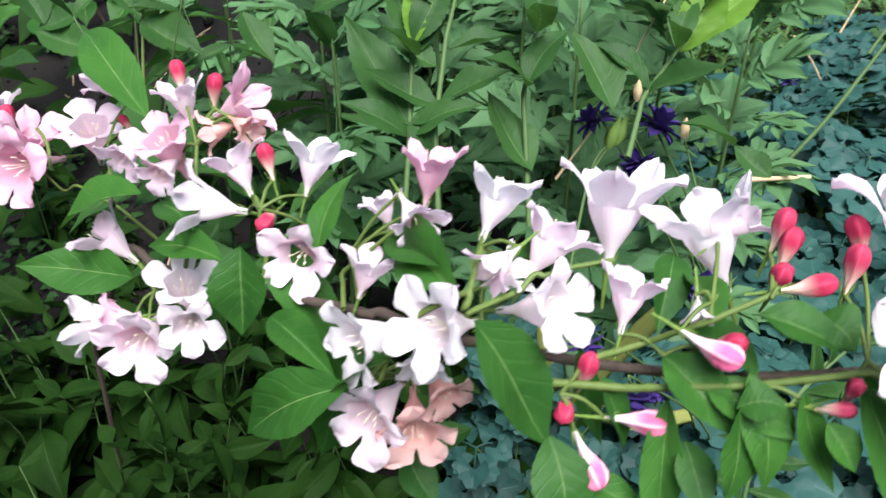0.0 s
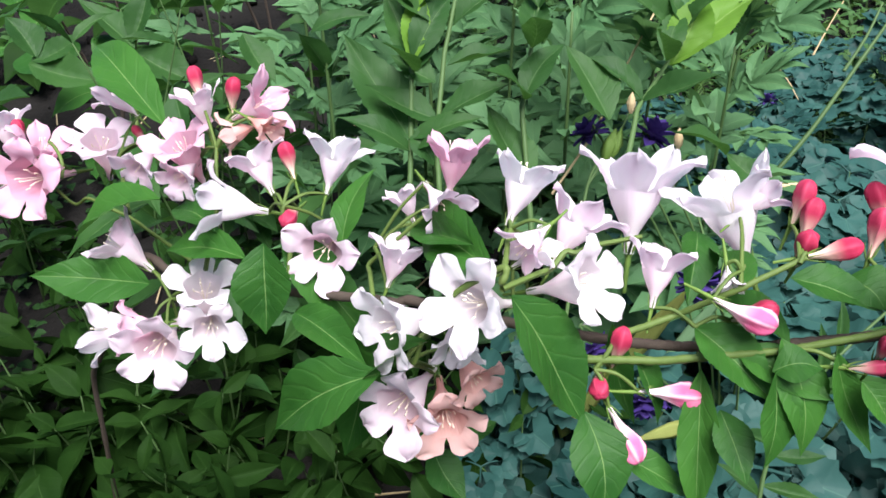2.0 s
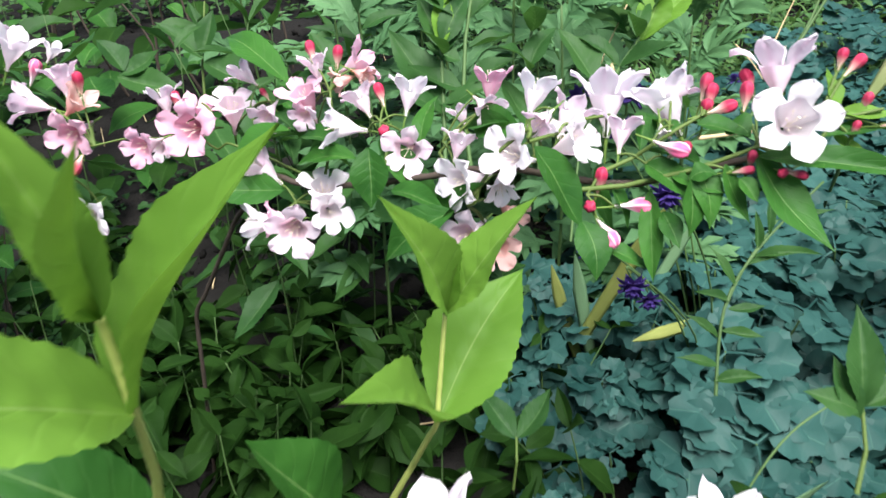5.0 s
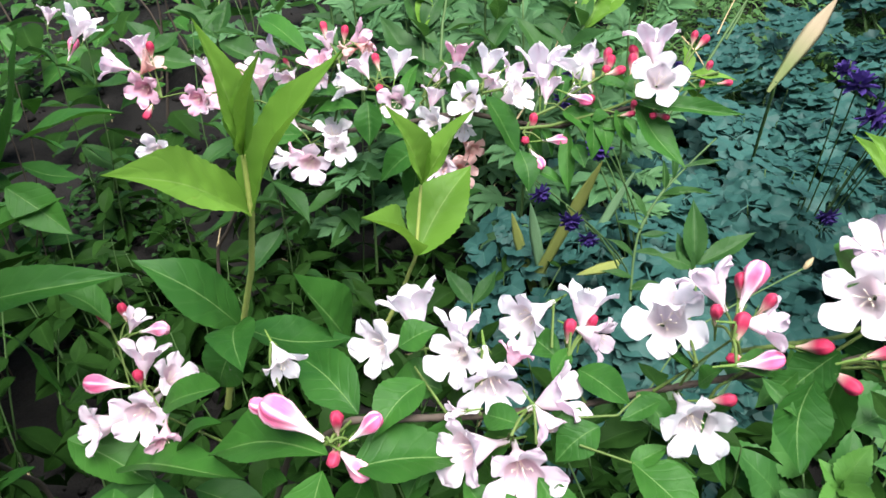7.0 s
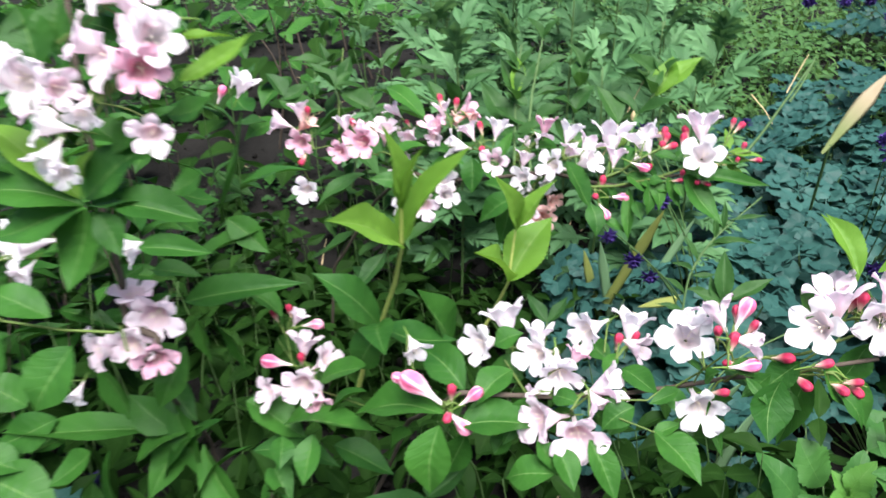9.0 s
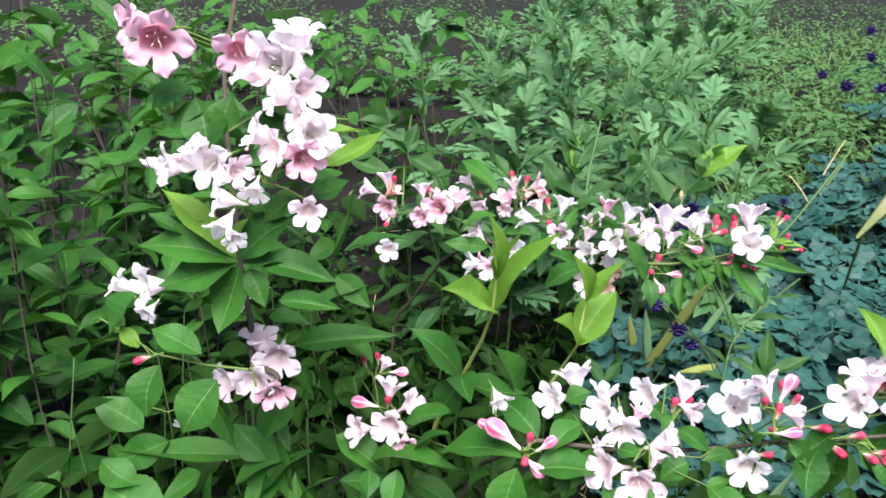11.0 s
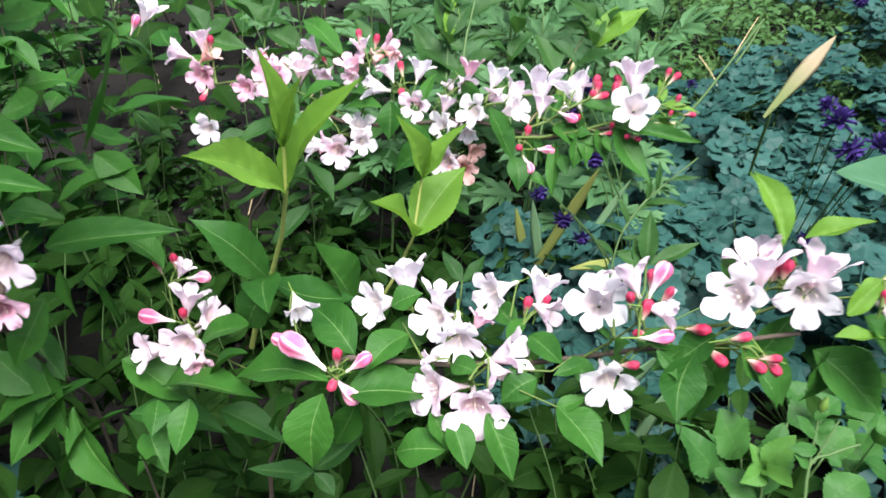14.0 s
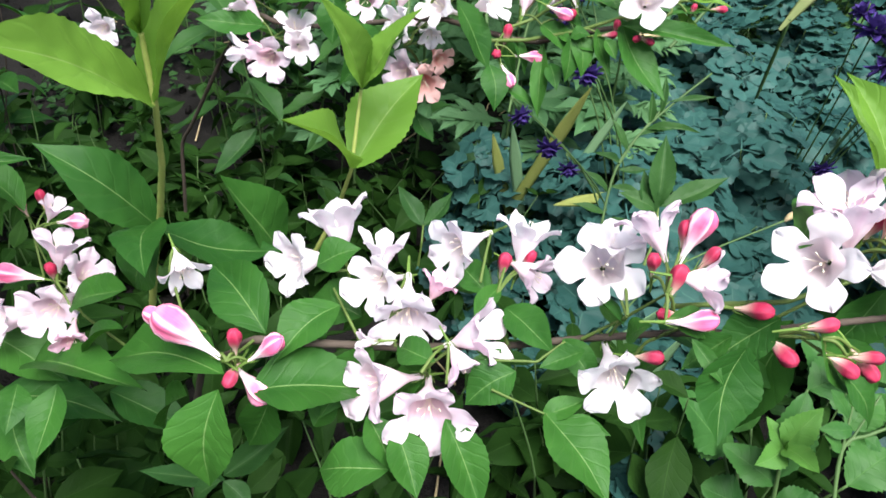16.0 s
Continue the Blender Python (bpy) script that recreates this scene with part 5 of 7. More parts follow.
bases.append(flower(shrub, (-0.2875, 0.088, 0.3541), (-0.17, -0.82, -0.55), 0.0209, "w", 1))
bases.append(flower(shrub, (-0.2088, 0.1073, 0.3725), (-0.78, -0.61, -0.14), 0.0251, "w", 0))
bases.append(flower(shrub, (-0.3089, 0.0521, 0.2793), (-0.72, -0.69, -0.09), 0.0157, "w", 1))
bases.append(flower(shrub, (-0.2441, 0.0581, 0.2719), (-0.02, -0.81, -0.59), 0.0188, "w", 1))
bases.append(flower(shrub, (-0.2918, 0.135, 0.4625), (-0.78, -0.61, -0.14), 0.0157, "p", 0))
bases.append(flower(shrub, (-0.144, 0.0155, 0.3934), (0.15, -0.10, 0.98), 0.0270, "p", 1))
bases.append(flower(shrub, (-0.1302, 0.0113, 0.3795), (0.24, -0.96, -0.14), 0.0331, "p", 1))
bases.append(flower(shrub, (-0.1442, 0.0023, 0.3633), (-0.03, -0.99, -0.12), 0.0314, "p", 1))
bases.append(flower(shrub, (-0.1643, -0.0011, 0.3622), (-0.56, -0.83, 0.04), 0.0288, "p", 1))
bases.append(flower(shrub, (-0.1287, 0.0015, 0.3565), (0.49, -0.83, -0.28), 0.0270, "r", 1))
bases.append(bud(shrub, (-0.0895, -0.0115, 0.5202), (0.52, -0.76, -0.39), 0.0115, 0))
bases.append(bud(shrub, (-0.1801, -0.0702, 0.4159), (-0.56, -0.83, 0.04), 0.0101, 0))
nodes += [(-0.1165, -0.0152, 0.5151), (-0.1355, -0.0194, 0.5118), (-0.1167, 0.003, 0.5568), (-0.128, 0.0105, 0.5775)]
nodes += [(-0.1482, 0.0071, 0.3756)]
nodes += [(-0.3067, 0.0898, 0.3644), (-0.2585, 0.0597, 0.2802)]
nodes += [(-0.1832, -0.0631, 0.4276)]
twig(shrub, [(-0.1984, 0.1649, 0), (-0.1784, 0.1149, 0.1933), (-0.1484, 0.0149, 0.3433)], 0.0018, 0.0016, True)
twig(shrub, [(-0.1389, -0.0008, 0.3545), (-0.15, 0.0162, 0.3968), (-0.1641, 0.0327, 0.4391), (-0.1741, 0.0499, 0.4815), (-0.1852, 0.0669, 0.5238), (-0.1925, 0.0845, 0.5662), (-0.1902, 0.1035, 0.6088)], 0.0022, 0.0016, True)
twig(shrub, [(-0.1387, -0.0072, 0.4905), (-0.1268, 0.0028, 0.5095)], 0.0012, 0.0009, False)
twig(shrub, [(-0.1412, -0.0034, 0.4998), (-0.1467, -0.0015, 0.506)], 0.0012, 0.0009, False)
twig(shrub, [(-0.151, 0.0116, 0.5371), (-0.127, 0.022, 0.5531)], 0.0012, 0.0009, False)
twig(shrub, [(-0.1556, 0.0232, 0.5651), (-0.1389, 0.0298, 0.5747)], 0.0012, 0.0009, False)
twig(shrub, [(-0.1349, -0.0187, 0.3878), (-0.1655, -0.0226, 0.3889), (-0.1982, -0.0253, 0.3933), (-0.2169, -0.0237, 0.403), (-0.2393, -0.0226, 0.4126)], 0.0012, 0.0007, False)
twig(shrub, [(-0.1335, -0.0142, 0.3724), (-0.1383, -0.009, 0.386)], 0.0011, 0.0008, False)
leaf(shrub, (-0.1403, -0.0105, 0.4593), (-0.2072, -0.0165, 0.4652), 0.0265, (0.32, -0.46, 0.83), "leaf")
leaf(shrub, (-0.142, -0.0107, 0.4592), (-0.1902, -0.0244, 0.4429), 0.0357, (0.29, -0.42, 0.86), "leaf")
leaf(shrub, (-0.1402, -0.0112, 0.4577), (-0.1472, -0.0302, 0.4179), 0.0312, (-0.14, -0.56, 0.81), "leaf")
leaf(shrub, (-0.1406, -0.0091, 0.4623), (-0.1072, 0.0064, 0.4868), 0.0312, (-0.01, -0.60, 0.80), "leaf")
leaf(shrub, (-0.1387, -0.0102, 0.4593), (-0.1095, -0.0055, 0.4613), 0.0156, (-0.15, -0.35, 0.93), "leaf")
leaf(shrub, (-0.1334, -0.0109, 0.4563), (-0.1195, -0.0189, 0.4348), 0.0163, (0.19, -0.59, 0.78), "leaf")
leaf(shrub, (-0.1118, -0.0157, 0.4396), (-0.0719, -0.0116, 0.4372), 0.0143, (0.26, -0.59, 0.77), "leaf")
leaf(shrub, (-0.127, -0.0082, 0.4604), (-0.0764, -0.0054, 0.452), 0.0224, (0.23, -0.53, 0.81), "leaf")
leaf(shrub, (-0.1472, 0.0281, 0.5459), (-0.121, 0.0261, 0.534), 0.0289, (-0.06, -0.39, 0.92), "leaf")
leaf(shrub, (-0.1689, 0.0145, 0.5223), (-0.1822, 0.0271, 0.5537), 0.0279, (0.02, -0.33, 0.94), "leaf")
leaf(shrub, (-0.1629, 0.0196, 0.5317), (-0.1582, 0.0315, 0.5566), 0.0204, (0.34, -0.29, 0.90), "leaf")
leaf(shrub, (-0.1853, 0.0292, 0.5592), (-0.2094, 0.0195, 0.5448), 0.0272, (-0.21, -0.50, 0.84), "leaf")
leaf(shrub, (-0.1934, 0.0168, 0.5342), (-0.1712, 0.0276, 0.5517), 0.0204, (-0.11, -0.50, 0.86), "leaf")
leaf(shrub, (-0.1827, -0.0439, 0.3981), (-0.186, -0.0581, 0.3676), 0.0245, (0.05, -0.38, 0.92), "leaf")
leaf(shrub, (-0.1445, -0.0414, 0.3925), (-0.1618, -0.0582, 0.3606), 0.0312, (0.24, -0.31, 0.92), "leaf")
leaf(shrub, (-0.1564, -0.0367, 0.4063), (-0.191, -0.0358, 0.4181), 0.0204, (0.03, -0.23, 0.97), "leaf")
leaf(shrub, (-0.1751, -0.0089, 0.4726), (-0.203, -0.0071, 0.4845), 0.0204, (0.18, -0.09, 0.98), "leaf")
leaf(shrub, (-0.159, -0.0025, 0.4822), (-0.1895, -0.0053, 0.4847), 0.0170, (0.08, -0.50, 0.86), "leaf")
leaf(shrub, (-0.0999, 0.0142, 0.5018), (-0.077, 0.0209, 0.51), 0.0187, (0.20, -0.46, 0.87), "leaf")
leaf(shrub, (-0.1098, 0.0114, 0.4985), (-0.1287, 0.0017, 0.4827), 0.0170, (0.03, -0.68, 0.73), "leaf")
leaf(shrub, (-0.1259, 0.005, 0.4889), (-0.1402, 0.0079, 0.4995), 0.0170, (-0.14, -0.26, 0.96), "leaf")
leaf(shrub, (-0.1715, 0.0099, 0.5129), (-0.193, 0.014, 0.5281), 0.0238, (-0.13, -0.57, 0.81), "leaf")
leaf(shrub, (-0.1156, 0.0247, 0.5294), (-0.0997, 0.0326, 0.5421), 0.0170, (-0.05, -0.58, 0.81), "leaf")
leaf(shrub, (-0.2069, 0.0149, 0.534), (-0.2254, 0.0025, 0.512), 0.0272, (-0.15, -0.30, 0.94), "leaf")
leaf(shrub, (-0.1235, 0.0307, 0.5448), (-0.1413, 0.0339, 0.5569), 0.0238, (0.34, -0.15, 0.93), "leaf")
leaf(shrub, (-0.0809, 0.0041, 0.4742), (-0.097, -0.0023, 0.4647), 0.0170, (0.13, -0.46, 0.88), "leaf")
leaf(shrub, (-0.2027, -0.0283, 0.438), (-0.2175, -0.0416, 0.413), 0.0306, (-0.02, -0.12, 0.99), "leaf")
leaf(shrub, (-0.1423, -0.0093, 0.4623), (-0.1964, 0.0004, 0.4992), 0.0211, (-0.14, -0.24, 0.96), "young")
leaf(shrub, (-0.0944, 0.022, 0.5174), (-0.0585, 0.0369, 0.5397), 0.0143, (0.42, -0.52, 0.75), "young")
leaf(shrub, (-0.1026, 0.0294, 0.5358), (-0.0684, 0.0348, 0.538), 0.0088, (0.24, -0.13, 0.96), "young")
leaf(shrub, (-0.1446, -0.0061, 0.47), (-0.1374, 0.0019, 0.4856), 0.0102, (0.01, -0.44, 0.90), "young")
leaf(shrub, (-0.1968, -0.0416, 0.4071), (-0.2113, -0.0379, 0.4193), 0.0102, (-0.21, -0.26, 0.94), "young")
# leaves low on the tall branch
leaf(shrub, (-0.1202, 0.083, 0.4157), (-0.1078, 0.1122, 0.4764), 0.0173, (-0.63, -0.15, 0.76), "leaf")
leaf(shrub, (-0.1388, 0.057, 0.364), (-0.0601, 0.0728, 0.3761), 0.0233, (-0.59, -0.60, 0.54), "leaf")
leaf(shrub, (-0.1609, 0.0626, 0.3826), (-0.1273, 0.0653, 0.379), 0.0167, (-0.48, -0.34, 0.81), "leaf")
leaf(shrub, (-0.1324, 0.0683, 0.3869), (-0.0878, 0.0842, 0.409), 0.0167, (-0.60, -0.46, 0.66), "leaf")
leaf(shrub, (-0.1071, 0.0926, 0.433), (-0.0615, 0.1028, 0.4424), 0.0200, (-0.22, -0.09, 0.97), "leaf")
leaf(shrub, (-0.1138, 0.083, 0.4139), (-0.0844, 0.0774, 0.3931), 0.0200, (0.05, -0.65, 0.76), "leaf")
leaf(shrub, (-0.1367, 0.0452, 0.3374), (-0.1522, 0.0256, 0.2988), 0.0200, (0.33, -0.10, 0.94), "leaf")
leaf(shrub, (-0.1296, 0.0531, 0.3528), (-0.1184, 0.043, 0.3274), 0.0167, (-0.50, -0.05, 0.86), "leaf")
leaf(shrub, (-0.1705, 0.0501, 0.2608), (-0.291, 0.0319, 0.2553), 0.0248, (-0.38, -0.38, 0.84), "leaf")
leaf(shrub, (-0.2093, 0.0382, 0.2458), (-0.1906, 0.0158, 0.1913), 0.0258, (-0.53, 0.03, 0.85), "leaf")
leaf(shrub, (-0.1453, 0.0281, 0.2053), (-0.1063, 0.0541, 0.2511), 0.0315, (-0.90, -0.19, 0.40), "leaf")
leaf(shrub, (-0.1051, 0.0527, 0.2477), (-0.0415, 0.0566, 0.238), 0.0265, (-0.28, -0.31, 0.91), "leaf")
leaf(shrub, (-0.1637, 0.0501, 0.2589), (-0.1976, 0.0566, 0.2828), 0.0265, (-0.24, -0.54, 0.81), "leaf")
leaf(shrub, (-0.1758, 0.0671, 0.2995), (-0.1465, 0.0555, 0.2657), 0.0232, (-0.21, -0.36, 0.91), "leaf")
leaf(shrub, (-0.1137, 0.0757, 0.3006), (-0.1373, 0.0858, 0.3296), 0.0232, (-0.73, 0.02, 0.68), "leaf")
leaf(shrub, (-0.1121, 0.0666, 0.2802), (-0.0676, 0.0616, 0.2565), 0.0298, (-0.19, -0.10, 0.98), "leaf")
leaf(shrub, (-0.2714, 0.0427, 0.2733), (-0.3209, 0.0448, 0.2921), 0.0298, (-0.39, -0.37, 0.85), "leaf")
leaf(shrub, (-0.2486, 0.0421, 0.2656), (-0.2949, 0.0268, 0.2451), 0.0298, (-0.00, -0.81, 0.58), "leaf")
leaf(shrub, (-0.1887, 0.0374, 0.238), (-0.1427, 0.0549, 0.2633), 0.0232, (-0.66, -0.36, 0.66), "leaf")
leaf(shrub, (-0.2202, 0.0609, 0.2987), (-0.1904, 0.0472, 0.2601), 0.0265, (-0.64, -0.37, 0.67), "leaf")
leaf(shrub, (-0.1289, 0.0587, 0.2677), (-0.1683, 0.0353, 0.2278), 0.0265, (-0.88, -0.18, 0.43), "leaf")
leaf(shrub, (-0.0977, 0.0369, 0.211), (-0.0575, 0.0559, 0.2412), 0.0265, (-0.85, -0.38, 0.37), "leaf")
leaf(shrub, (-0.0478, 0.0625, 0.2528), (-0.0037, 0.0596, 0.2339), 0.0232, (0.15, -0.28, 0.95), "leaf")
leaf(shrub, (-0.0897, 0.0939, 0.3337), (-0.1232, 0.0982, 0.3527), 0.0199, (-0.05, 0.12, 0.99), "leaf")
leaf(shrub, (-0.1653, 0.0592, 0.2793), (-0.1398, 0.0382, 0.2258), 0.0265, (-0.23, -0.78, 0.58), "leaf")
leaf(shrub, (-0.1511, 0.0556, 0.2673), (-0.1787, 0.0272, 0.2129), 0.0282, (0.39, -0.09, 0.92), "leaf")
leaf(shrub, (-0.1409, 0.0496, 0.2511), (-0.0994, 0.0308, 0.1979), 0.0265, (-0.50, -0.54, 0.68), "leaf")
leaf(shrub, (-0.2033, 0.0146, 0.2652), (-0.2318, 0.0005, 0.2422), 0.0221, (0.28, -0.21, 0.94), "leaf")
leaf(shrub, (-0.2778, -0.0027, 0.2484), (-0.2204, -0.0057, 0.2254), 0.0403, (0.22, -0.55, 0.81), "leaf")
leaf(shrub, (-0.2835, 0.0053, 0.2676), (-0.2494, 0.0026, 0.252), 0.0263, (0.19, -0.27, 0.94), "leaf")
# upright shoots behind the far branch
twig(backshoots, [(0.0414, 0.4208, 0.3201), (0.04, 0.4423, 0.3521), (0.0367, 0.4733, 0.4027), (0.0363, 0.4935, 0.428), (0.0385, 0.5147, 0.449)], 0.0017, 0.001, "herb")
twig(backshoots, [(0.0603, 0.4237, 0.3199), (0.0533, 0.4518, 0.3662), (0.0545, 0.4796, 0.4067), (0.0582, 0.503, 0.4332), (0.0608, 0.5246, 0.4546)], 0.0017, 0.001, "herb")
twig(backshoots, [(0.1098, 0.4301, 0.3202), (0.1001, 0.467, 0.3802), (0.1029, 0.4926, 0.4055), (0.1062, 0.512, 0.427)], 0.0017, 0.001, "herb")
twig(backshoots, [(0.1589, 0.4499, 0.3567), (0.166, 0.4826, 0.3784), (0.189, 0.532, 0.3951), (0.2061, 0.5555, 0.4287)], 0.0017, 0.001, "herb")
for stem in ([(0.04, 0.4423, 0.3521), (0.0363, 0.4935, 0.428)], [(0.0533, 0.4518, 0.3662), (0.0608, 0.5246, 0.4546)], [(0.1001, 0.467, 0.3802), (0.1062, 0.512, 0.427)], [(0.166, 0.4826, 0.3784), (0.1975, 0.545, 0.41)]):
    for f, size in ((0.1, 0.045), (0.6, 0.042), (1.0, 0.03)):
        p = Vector(stem[0]).lerp(Vector(stem[1]), f)
        turn = rng.uniform(0, 3.14)
        for side in (0, math.pi):
            way = Vector((math.cos(turn + side), math.sin(turn + side) * 0.7, 0.5 + 0.7 * (f == 1.0))).normalized()
            leaf(backshoots, p, p + way * size, size * 0.42, (-way.x * 0.5, -0.5, 1), "back")
leaf(backshoots, (0.0391, 0.4492, 0.3664), (-0.0031, 0.4797, 0.416), 0.0305, (0.02, -0.46, 0.89), "back")
leaf(backshoots, (0.0368, 0.4727, 0.402), (0.0168, 0.4992, 0.4369), 0.0178, (-0.21, -0.13, 0.97), "back")
leaf(backshoots, (0.0373, 0.474, 0.4035), (0.0558, 0.5037, 0.4345), 0.0195, (0.27, -0.38, 0.88), "back")
leaf(backshoots, (0.0397, 0.4493, 0.3664), (0.0609, 0.4557, 0.3702), 0.0096, (-0.31, -0.47, 0.82), "back")
leaf(backshoots, (0.1489, 0.466, 0.3768), (0.1226, 0.5018, 0.409), 0.0261, (0.17, -0.31, 0.94), "back")
leaf(backshoots, (0.1084, 0.4422, 0.3481), (0.0799, 0.4682, 0.382), 0.0273, (0.24, -0.13, 0.96), "back")
leaf(backshoots, (0.2257, 0.5017, 0.3462), (0.1881, 0.4837, 0.3653), 0.0172, (0.07, -0.27, 0.96), "back")
leaf(backshoots, (0.0566, 0.4759, 0.4014), (0.0913, 0.4909, 0.4071), 0.0163, (-0.15, -0.20, 0.97), "back")
leaf(backshoots, (0.051, 0.4689, 0.3934), (0.0243, 0.4744, 0.4066), 0.0161, (0.30, -0.49, 0.81), "back")
leaf(backshoots, (0.039, 0.4499, 0.3678), (0.0543, 0.4448, 0.3519), 0.0160, (0.18, -0.51, 0.84), "back")
leaf(backshoots, (-0.0607, 0.4757, 0.4149), (-0.0388, 0.461, 0.391), 0.0193, (0.09, -0.14, 0.99), "back")
leaf(backshoots, (0.2466, 0.4862, 0.3349), (0.2258, 0.5028, 0.3468), 0.0174, (-0.03, -0.64, 0.77), "back")
leaf(backshoots, (0.19, 0.5434, 0.4099), (0.1542, 0.5408, 0.4362), 0.0211, (-0.37, -0.39, 0.84), "back")
leaf(backshoots, (-0.0223, 0.4803, 0.4156), (0.0126, 0.4879, 0.425), 0.0129, (-0.17, -0.54, 0.82), "back")
leaf(backshoots, (0.1903, 0.5293, 0.3917), (0.2073, 0.5562, 0.4321), 0.0266, (0.15, -0.42, 0.89), "young")
leaf(backshoots, (0.1891, 0.5295, 0.3923), (0.2418, 0.5556, 0.432), 0.0336, (-0.25, -0.55, 0.80), "young")
leaf(backshoots, (0.0368, 0.4727, 0.402), (0.035, 0.5031, 0.4385), 0.0162, (0.15, -0.57, 0.80), "young")
leaf(backshoots, (-0.219, 0.6406, 0.3581), (-0.1641, 0.6316, 0.3355), 0.0371, (0.21, -0.52, 0.83), "back")
leaf(backshoots, (-0.3059, 0.6274, 0.348), (-0.238, 0.6256, 0.3357), 0.0324, (-0.13, -0.59, 0.80), "back")
leaf(backshoots, (-0.2192, 0.6418, 0.3601), (-0.2705, 0.6583, 0.3947), 0.0278, (-0.11, -0.08, 0.99), "back")
leaf(backshoots, (-0.2994, 0.6304, 0.3522), (-0.3294, 0.6455, 0.3813), 0.0278, (0.31, -0.29, 0.90), "back")
leaf(backshoots, (-0.3038, 0.6288, 0.3501), (-0.2639, 0.6446, 0.3709), 0.0232, (0.36, -0.46, 0.81), "back")
leaf(backshoots, (-0.2218, 0.6439, 0.364), (-0.2112, 0.6688, 0.4041), 0.0232, (0.14, -0.44, 0.89), "back")
twig(backshoots, [(-0.2213, 0.6198, 0.2848), (-0.2291, 0.6585, 0.3504), (-0.229, 0.6931, 0.408)], 0.002, 0.0012, False)


def stalks(parent, bases, nodes):
    """Thin green stalks that join every flower and bud to the nearest twig end."""
    for i, b in enumerate(bases):
        near = min(nodes, key=lambda p: (Vector(p) - b).length)
        if (Vector(near) - b).length > 0.1:
            continue
        mid = (Vector(near) + b) / 2 + Vector((0, 0, 0.002))
        part_of(parent, "stalk", tube("stalk", TWIG, [near, mid, b], 0.0006, 0.0005, 6))


stalks(shrub, bases, nodes)


CROWNS.clear()


# ---- undergrowth ----
def leafy_stem(parent, base, top, pairs, length, key="leaf", ratio=0.5, thick=0.0011, start=0.25, crown=True, wood=None):
    """A stem with crossed pairs of leaves, each pair turned a quarter from the last, and small leaves at the tip."""
    b, t = Vector(base), Vector(top)
    mid = (b + t) / 2 + Vector((rng.uniform(-1, 1), rng.uniform(-1, 1), 0.3)) * (t - b).length * 0.08
    part_of(parent, "stem", tube("stem", wood or STALK, [b, mid, t], thick, thick * 0.5, 6))
    turn = rng.uniform(0, 6.28)
    for i in range(pairs):
        f = start + (1 - start) * i / max(pairs - 1, 1)
        p = b.lerp(mid, f * 2) if f < 0.5 else mid.lerp(t, f * 2 - 1)
        turn += 1.57 + rng.uniform(-0.3, 0.3)
        for side in (0, math.pi):
            a = turn + side
            size = length * rng.uniform(0.6, 1.2) * (0.6 if (crown and i == pairs - 1) else 1.0)
            rise = (rng.uniform(-1.2, 0.2) if key == "dark" else rng.uniform(-0.7, 0.35)) + (0.9 if (crown and i == pairs - 1) else 0.0)
            way = Vector((math.cos(a), math.sin(a), rise)).normalized()
            loose = 0.9 if key == "dark" else 0.5
            face = Vector((-way.x * 0.4, -way.y * 0.4, 1.0)) + Vector((rng.uniform(-loose, loose), rng.uniform(-loose, loose), 0))
            leaf(parent, p, p + way * size, size * ratio * rng.uniform(0.7, 1.1), face, key)


def spot(x, y):
    return (x, y, ground_height(x, y))


def low_shrub(x, y, reach, stems, height, length, label, key="leaf", ratio=0.5, pairs=4, wood=None):
    t = thing("low_shrub", spot(x, y), label, "shrub", "low shrubs")
    for _ in range(stems):
        a, d = rng.uniform(0, 6.28), reach * math.sqrt(rng.random())
        bx, by = x + d * math.cos(a), y + d * math.sin(a)
        h = height * rng.uniform(0.55, 1.0)
        g = ground_height(bx, by)
        leafy_stem(t, (bx, by, g - 0.005), (bx + rng.uniform(-0.05, 0.05), by + rng.uniform(-0.06, 0.03), g + h), pairs, length, key, ratio, wood=wood)
    return t


# Body foliage, mostly out of view, added to shade the undergrowth behind it.
r = random.Random(21)
for _ in range(26):
    x, y, z = r.uniform(-0.22, 0.13), r.uniform(-0.14, 0.02), r.uniform(0.15, 0.25)
    # Three stems in four bear the weigela leaf copy with shade in its colour.
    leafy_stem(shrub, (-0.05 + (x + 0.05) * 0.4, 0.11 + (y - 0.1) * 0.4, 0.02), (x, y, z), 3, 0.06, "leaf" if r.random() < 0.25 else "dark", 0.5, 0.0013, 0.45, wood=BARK)

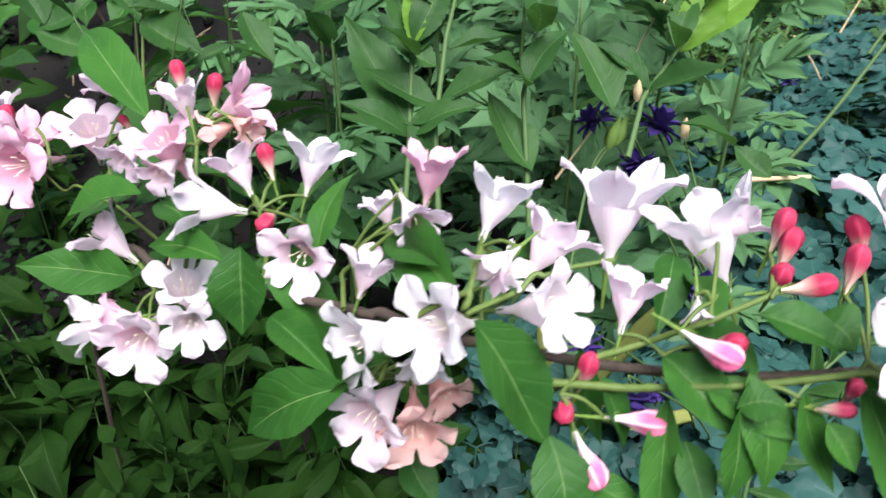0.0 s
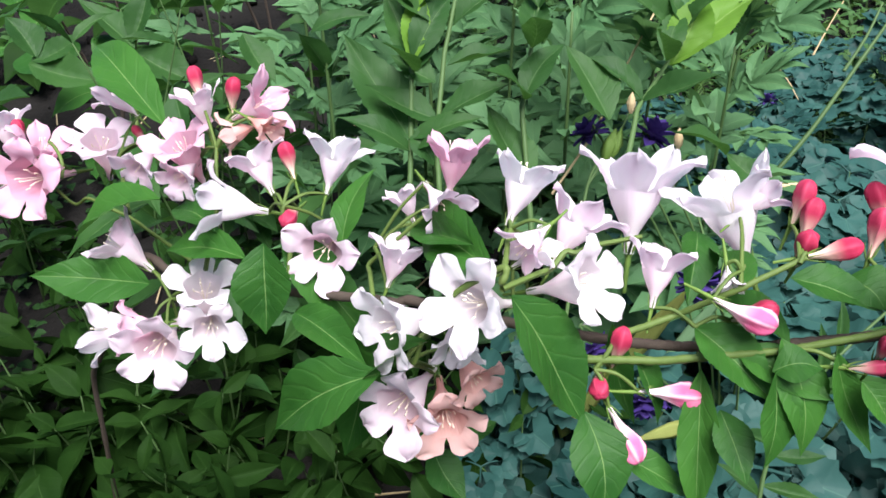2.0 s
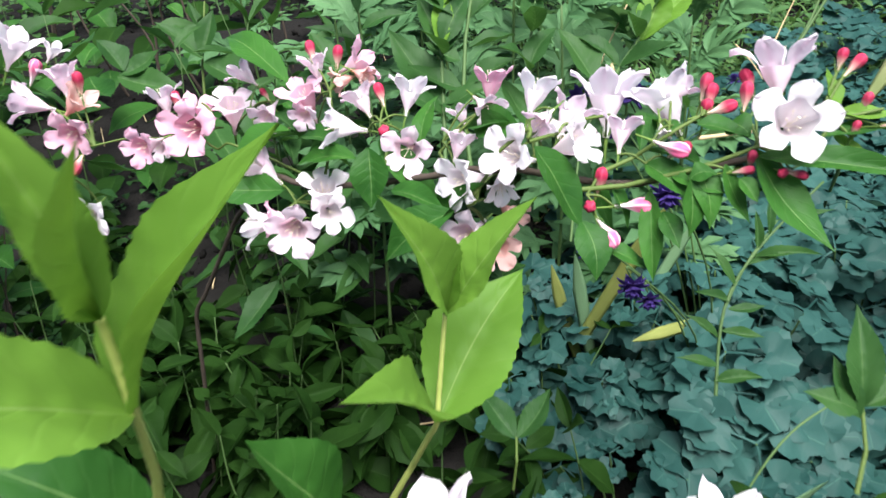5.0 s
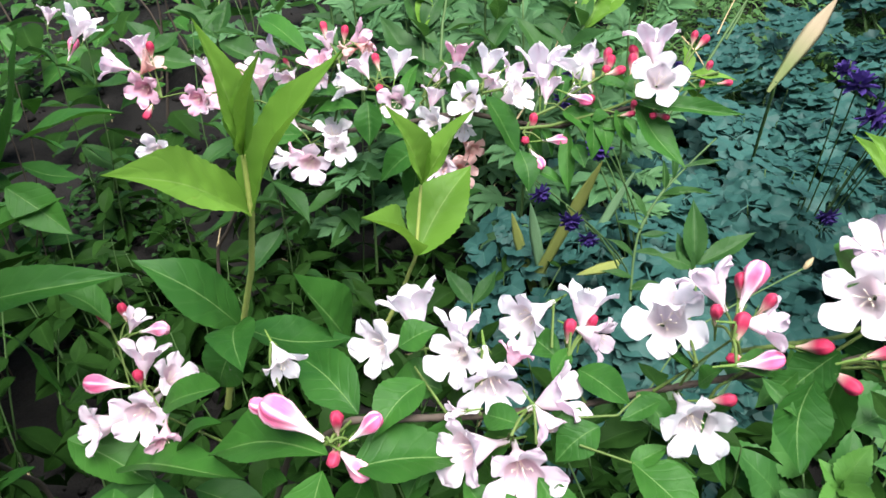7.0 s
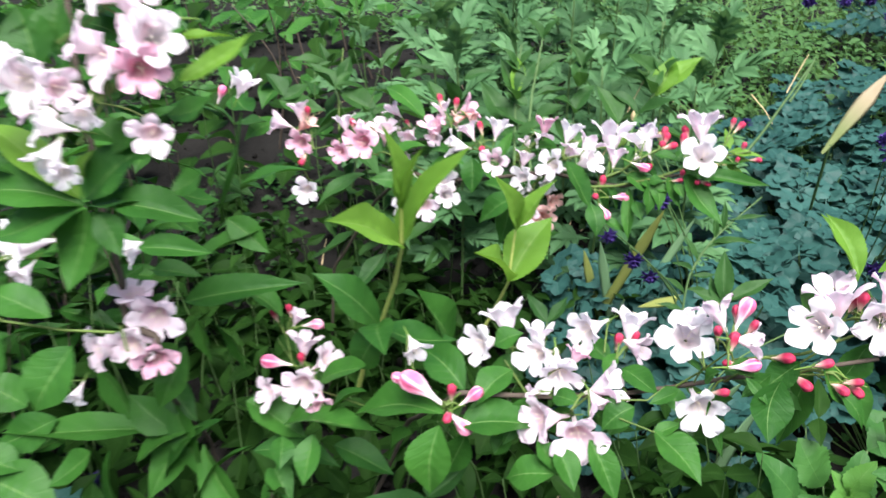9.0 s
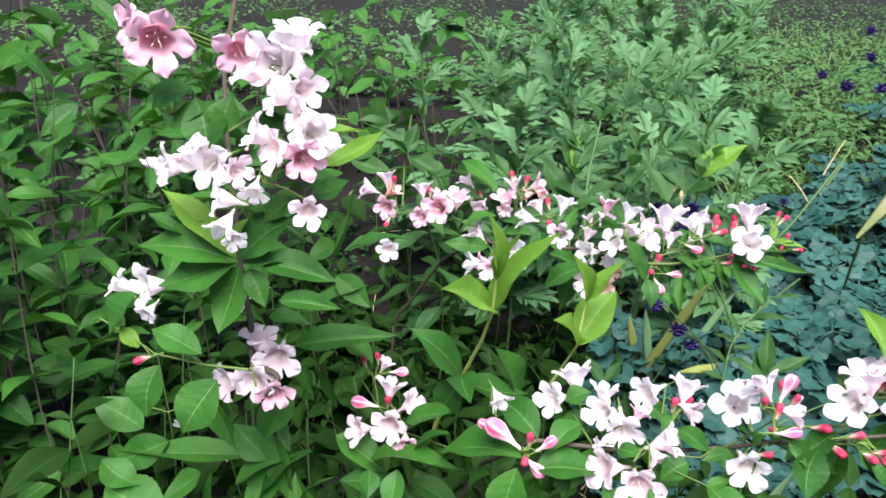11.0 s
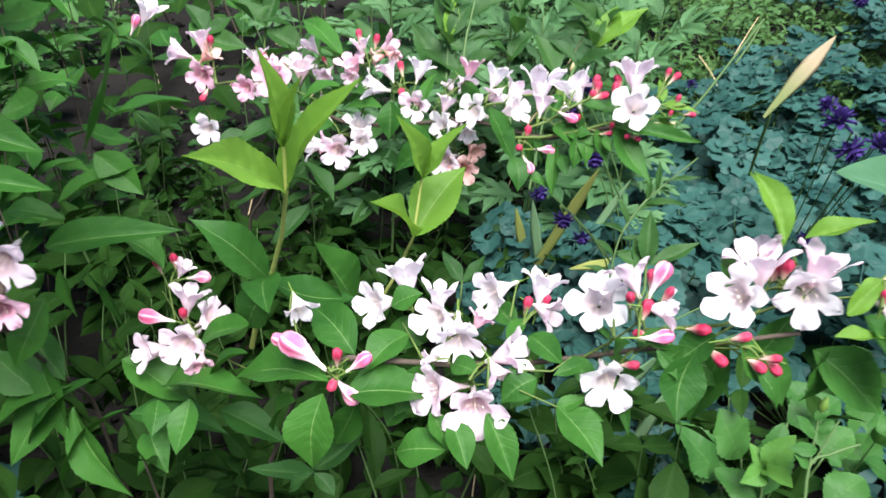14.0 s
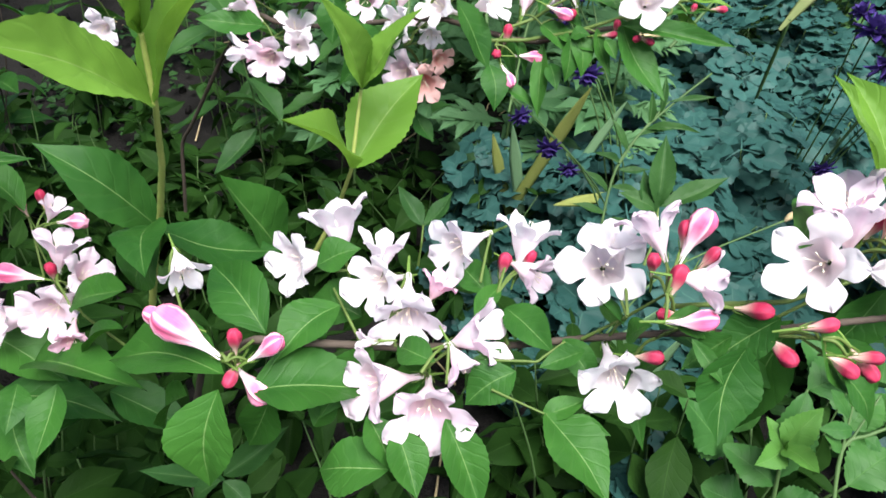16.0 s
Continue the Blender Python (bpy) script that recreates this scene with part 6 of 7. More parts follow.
# Shade below the branches is carried by the leaf colour of these shoots.
UNDER = "low dark-green leafy shoots under the weigela, shade put into the leaf colour"
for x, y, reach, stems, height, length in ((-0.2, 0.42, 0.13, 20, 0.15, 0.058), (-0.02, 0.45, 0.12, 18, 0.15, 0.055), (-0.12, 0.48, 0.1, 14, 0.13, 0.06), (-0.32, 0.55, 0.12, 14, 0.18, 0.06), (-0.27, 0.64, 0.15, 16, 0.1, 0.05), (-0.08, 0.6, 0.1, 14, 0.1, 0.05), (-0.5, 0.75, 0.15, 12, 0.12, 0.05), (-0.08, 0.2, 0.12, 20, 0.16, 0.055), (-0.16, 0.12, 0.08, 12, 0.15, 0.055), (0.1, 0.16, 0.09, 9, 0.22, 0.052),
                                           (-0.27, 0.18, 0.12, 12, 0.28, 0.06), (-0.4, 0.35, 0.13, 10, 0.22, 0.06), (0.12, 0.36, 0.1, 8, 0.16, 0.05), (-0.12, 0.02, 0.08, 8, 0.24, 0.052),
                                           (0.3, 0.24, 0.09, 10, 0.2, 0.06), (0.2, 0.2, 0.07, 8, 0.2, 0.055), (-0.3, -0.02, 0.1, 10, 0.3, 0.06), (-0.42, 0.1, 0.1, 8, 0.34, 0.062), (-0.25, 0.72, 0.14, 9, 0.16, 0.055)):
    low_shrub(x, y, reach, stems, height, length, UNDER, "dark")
for x, y, reach, stems, height, length in ((-0.18, 0.62, 0.12, 5, 0.42, 0.075), (-0.4, 0.78, 0.12, 3, 0.4, 0.08), (-0.08, 0.7, 0.1, 3, 0.4, 0.075), (-0.25, 0.95, 0.15, 6, 0.45, 0.075)):
    low_shrub(x, y, reach, stems, height, length, "tall green shoots with narrow pointed leaves behind the weigela", "back", 0.36, 6)
for x, y, reach, stems, height, length in ((-0.44, 0.1, 0.11, 12, 0.55, 0.06), (-0.52, 0.32, 0.13, 18, 0.6, 0.062), (-0.5, 0.52, 0.12, 12, 0.6, 0.065), (-0.68, 0.1, 0.15, 16, 0.75, 0.06), (-0.75, 0.42, 0.18, 18, 0.8, 0.065), (-0.6, -0.15, 0.13, 14, 0.8, 0.06), (-0.85, -0.1, 0.2, 16, 0.9, 0.065)):
    low_shrub(x, y, reach, stems, height, length, "leafy green stems of a garden shrub beside the weigela", "leaf", 0.5, 8, BARK)

creeper = thing("creeper", spot(-0.75, 1.35), "low creeper with dark toothed oval leaves", "plant")
for _ in range(330):
    x, y = rng.uniform(-1.6, -0.3), rng.uniform(0.95, 2.1)
    p = Vector((x, y, ground_height(x, y) + rng.uniform(0.04, 0.3)))
    a = rng.uniform(-2.6, -0.5)
    way = Vector((math.cos(a), math.sin(a), rng.uniform(-0.7, 0.0))).normalized()
    ln = rng.uniform(0.06, 0.095)
    # About half the leaves come from the darkened set, the rest from the weigela's.
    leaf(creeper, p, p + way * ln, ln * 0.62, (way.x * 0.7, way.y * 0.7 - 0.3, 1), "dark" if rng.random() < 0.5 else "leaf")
for _ in range(14):
    x, y = rng.uniform(-1.1, -0.35), rng.uniform(1.05, 1.75)
    g = ground_height(x, y)
    part_of(creeper, "stem", tube("stem", BARK, [(x, y, g), (x + rng.uniform(-0.05, 0.05), y - 0.03, g + 0.18), (x + rng.uniform(-0.1, 0.1), y - 0.08, g + 0.32)], 0.003, 0.001, 6))


def columbine_leaf(name, material, seed):
    """A leaf of three stalked groups of three leaflets, each a scalloped fan; unit width, facing +z."""
    r = random.Random(seed)
    pieces = []
    rows, seg = 2, 20
    for big in (0.0, 2.05, -2.05):
        lift = r.uniform(-0.07, 0.05)
        bx, by = 0.17 * math.sin(big), 0.17 * math.cos(big)
        pieces.append(tube_data([(0, 0, -0.02), (bx * 0.5, by * 0.5, lift * 0.3), (bx, by, lift)], 0.01, 0.008, 4))
        for k, small in enumerate((0.0, 1.15, -1.15)):
            turn = big + small + r.uniform(-0.15, 0.15)
            reach, cup, tip = r.uniform(0.15, 0.19), r.uniform(-0.9, 1.1), r.uniform(-0.45, 0.1)
            verts, uvs = [], []
            for j in range(rows + 1):
                s = j / rows
                for i in range(seg + 1):
                    a = -2.4 + 4.8 * i / seg
                    notch = 0.3 * math.exp(-((abs(a) - 0.62) / 0.14) ** 2) + 0.13 * math.exp(-(a / 0.12) ** 2) + 0.14 * math.exp(-((abs(a) - 1.2) / 0.12) ** 2)
                    rad = s * reach * (1 - notch * s) * (1.0 - 0.1 * abs(a))
                    x, y = rad * math.sin(a), 0.07 + rad * math.cos(a)
                    z = lift + cup * x * x * 2.2 + tip * y + 0.012 * s * s * math.sin(5 * a + seed + k)
                    verts.append((bx + x * math.cos(turn) + y * math.sin(turn), by - x * math.sin(turn) + y * math.cos(turn), z))
                    uvs.append((0.5 + 0.5 * math.sin(a) * s, 0.5 + 0.5 * math.cos(a) * s))
            w2 = seg + 1
            pieces.append((verts, [(j * w2 + i + 1, j * w2 + i, (j + 1) * w2 + i, (j + 1) * w2 + i + 1) for j in range(rows) for i in range(seg)], uvs))
    return joined(name, material, pieces)


COLUMBINE = [columbine_leaf("columbine_leaf", GREYLEAF, s) for s in range(7)]


def double_flower(seed):
    """A nodding double columbine flower: many pointed petals in whorls, unit width, opening to +z."""
    r = random.Random(seed)
    pieces = []
    for ring, (count, tilt, size) in enumerate(((6, 0.35, 0.5), (7, 0.75, 0.5), (7, 1.15, 0.46), (6, 1.6, 0.4))):
        for k in range(count):
            a = 2 * math.pi * (k + 0.5 * ring) / count + r.uniform(-0.15, 0.15)
            tl = tilt + r.uniform(-0.15, 0.15)
            verts, uvs = [], []
            for j in range(6):
                s = j / 5
                half = 0.11 * math.sin(math.pi * min(1.0, 0.12 + 0.88 * s)) ** 0.8 * (1.0 if s < 0.99 else 0.1)
                for c in (-1, 0, 1):
                    d = size * s * r.uniform(0.97, 1.0)
                    out, up = d * math.sin(tl), d * math.cos(tl) - 0.12 * s * s + 0.05 * abs(c)
                    verts.append((out * math.cos(a) - c * half * math.sin(a), out * math.sin(a) + c * half * math.cos(a), up))
                    uvs.append((0.5 + c * 0.1, 0.3 + 0.7 * s))
            pieces.append((verts, [(j * 3 + i, j * 3 + i + 1, (j + 1) * 3 + i + 1, (j + 1) * 3 + i) for j in range(5) for i in range(2)], uvs))
    return joined("columbine_flower", PURPLE, pieces)


DOUBLE = [double_flower(s) for s in range(4)]
POD_PALE = lathe("pale_bud", STRAW, [(0, 0.08), (0.2, 0.2), (0.5, 0.24), (0.8, 0.14), (1.0, 0.03)], 15, 0.3)
POD = lathe("seed_pod", CALYX, [(0, 0.1), (0.2, 0.22), (0.5, 0.25), (0.75, 0.15), (1.0, 0.03)], 15, 0.3)


def columbine(x, y, reach, leaves, height, blooms=(), wide=0.122):
    """A clump of grey-green columbine leaves, each on its stalk from the crown, with flower stalks."""
    t = thing("columbine_plant", spot(x, y), "columbine with blue-green lobed leaves" + (" and dark purple double flowers" if blooms else ""), "plant", "columbines")
    g = ground_height(x, y)
    for _ in range(leaves):
        a, d = rng.uniform(0, 6.28), reach * math.sqrt(rng.random())
        px, py = x + d * math.cos(a), y + d * math.sin(a)
        z = ground_height(px, py) + height * (1 - 0.45 * (d / reach) ** 2) * rng.uniform(0.45, 1.08)
        face = Vector((math.cos(a) * 0.4 * d / reach + rng.uniform(-0.38, 0.38), math.sin(a) * 0.4 * d / reach - 0.25 + rng.uniform(-0.38, 0.38), 1))
        lf = part_of(t, "leaf", rng.choice(COLUMBINE), aim((px, py, z), face, wide * rng.uniform(0.78, 1.2), rng.uniform(0, 6.28)))
        part_of(lf, "leaf_stalk", tube("leaf_stalk", STALK, [(x + 0.2 * (px - x), y + 0.2 * (py - y), g), (x + 0.7 * (px - x), y + 0.7 * (py - y), g + (z - g) * 0.6), (px, py, z - 0.001)], 0.0011, 0.0008, 5))
    for place, way, size in blooms:
        p = Vector(place)
        fl = part_of(t, "flower", rng.choice(DOUBLE), aim(p, way, size * 0.86, rng.uniform(0, 6)))
        back = p - Vector(way).normalized() * 0.004
        part_of(fl, "flower_stalk", tube("flower_stalk", STALK, [(x, y, g), (x + 0.5 * (p.x - x) + 0.01, y + 0.5 * (p.y - y), g + 0.65 * (p.z - g)), (back.x, back.y, back.z + 0.006), back], 0.001, 0.0006, 6))
    return t


columbine(0.28, 0.5, 0.15, 45, 0.2, (((0.144, 0.504, 0.3536), (-0.67, 0.15, 0.73), 0.036), ((0.1793, 0.5013, 0.354), (0.44, 0.21, 0.87), 0.042), ((0.171, 0.4951, 0.335), (0.09, -0.74, -0.66), 0.034), ((0.1692, 0.3597, 0.269), (0.04, -0.78, -0.62), 0.03), ((0.1432, 0.3779, 0.2858), (0.51, -0.62, -0.60), 0.028), ((0.1922, 0.3902, 0.3225), (0.04, -0.71, -0.70), 0.034), ((0.1948, 0.4268, 0.2181), (0.09, -0.74, -0.66), 0.03), ))
columbine(0.45, 0.62, 0.17, 55, 0.22, (((0.4323, 0.4743, 0.3489), (0.13, 0.12, 0.98), 0.05), ((0.4472, 0.4671, 0.3278), (0.56, -0.61, -0.56), 0.046), ((0.4917, 0.4905, 0.3416), (0.80, -0.07, 0.59), 0.052), ((0.4719, 0.4614, 0.3069), (0.11, -0.65, -0.75), 0.04), ((0.4767, 0.4715, 0.3284), (0.44, -0.10, 0.89), 0.045), ((0.4985, 0.4801, 0.3159), (0.55, -0.68, -0.48), 0.045), ((0.4674, 0.5463, 0.1888), (0.04, -0.71, -0.70), 0.036), ((0.425, 0.4895, 0.3608), (-0.49, -0.02, 0.87), 0.03), ))
columbine(0.62, 0.7, 0.18, 55, 0.2)
columbine(0.5, 0.9, 0.18, 50, 0.18)
columbine(0.75, 0.95, 0.2, 45, 0.2)
columbine(0.3, 0.78, 0.15, 35, 0.16)
columbine(0.62, 1.15, 0.2, 40, 0.18)
columbine(0.33, 1.05, 0.15, 30, 0.14, (((0.3648, 0.8683, 0.2681), (-0.05, 0.23, 0.97), 0.03), ))
columbine(0.95, 1.9, 0.25, 40, 0.25, (((0.6311, 1.5206, 0.4352), (0.13, 0.12, 0.98), 0.05), ((0.5889, 1.4898, 0.3786), (-0.82, -0.53, -0.20), 0.05), ((0.6624, 1.5008, 0.3799), (0.57, -0.53, -0.63), 0.05), ((0.7261, 1.6013, 0.4628), (-0.03, 0.10, 0.99), 0.05), ((0.7705, 1.5911, 0.4253), (-0.03, 0.10, 0.99), 0.05), ((0.8191, 1.5956, 0.4198), (0.82, 0.04, 0.57), 0.055), ((0.7463, 1.4473, 0.3564), (0.11, -0.65, -0.75), 0.05), ((0.7878, 1.4398, 0.3258), (0.11, -0.65, -0.75), 0.05), ((0.6416, 1.5998, 0.4868), (-0.03, 0.10, 0.99), 0.05), ((0.7479, 1.6718, 0.4909), (-0.03, 0.10, 0.99), 0.05), ((0.7158, 1.5088, 0.3808), (0.11, -0.65, -0.75), 0.045), ((0.5431, 1.5459, 0.3957), (0.11, -0.65, -0.75), 0.04), ))
columbine(1.0, 1.15, 0.2, 40, 0.2)
columbine(0.95, 1.45, 0.22, 35, 0.18)
columbine(0.8, 0.62, 0.15, 35, 0.2)
columbine(0.27, 0.3, 0.08, 18, 0.12, wide=0.085)
columbine(0.25, 0.15, 0.05, 10, 0.1, wide=0.08)
columbine(0.18, 0.36, 0.07, 14, 0.12, wide=0.075)
columbine(0.48, 0.42, 0.12, 28, 0.17)
columbine(0.16, 0.5, 0.1, 24, 0.17, wide=0.09)
columbine(0.6, 0.48, 0.14, 35, 0.2)
columbine(-0.28, 0.05, 0.08, 12, 0.14, (((-0.3207, 0.1372, 0.1006), (-0.00, -0.11, 0.99), 0.04), ((-0.4492, 0.1556, 0.0587), (-0.00, -0.11, 0.99), 0.03), ))


def mugwort_leaf(seed, material):
    """A leaf cut into narrow pointed lobes along its midrib, the lower ones forked; unit length along +y."""
    r = random.Random(seed)
    lobes = [leaf_mesh("lobe", material, seed + i, 0.44, 0.35, 0.5, 2, 0.35, 0.05, rows=5, widest=0.5, blunt=1.0) for i in range(3)]
    pieces = [data_of(leaf_mesh("mid", material, seed, 0.22, 0.3, 0.1, 1, 0.0, rows=6, widest=0.55), Matrix.Scale(0.85, 4))]
    bend = r.uniform(0.1, 0.35)

    def put(at, turn, size, roll=0.0):
        m = Matrix.Translation((0, at, bend * (0.2 - at * at))) @ Matrix.Rotation(-turn, 4, "Z") @ Matrix.Rotation(roll, 4, "Y") @ Matrix.Rotation(-bend * at * 1.6, 4, "X") @ Matrix.Scale(size, 4)
        pieces.append(data_of(r.choice(lobes), m))
    put(0.52, 0.0, 0.48)
    for at, size, turn in ((0.2, 0.28, 1.0), (0.36, 0.44, 0.85), (0.55, 0.36, 0.62)):
        for side in (-1, 1):
            t = side * turn * r.uniform(0.85, 1.15)
            put(at + r.uniform(-0.03, 0.03), t, size * r.uniform(0.85, 1.15), side * r.uniform(-0.35, 0.15))
            if size > 0.35:
                put(at - 0.02, t + side * 0.45, size * 0.62, side * r.uniform(-0.35, 0.15))
    return joined("mugwort_leaf", material, pieces)


MUGWORT = [mugwort_leaf(s, MUGLEAF) for s in range(5)]


def mugwort(x, y, height, lean=(0, 0)):
    """An upright stem with lobed leaves that spread below and stand close at the tip."""
    t = thing("mugwort_plant", spot(x, y), "upright mugwort with pale-green deeply cut leaves", "plant", "mugworts")
    b = Vector(spot(x, y))
    top = b + Vector((lean[0], lean[1], height))
    part_of(t, "stem", tube("stem", STALK, [b, b.lerp(top, 0.5) + Vector((rng.uniform(-0.01, 0.01), 0, 0)), top], 0.0022, 0.001, 6))
    turn = rng.uniform(0, 6)
    count = 14
    for i in range(count):
        f = 0.25 + 0.75 * i / (count - 1)
        turn += 2.4
        size = (0.095 if f < 0.8 else 0.095 - 0.15 * (f - 0.8)) * rng.uniform(0.75, 1.15)
        rise = 0.15 + 4.0 * max(0.0, f - 0.62)
        way = Vector((math.cos(turn), math.sin(turn), rise)).normalized()
        p = b.lerp(top, f)
        part_of(t, "leaf", rng.choice(MUGWORT), leaf_pose(p, p + way * size, size * 0.8, (-way.x * 0.5, -way.y * 0.5 - 0.45, 1), 0.8))
    return t


mugwort(0.21, 1.36, 0.42, (0.03, -0.02))
mugwort(-0.15, 1.63, 0.34, (0.03, -0.02))
mugwort(-0.11, 1.61, 0.34, (-0.02, -0.03))
mugwort(-0.19, 1.32, 0.34, (-0.01, -0.01))
mugwort(-0.09, 1.49, 0.40, (-0.02, -0.02))
mugwort(-0.24, 0.91, 0.46, (-0.02, -0.05))
mugwort(0.32, 1.68, 0.31, (0.03, -0.03))
mugwort(-0.08, 1.41, 0.43, (0.01, -0.00))
mugwort(-0.01, 1.60, 0.33, (-0.02, -0.05))
mugwort(-0.08, 0.86, 0.42, (-0.03, -0.02))
mugwort(-0.05, 1.10, 0.45, (-0.00, -0.04))
mugwort(0.18, 1.23, 0.33, (0.03, -0.06))
mugwort(0.28, 1.47, 0.30, (0.02, -0.04))
mugwort(-0.19, 1.32, 0.32, (-0.02, -0.00))
mugwort(0.18, 0.98, 0.47, (0.03, -0.04))
mugwort(0.07, 1.12, 0.45, (-0.02, -0.02))
mugwort(0.29, 1.52, 0.30, (0.03, -0.05))
mugwort(0.12, 1.11, 0.47, (-0.01, -0.00))
mugwort(-0.03, 1.29, 0.36, (-0.02, -0.06))
mugwort(0.14, 0.93, 0.48, (-0.02, -0.06))
mugwort(0.13, 1.69, 0.33, (-0.02, -0.02))
mugwort(0.07, 1.54, 0.35, (-0.03, -0.01))
mugwort(0.02, 0.83, 0.46, (-0.02, -0.02))
mugwort(0.18, 1.65, 0.38, (-0.02, -0.03))
mugwort(0.23, 0.93, 0.38, (-0.00, -0.00))
mugwort(0.36, 1.57, 0.35, (-0.00, -0.02))
mugwort(-0.05, 1.23, 0.38, (-0.02, -0.04))
mugwort(0.37, 1.69, 0.36, (-0.00, -0.04))
mugwort(-0.09, 0.88, 0.45, (0.02, -0.04))
mugwort(0.25, 1.51, 0.39, (0.01, -0.01))
mugwort(0.17, 1.13, 0.38, (-0.00, -0.01))
mugwort(-0.03, 1.42, 0.43, (0.01, -0.03))
mugwort(0.02, 0.66, 0.42, (0.0, -0.02))
mugwort(0.09, 0.72, 0.46, (0.0, -0.02))
mugwort(0.2, 0.66, 0.43, (0.0, -0.02))
mugwort(0.28, 0.72, 0.42, (0.0, -0.02))
mugwort(-0.12, 0.8, 0.46, (0.0, -0.02))
mugwort(0.15, 0.78, 0.48, (0.0, -0.02))
mugwort(0.0, 0.84, 0.47, (0.0, -0.02))
mugwort(0.24, 0.6, 0.38, (0.0, -0.02))
mugwort(-0.05, 0.62, 0.42, (0.0, -0.02))
mugwort(0.13, 0.6, 0.4, (0.0, -0.02))


def blade_mesh(name, material, length, width, bend, seed, waist=0.0):
    """A sword-shaped blade along +z that bends towards +x, with thickness at the fold."""
    pos_r = random.Random(seed)
    tw = pos_r.uniform(-0.3, 0.3)
    verts, uvs, rows = [], [], 24
    x = z = 0.0
    for j in range(rows + 1):
        s = j / rows
        ang = bend * s * s
        half = 0.5 * width * (0.75 + 0.25 * s) * min(1.0, ((1 - s) * 3.0) ** 0.8) * (1 - waist * max(0.0, 1 - s * 1.9) ** 1.3)
        for c, lift in ((-1, 0.0), (-0.5, 0.06), (0, 0.1), (0.5, 0.06), (1, 0.0), (0.5, -0.06), (0, -0.1), (-0.5, -0.06)):
            a = tw * s
            verts.append((x + half * lift * 1.2 + half * c * math.sin(a), half * c * math.cos(a), z))
            uvs.append((0.5 + c / 2, s))
        x, z = x + math.sin(ang) * length / rows, z + math.cos(ang) * length / rows
    faces = [(j * 8 + i, j * 8 + (i + 1) % 8, (j + 1) * 8 + (i + 1) % 8, (j + 1) * 8 + i) for j in range(rows) for i in range(8)]
    return pack(name, verts, faces, uvs, material)



def facing(way):
    z = Vector(way).normalized()
    y = z.cross(Vector((rng.uniform(-0.3, 0.3), -0.9, 0.4))).normalized()
    return Matrix((y.cross(z), y, z)).transposed().to_4x4()


def blade(parent, base, tip, width, bend, material, seed, waist=0.0):
    b, t = Vector(base), Vector(tip)
    return part_of(parent, "blade", blade_mesh("blade", material, (t - b).length, width, bend, seed, waist), Matrix.Translation(b) @ facing(t - b))


iris = thing("iris_plant", spot(0.53, 0.85), "iris fan with a yellowed dry-tipped blade", "plant")
blade(iris, (0.4021, 0.6095, 0.3071), (0.4661, 0.6381, 0.401), 0.0215, 0.12, DRYTIP, 1, 0.75)
part_of(iris, "stem", tube("stem", STALK, [(0.4621, 0.8095, 0), (0.4291, 0.6995, 0.1671), (0.41, 0.613, 0.3183)], 0.0016, 0.002, 8))
iris = thing("iris_plant", spot(0.12, 0.48), "clump of broad yellow-green iris blades", "plant")
blade(iris, (0.162, 0.49, 0.115), (0.137, 0.46, 0.243), 0.014, 0.15, BLADE, 960)
blade(iris, (0.15, 0.5, 0.11), (0.118, 0.475, 0.225), 0.013, 0.2, DRY, 957)
blade(iris, (0.15, 0.48, 0.14), (0.205, 0.438, 0.296), 0.0135, 0.12, DRY, 955)
blade(iris, (0.19, 0.5, 0.13), (0.246, 0.5, 0.262), 0.011, 0.2, BLADE, 961)
blade(iris, (0.262, 0.466, 0.176), (0.186, 0.437, 0.17), 0.012, 0.1, DRY, 962)
iris = thing("iris_plant", spot(0.62, 0.25), "narrow pale green iris blades low in the bed", "plant")
blade(iris, (0.7355, 0.5036, 0.2978), (0.4056, 0.2961, 0.2527), 0.03, 0.3, BLADE, 2250)
blade(iris, (0.1811, 0.2461, 0.061), (0.2628, 0.259, 0.2145), 0.02, 0.3, BLADE, 1793)
blade(iris, (0.2415, 0.2479, 0.0456), (0.2799, 0.2542, 0.1981), 0.016, 0.3, BLADE, 1900)



broad = thing("broad_leaved_plant", spot(0.6, 0.4), "plant with broad smooth pale grey-green leaves", "plant")
LEAVES["broad"] = [leaf_mesh("broad_blade", BROAD, s, 0.5, 0.2, 0.5, 1, 0.0, 0.04, rows=24, blunt=0.9) for s in range(3)]
for base, tip, wide, face in (((0.5, 0.36, 0.3), (0.372, 0.3, 0.362), 0.055, (-0.1, -0.45, 0.9)), ((0.52, 0.33, 0.265), (0.4166, 0.2741, 0.3237), 0.055, (-0.1, -0.5, 0.85)), ((0.57, 0.42, 0.31), (0.455, 0.385, 0.36), 0.05, (0.1, -0.45, 0.9)), ((0.55, 0.34, 0.23), (0.47, 0.26, 0.25), 0.05, (0.0, -0.45, 0.9))):
    part_of(broad, "leaf_stalk", tube("leaf_stalk", STALK, [spot(0.6, 0.4), (base[0] + 0.03, base[1] + 0.02, base[2] * 0.6), base], 0.0025, 0.0016, 6))
    leaf(broad, base, tip, wide, face, "broad")
balm = thing("balm_plant", spot(0.36, 0.2), "balm with broad crinkled bright-green toothed leaves", "plant")
LEAVES["balm"] = [leaf_mesh("balm_blade", BALM, s, 0.5, 0.12, 0.5, 12, 0.2, 0.06, widest=0.43, rows=24, blunt=0.75) for s in range(5)]
leaf(balm, (0.3164, 0.1869, 0.1393), (0.2678, 0.1966, 0.1538), 0.0411, (0.03, -0.41, 1.08), "balm")
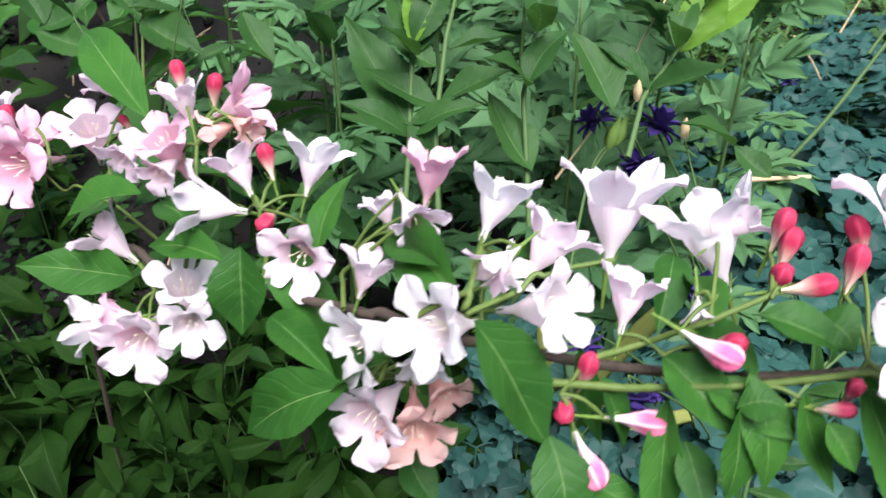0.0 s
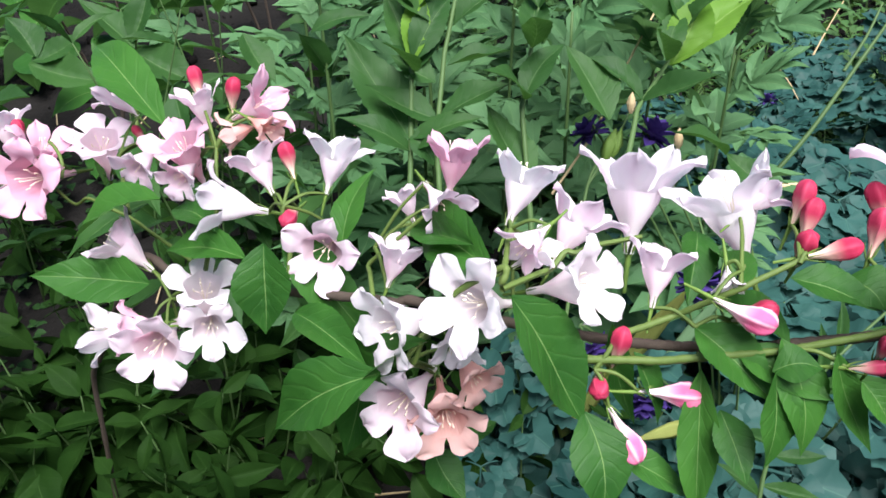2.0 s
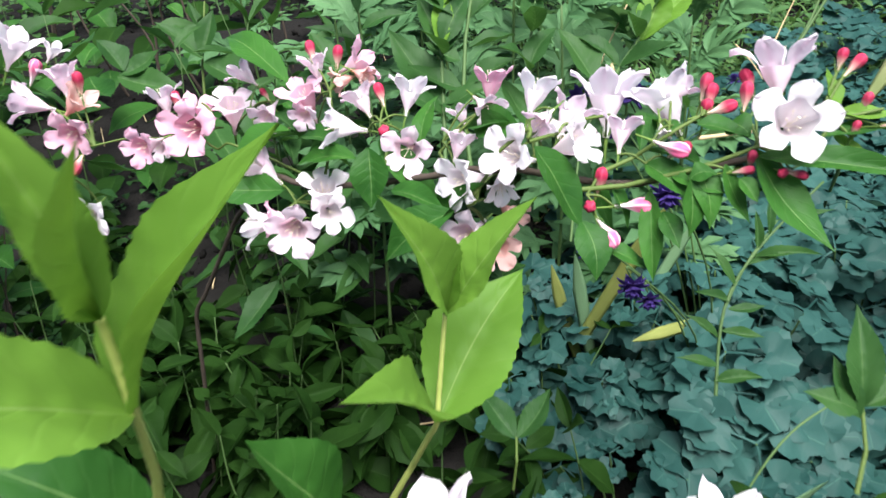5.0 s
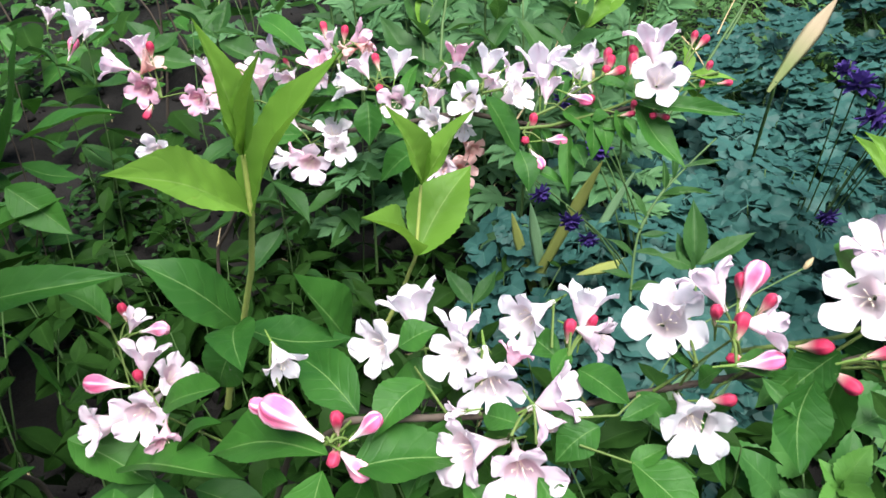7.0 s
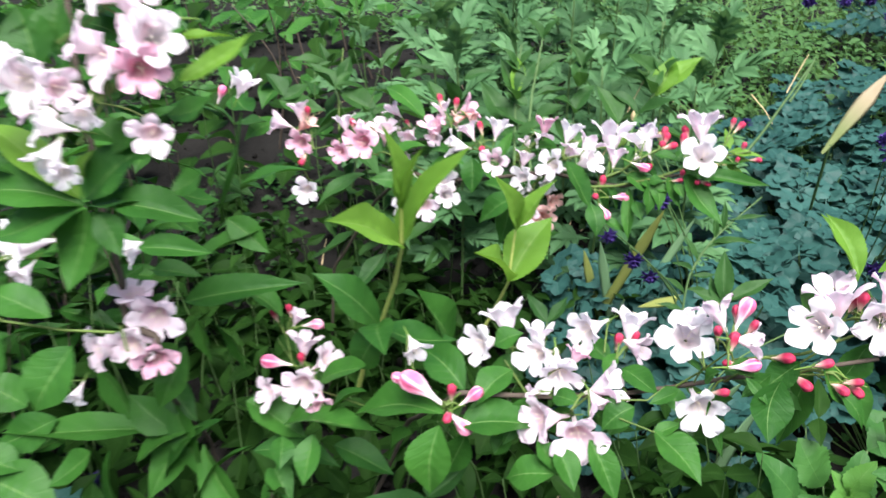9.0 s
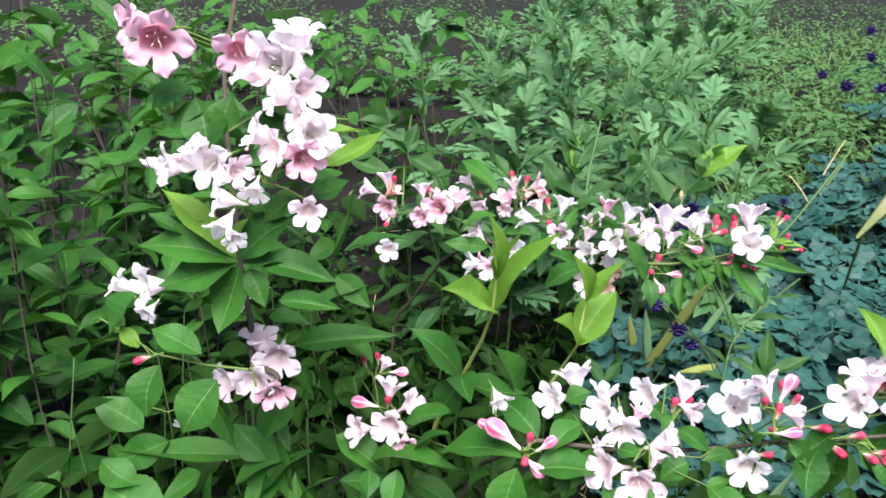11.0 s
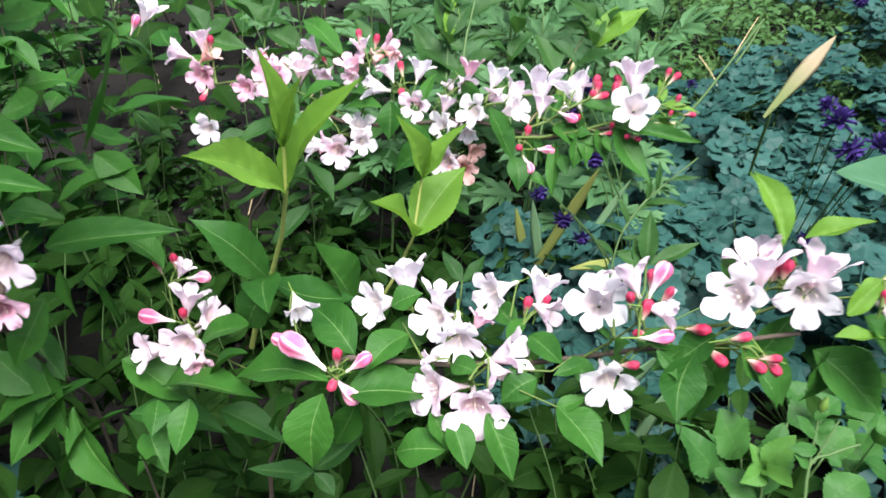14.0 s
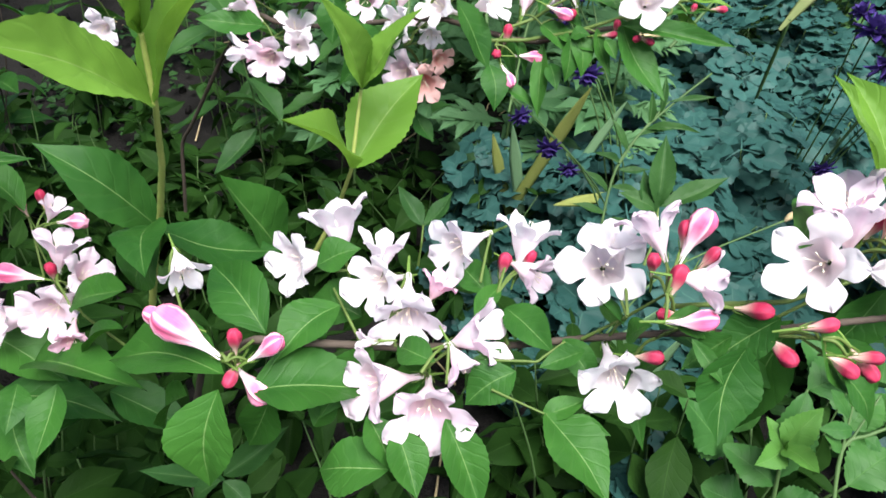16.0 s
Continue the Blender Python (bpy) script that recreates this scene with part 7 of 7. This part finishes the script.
part_of(balm, "leaf_stalk", tube("leaf_stalk", STALK, [spot(0.36, 0.2), (0.3382, 0.1935, 0.0766), (0.3164, 0.1869, 0.1393)], 0.0013, 0.001, 5))
leaf(balm, (0.3065, 0.1784, 0.1415), (0.2685, 0.1921, 0.1806), 0.0380, (0.03, -0.41, 1.08), "balm")
part_of(balm, "leaf_stalk", tube("leaf_stalk", STALK, [spot(0.36, 0.2), (0.3332, 0.1892, 0.0778), (0.3065, 0.1784, 0.1415)], 0.0013, 0.001, 5))
leaf(balm, (0.3282, 0.1621, 0.1064), (0.2951, 0.1664, 0.1182), 0.0348, (0.03, -0.41, 1.08), "balm")
part_of(balm, "leaf_stalk", tube("leaf_stalk", STALK, [spot(0.36, 0.2), (0.3441, 0.181, 0.0585), (0.3282, 0.1621, 0.1064)], 0.0013, 0.001, 5))
leaf(balm, (0.362, 0.2141, 0.1754), (0.4032, 0.2312, 0.1931), 0.0380, (0.03, -0.41, 1.08), "balm")
part_of(balm, "leaf_stalk", tube("leaf_stalk", STALK, [spot(0.36, 0.2), (0.361, 0.2071, 0.0965), (0.362, 0.2141, 0.1754)], 0.0013, 0.001, 5))
leaf(balm, (0.3931, 0.2032, 0.1533), (0.4158, 0.222, 0.1716), 0.0285, (0.03, -0.41, 1.08), "balm")
part_of(balm, "leaf_stalk", tube("leaf_stalk", STALK, [spot(0.36, 0.2), (0.3765, 0.2016, 0.0843), (0.3931, 0.2032, 0.1533)], 0.0013, 0.001, 5))
leaf(balm, (0.3315, 0.2041, 0.1405), (0.308, 0.2181, 0.1783), 0.0395, (0.03, -0.41, 1.08), "balm")
part_of(balm, "leaf_stalk", tube("leaf_stalk", STALK, [spot(0.36, 0.2), (0.3458, 0.2021, 0.0773), (0.3315, 0.2041, 0.1405)], 0.0013, 0.001, 5))
leaf(balm, (0.3921, 0.2333, 0.1615), (0.3653, 0.2542, 0.1877), 0.0362, (0.03, -0.41, 1.08), "balm")
part_of(balm, "leaf_stalk", tube("leaf_stalk", STALK, [spot(0.36, 0.2), (0.376, 0.2167, 0.0888), (0.3921, 0.2333, 0.1615)], 0.0013, 0.001, 5))
leaf(balm, (0.3981, 0.1818, 0.1204), (0.4293, 0.2022, 0.1381), 0.0348, (0.03, -0.41, 1.08), "balm")
part_of(balm, "leaf_stalk", tube("leaf_stalk", STALK, [spot(0.36, 0.2), (0.379, 0.1909, 0.0662), (0.3981, 0.1818, 0.1204)], 0.0013, 0.001, 5))
for bx, by, bh in ((0.44, 0.27, 0.14), (0.5, 0.36, 0.15), (0.55, 0.3, 0.14), (0.47, 0.42, 0.13), (0.58, 0.42, 0.14), (0.5, 0.24, 0.12)):
    leafy_stem(balm, spot(bx, by), (bx + rng.uniform(-0.03, 0.03), by - 0.02, ground_height(bx, by) + bh), 4, 0.058, "balm", 0.8, 0.0012, 0.45)
nettle = thing("nettle_plant", spot(0.335, 0.12), "young nettle with bright-green sharply toothed leaves", "plant")
LEAVES["nettle"] = [leaf_mesh("nettle_blade", NETTLE, s, 0.5, 0.25, 0.4, 10, 0.24, 0.04, widest=0.33, rows=20, blunt=1.0) for s in range(4)]
part_of(nettle, "stem", tube("stem", STALK, [spot(0.335, 0.12), (0.334, 0.135, 0.1), (0.3291, 0.154, 0.1789)], 0.0018, 0.0013, 6))
for tip, wide in (((0.3488, 0.167, 0.2041), 0.022), ((0.3099, 0.1418, 0.1729), 0.017), ((0.3411, 0.1297, 0.1867), 0.02), ((0.3187, 0.1683, 0.1896), 0.013), ((0.336, 0.158, 0.193), 0.008), ((0.3265, 0.149, 0.19), 0.007)):
    leaf(nettle, (0.3291, 0.154, 0.1789), tip, wide, (0.05, -0.5, 1), "nettle")
for base, tip, wide in (((0.332, 0.15, 0.155), (0.3463, 0.1864, 0.1981), 0.03), ((0.332, 0.148, 0.15), (0.3, 0.17, 0.158), 0.026), ((0.333, 0.145, 0.14), (0.362, 0.135, 0.148), 0.026)):
    leaf(nettle, base, tip, wide, (0.05, -0.5, 1), "balm")
herb = thing("slender_herb", spot(0.2, 0.42), "slender herb with narrow green leaves and tiny buds", "plant")
part_of(herb, "stem", tube("stem", STALK, [(0.2122, 0.2921, 0.2309), (0.2189, 0.322, 0.2736), (0.2402, 0.3439, 0.303), (0.2821, 0.3707, 0.3372)], 0.0012, 0.0007, 6))
part_of(herb, "stem", tube("stem", STALK, [(0.2189, 0.322, 0.2736), (0.2328, 0.3382, 0.2955), (0.253, 0.3551, 0.3179)], 0.001, 0.0006, 6))
leaf(herb, (0.2258, 0.3301, 0.2845), (0.2095, 0.3401, 0.3081), 0.0068, (0.04, -0.49, 1.04), "back")
leaf(herb, (0.2328, 0.3382, 0.2955), (0.2606, 0.3414, 0.3042), 0.0059, (0.04, -0.49, 1.04), "back")
leaf(herb, (0.2402, 0.3439, 0.303), (0.2386, 0.3544, 0.3256), 0.0059, (0.04, -0.49, 1.04), "back")
leaf(herb, (0.253, 0.3551, 0.3179), (0.2872, 0.3574, 0.3243), 0.0059, (0.04, -0.49, 1.04), "back")
leaf(herb, (0.2476, 0.3496, 0.3105), (0.2476, 0.3627, 0.3366), 0.0059, (0.04, -0.49, 1.04), "back")
leaf(herb, (0.2226, 0.3248, 0.2773), (0.2001, 0.3234, 0.2848), 0.0068, (0.04, -0.49, 1.04), "back")
leaf(herb, (0.221, 0.3222, 0.2737), (0.2433, 0.3213, 0.2769), 0.0076, (0.04, -0.49, 1.04), "back")
leaf(herb, (0.2365, 0.341, 0.2993), (0.2778, 0.3411, 0.3017), 0.0068, (0.04, -0.49, 1.04), "back")
leaf(herb, (0.2146, 0.3118, 0.2592), (0.1932, 0.3153, 0.2739), 0.0076, (0.04, -0.49, 1.04), "back")
leaf(herb, (0.2162, 0.3144, 0.2628), (0.2414, 0.3103, 0.2611), 0.0076, (0.04, -0.49, 1.04), "back")
leaf(herb, (0.2144, 0.3021, 0.2451), (0.1878, 0.3003, 0.2526), 0.0076, (0.04, -0.49, 1.04), "back")
leaf(herb, (0.2112, 0.2968, 0.2379), (0.2399, 0.2969, 0.2417), 0.0085, (0.04, -0.49, 1.04), "back")
herb = thing("celandine_herb", spot(0.42, 0.12), "thin branching herb with lobed leaves and a pale yellow bud", "plant")
part_of(herb, "stem", tube("stem", STALK, [(0.3454, 0.0991, 0.1649), (0.3458, 0.1287, 0.208), (0.3607, 0.136, 0.2169), (0.3793, 0.142, 0.2234)], 0.0014, 0.0009, 6))
part_of(herb, "stem", tube("stem", STALK, [(0.3458, 0.1287, 0.208), (0.3492, 0.1439, 0.2297), (0.3509, 0.1515, 0.2406)], 0.0009, 0.0006, 6))
part_of(herb, "stem", tube("stem", STALK, [(0.3486, 0.1309, 0.2108), (0.3645, 0.1494, 0.236)], 0.0009, 0.0006, 6))
leaf(herb, (0.3484, 0.1401, 0.2243), (0.3333, 0.1447, 0.2397), 0.0097, (0.04, -0.49, 1.04), "balm")
leaf(herb, (0.3507, 0.1367, 0.219), (0.3296, 0.1314, 0.2208), 0.0104, (0.04, -0.49, 1.04), "balm")
leaf(herb, (0.3512, 0.1423, 0.2271), (0.3592, 0.1459, 0.2386), 0.0084, (0.04, -0.49, 1.04), "balm")
leaf(herb, (0.3458, 0.1287, 0.208), (0.3331, 0.13, 0.2184), 0.0097, (0.04, -0.49, 1.04), "balm")
leaf(herb, (0.3577, 0.1347, 0.2154), (0.3661, 0.1284, 0.2124), 0.0097, (0.04, -0.49, 1.04), "balm")
leaf(herb, (0.3485, 0.1475, 0.235), (0.3549, 0.1509, 0.2463), 0.0078, (0.04, -0.49, 1.04), "balm")
part_of(herb, "bud", POD, aim((0.351, 0.1512, 0.24), (0.1, 0, 1), 0.014))
herb = thing("columbine_stalk", spot(0.2, 0.5), "columbine stalks with green seed pods and pale buds", "plant")
part_of(herb, "stem", tube("stem", STALK, [(0.1345, 0.4407, 0.2593), (0.1428, 0.4832, 0.3289), (0.1537, 0.4942, 0.3458)], 0.0012, 0.0008, 6))
part_of(herb, "stem", tube("stem", STALK, [(0.1428, 0.4832, 0.3289), (0.1583, 0.4992, 0.3534), (0.1667, 0.51, 0.3703)], 0.0009, 0.0006, 6))
part_of(herb, "stem", tube("stem", STALK, [(0.2149, 0.4739, 0.3035), (0.204, 0.4891, 0.3304), (0.1964, 0.5002, 0.3498)], 0.0008, 0.0005, 6))
part_of(herb, "seed_pod", POD, aim((0.1522, 0.4923, 0.3427), (0.28, 0.42, 0.86), 0.02))
part_of(herb, "seed_pod", POD, aim((0.1562, 0.4936, 0.3443), (0.28, 0.42, 0.86), 0.018))
part_of(herb, "pale_bud", POD_PALE, aim((0.1663, 0.5082, 0.3672), (0.02, 0.43, 0.90), 0.013))
part_of(herb, "pale_bud", POD_PALE, aim((0.1961, 0.4996, 0.3489), (0.02, 0.43, 0.90), 0.013))
herb = thing("dry_stalk", spot(0.45, 0.9), "bare dry stalks standing among the columbines", "plant")
part_of(herb, "stem", tube("stem", STRAW, [(0.1249, 0.5383, 0.2966), (0.1518, 0.5637, 0.3352), (0.1724, 0.5906, 0.3771), (0.1933, 0.6154, 0.4155)], 0.001, 0.0006, 6))
part_of(herb, "stem", tube("stem", STRAW, [(0.3817, 0.9455, 0.297), (0.4032, 0.9341, 0.275), (0.4165, 0.9235, 0.2555)], 0.0012, 0.0007, 6))
part_of(herb, "stem", tube("stem", STRAW, [(0.4506, 1.0041, 0.2877), (0.4657, 1.0217, 0.3149), (0.484, 1.0414, 0.3452)], 0.0012, 0.0007, 6))
part_of(herb, "stem", tube("stem", STALK, [(0.3052, 0.6509, 0.2647), (0.3403, 0.6765, 0.3026), (0.3747, 0.707, 0.3486), (0.4091, 0.7375, 0.3947)], 0.0022, 0.0014, 6))
part_of(herb, "stem", tube("stem", STALK, [(0.4009, 0.7888, 0.3254), (0.4202, 0.8074, 0.3537), (0.434, 0.8254, 0.3819)], 0.0018, 0.0012, 6))
part_of(herb, "stem", tube("stem", STALK, [(0.2305, 0.2802, 0.145), (0.2616, 0.3044, 0.1843), (0.2964, 0.3197, 0.2064), (0.3575, 0.333, 0.24)], 0.0009, 0.0007, 6))
part_of(herb, "pale_bud", POD_PALE, aim((0.357, 0.333, 0.239), (0.5, 0.1, 0.8), 0.012))
part_of(herb, "stem", tube("stem", STRAW, [(0.2444, 0.5328, 0.31), (0.2883, 0.5385, 0.3134)], 0.002, 0.0016, 6))

# ---- ground cover ----
def small_leaf(p, way, size, ratio, up):
    """A leaf of two folded halves with a bent tip."""
    y = Vector(way).normalized()
    z = (Vector(up) - y * Vector(up).dot(y)).normalized()
    x = y.cross(z)
    h = size * ratio / 2
    v = [p, p + y * size * 0.35 + x * h + z * h * 0.4, p + y * size * 0.75 + x * h * 0.75 + z * h * 0.3, p + y * size - z * size * 0.12, p + y * size * 0.75 - x * h * 0.75 + z * h * 0.3, p + y * size * 0.35 - x * h + z * h * 0.4, p + y * size * 0.38, p + y * size * 0.75]
    return v, [(0, 1, 6), (6, 1, 2, 7), (7, 2, 3), (0, 6, 5), (6, 7, 4, 5), (7, 3, 4)], [(0.5, 0), (1, 0.35), (1, 0.75), (0.5, 1), (0, 0.75), (0, 0.35), (0.5, 0.38), (0.5, 0.75)]


def cover(name, label, material, count, place, size, ratio, flat=0.5, seed=1):
    """Many small leaves over a stretch of ground; place(r) gives x, y and height over the soil."""
    r = random.Random(seed)
    verts, faces, uvs = [], [], []
    for _ in range(count):
        x, y, h = place(r)
        p = Vector((x, y, ground_height(x, y) + h))
        a = r.uniform(0, 6.28)
        v, f, u = small_leaf(p, (math.cos(a), math.sin(a), r.uniform(-0.3, 1.2) * (1 - flat)), size * r.uniform(0.6, 1.3), ratio, (r.uniform(-0.4, 0.4), r.uniform(-0.6, 0.2), 1))
        at = len(verts)
        verts += v
        faces += [tuple(at + i for i in q) for q in f]
        uvs += u
    return tagged(new(name, pack(name, verts, faces, uvs, material)), label, "ground cover", kind="stuff")


def patchy(x, y, scale, shift):
    return noise.noise(Vector((x * scale, y * scale, shift)))


def far_weeds(r):
    while True:
        y = 0.95 + 7.5 * r.random() ** 2.2
        x = r.uniform(-0.75, 0.75) * (y + 0.6) + 0.1
        if patchy(x, y, 1.6, 4.0) > (-0.3 if x > -0.1 * y else 0.05 if y > 1.7 else 0.22):
            return x, y, 0.09 * r.random() * (1 + patchy(x, y, 3.0, 9.0))


def low_weeds(r):
    while True:
        x, y = r.uniform(-0.7, 1.2), r.uniform(0.35, 1.7)
        if patchy(x, y, 3.0, 1.0) > (0.12 if x > 0.1 else 0.3):
            return x, y, 0.035 * r.random()


cover("weeds", "mat of small bright-green weeds on the soil", WEED, 32000, far_weeds, 0.024, 0.6, 0.4, 3)
def round_weeds(r):
    """Thin cover of the bed on all sides, left open where the plants stand."""
    while True:
        x, y = r.uniform(-4, 4), r.uniform(-4, 4.5)
        if patchy(x, y, 1.2, 6.0) > -0.1 and not (-0.9 < x < 1.1 and -0.5 < y < 1.9):
            return x, y, 0.06 * r.random()


cover("weeds", "thin green weeds over the open garden soil", WEED, 10000, round_weeds, 0.034, 0.6, 0.5, 6)
cover("weeds", "low round-leaved weeds scattered over the soil", BACKLEAF, 3500, low_weeds, 0.014, 0.8, 0.7, 4)


def grass_place(r):
    y = 1.0 + 4.0 * r.random() ** 1.6
    return r.uniform(0.05, 0.7) * (y + 0.5), y, 0.0


cover("grass", "thin tufts of grass among the weeds", GRASS, 5000, grass_place, 0.09, 0.07, -0.9, 5)

# clods and straw on the bare soil
clods = []
r = random.Random(8)
bm = bmesh.new()
bmesh.ops.create_icosphere(bm, subdivisions=1, radius=1.0)
unit = [v.co.copy() for v in bm.verts], [tuple(v.index for v in f.verts) for f in bm.faces]
bm.free()
for _ in range(1400):
    x, y = r.uniform(-0.9, 1.1), r.uniform(0.1, 1.9)
    s = 0.003 + 0.011 * r.random() ** 3
    turn = Euler((r.uniform(0, 6), r.uniform(0, 6), r.uniform(0, 6))).to_matrix()
    c = Vector((x, y, ground_height(x, y) + s * 0.3))
    v = [c + turn @ Vector((q.x * s, q.y * s * 0.8, q.z * s * 0.65)) * r.uniform(0.75, 1.15) for q in unit[0]]
    clods.append((v, unit[1], [(0, 0)] * len(v)))
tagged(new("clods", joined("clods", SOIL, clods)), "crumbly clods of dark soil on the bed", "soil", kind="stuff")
straws = []
for _ in range(70):
    x, y, a = r.uniform(-0.7, 1.0), r.uniform(0.2, 1.5), r.uniform(0, 3.14)
    ln, g = r.uniform(0.03, 0.12), ground_height(x, y)
    straws.append(tube_data([(x, y, g + 0.004), (x + ln * 0.5 * math.cos(a), y + ln * 0.5 * math.sin(a), g + 0.012), (x + ln * math.cos(a), y + ln * math.sin(a), ground_height(x + ln * math.cos(a), y + ln * math.sin(a)) + 0.004)], 0.0012, 0.0006, 5))
tagged(new("straw", joined("straw", STRAW, straws)), "dry brown stalks and straw lying on the soil", "litter", kind="stuff")
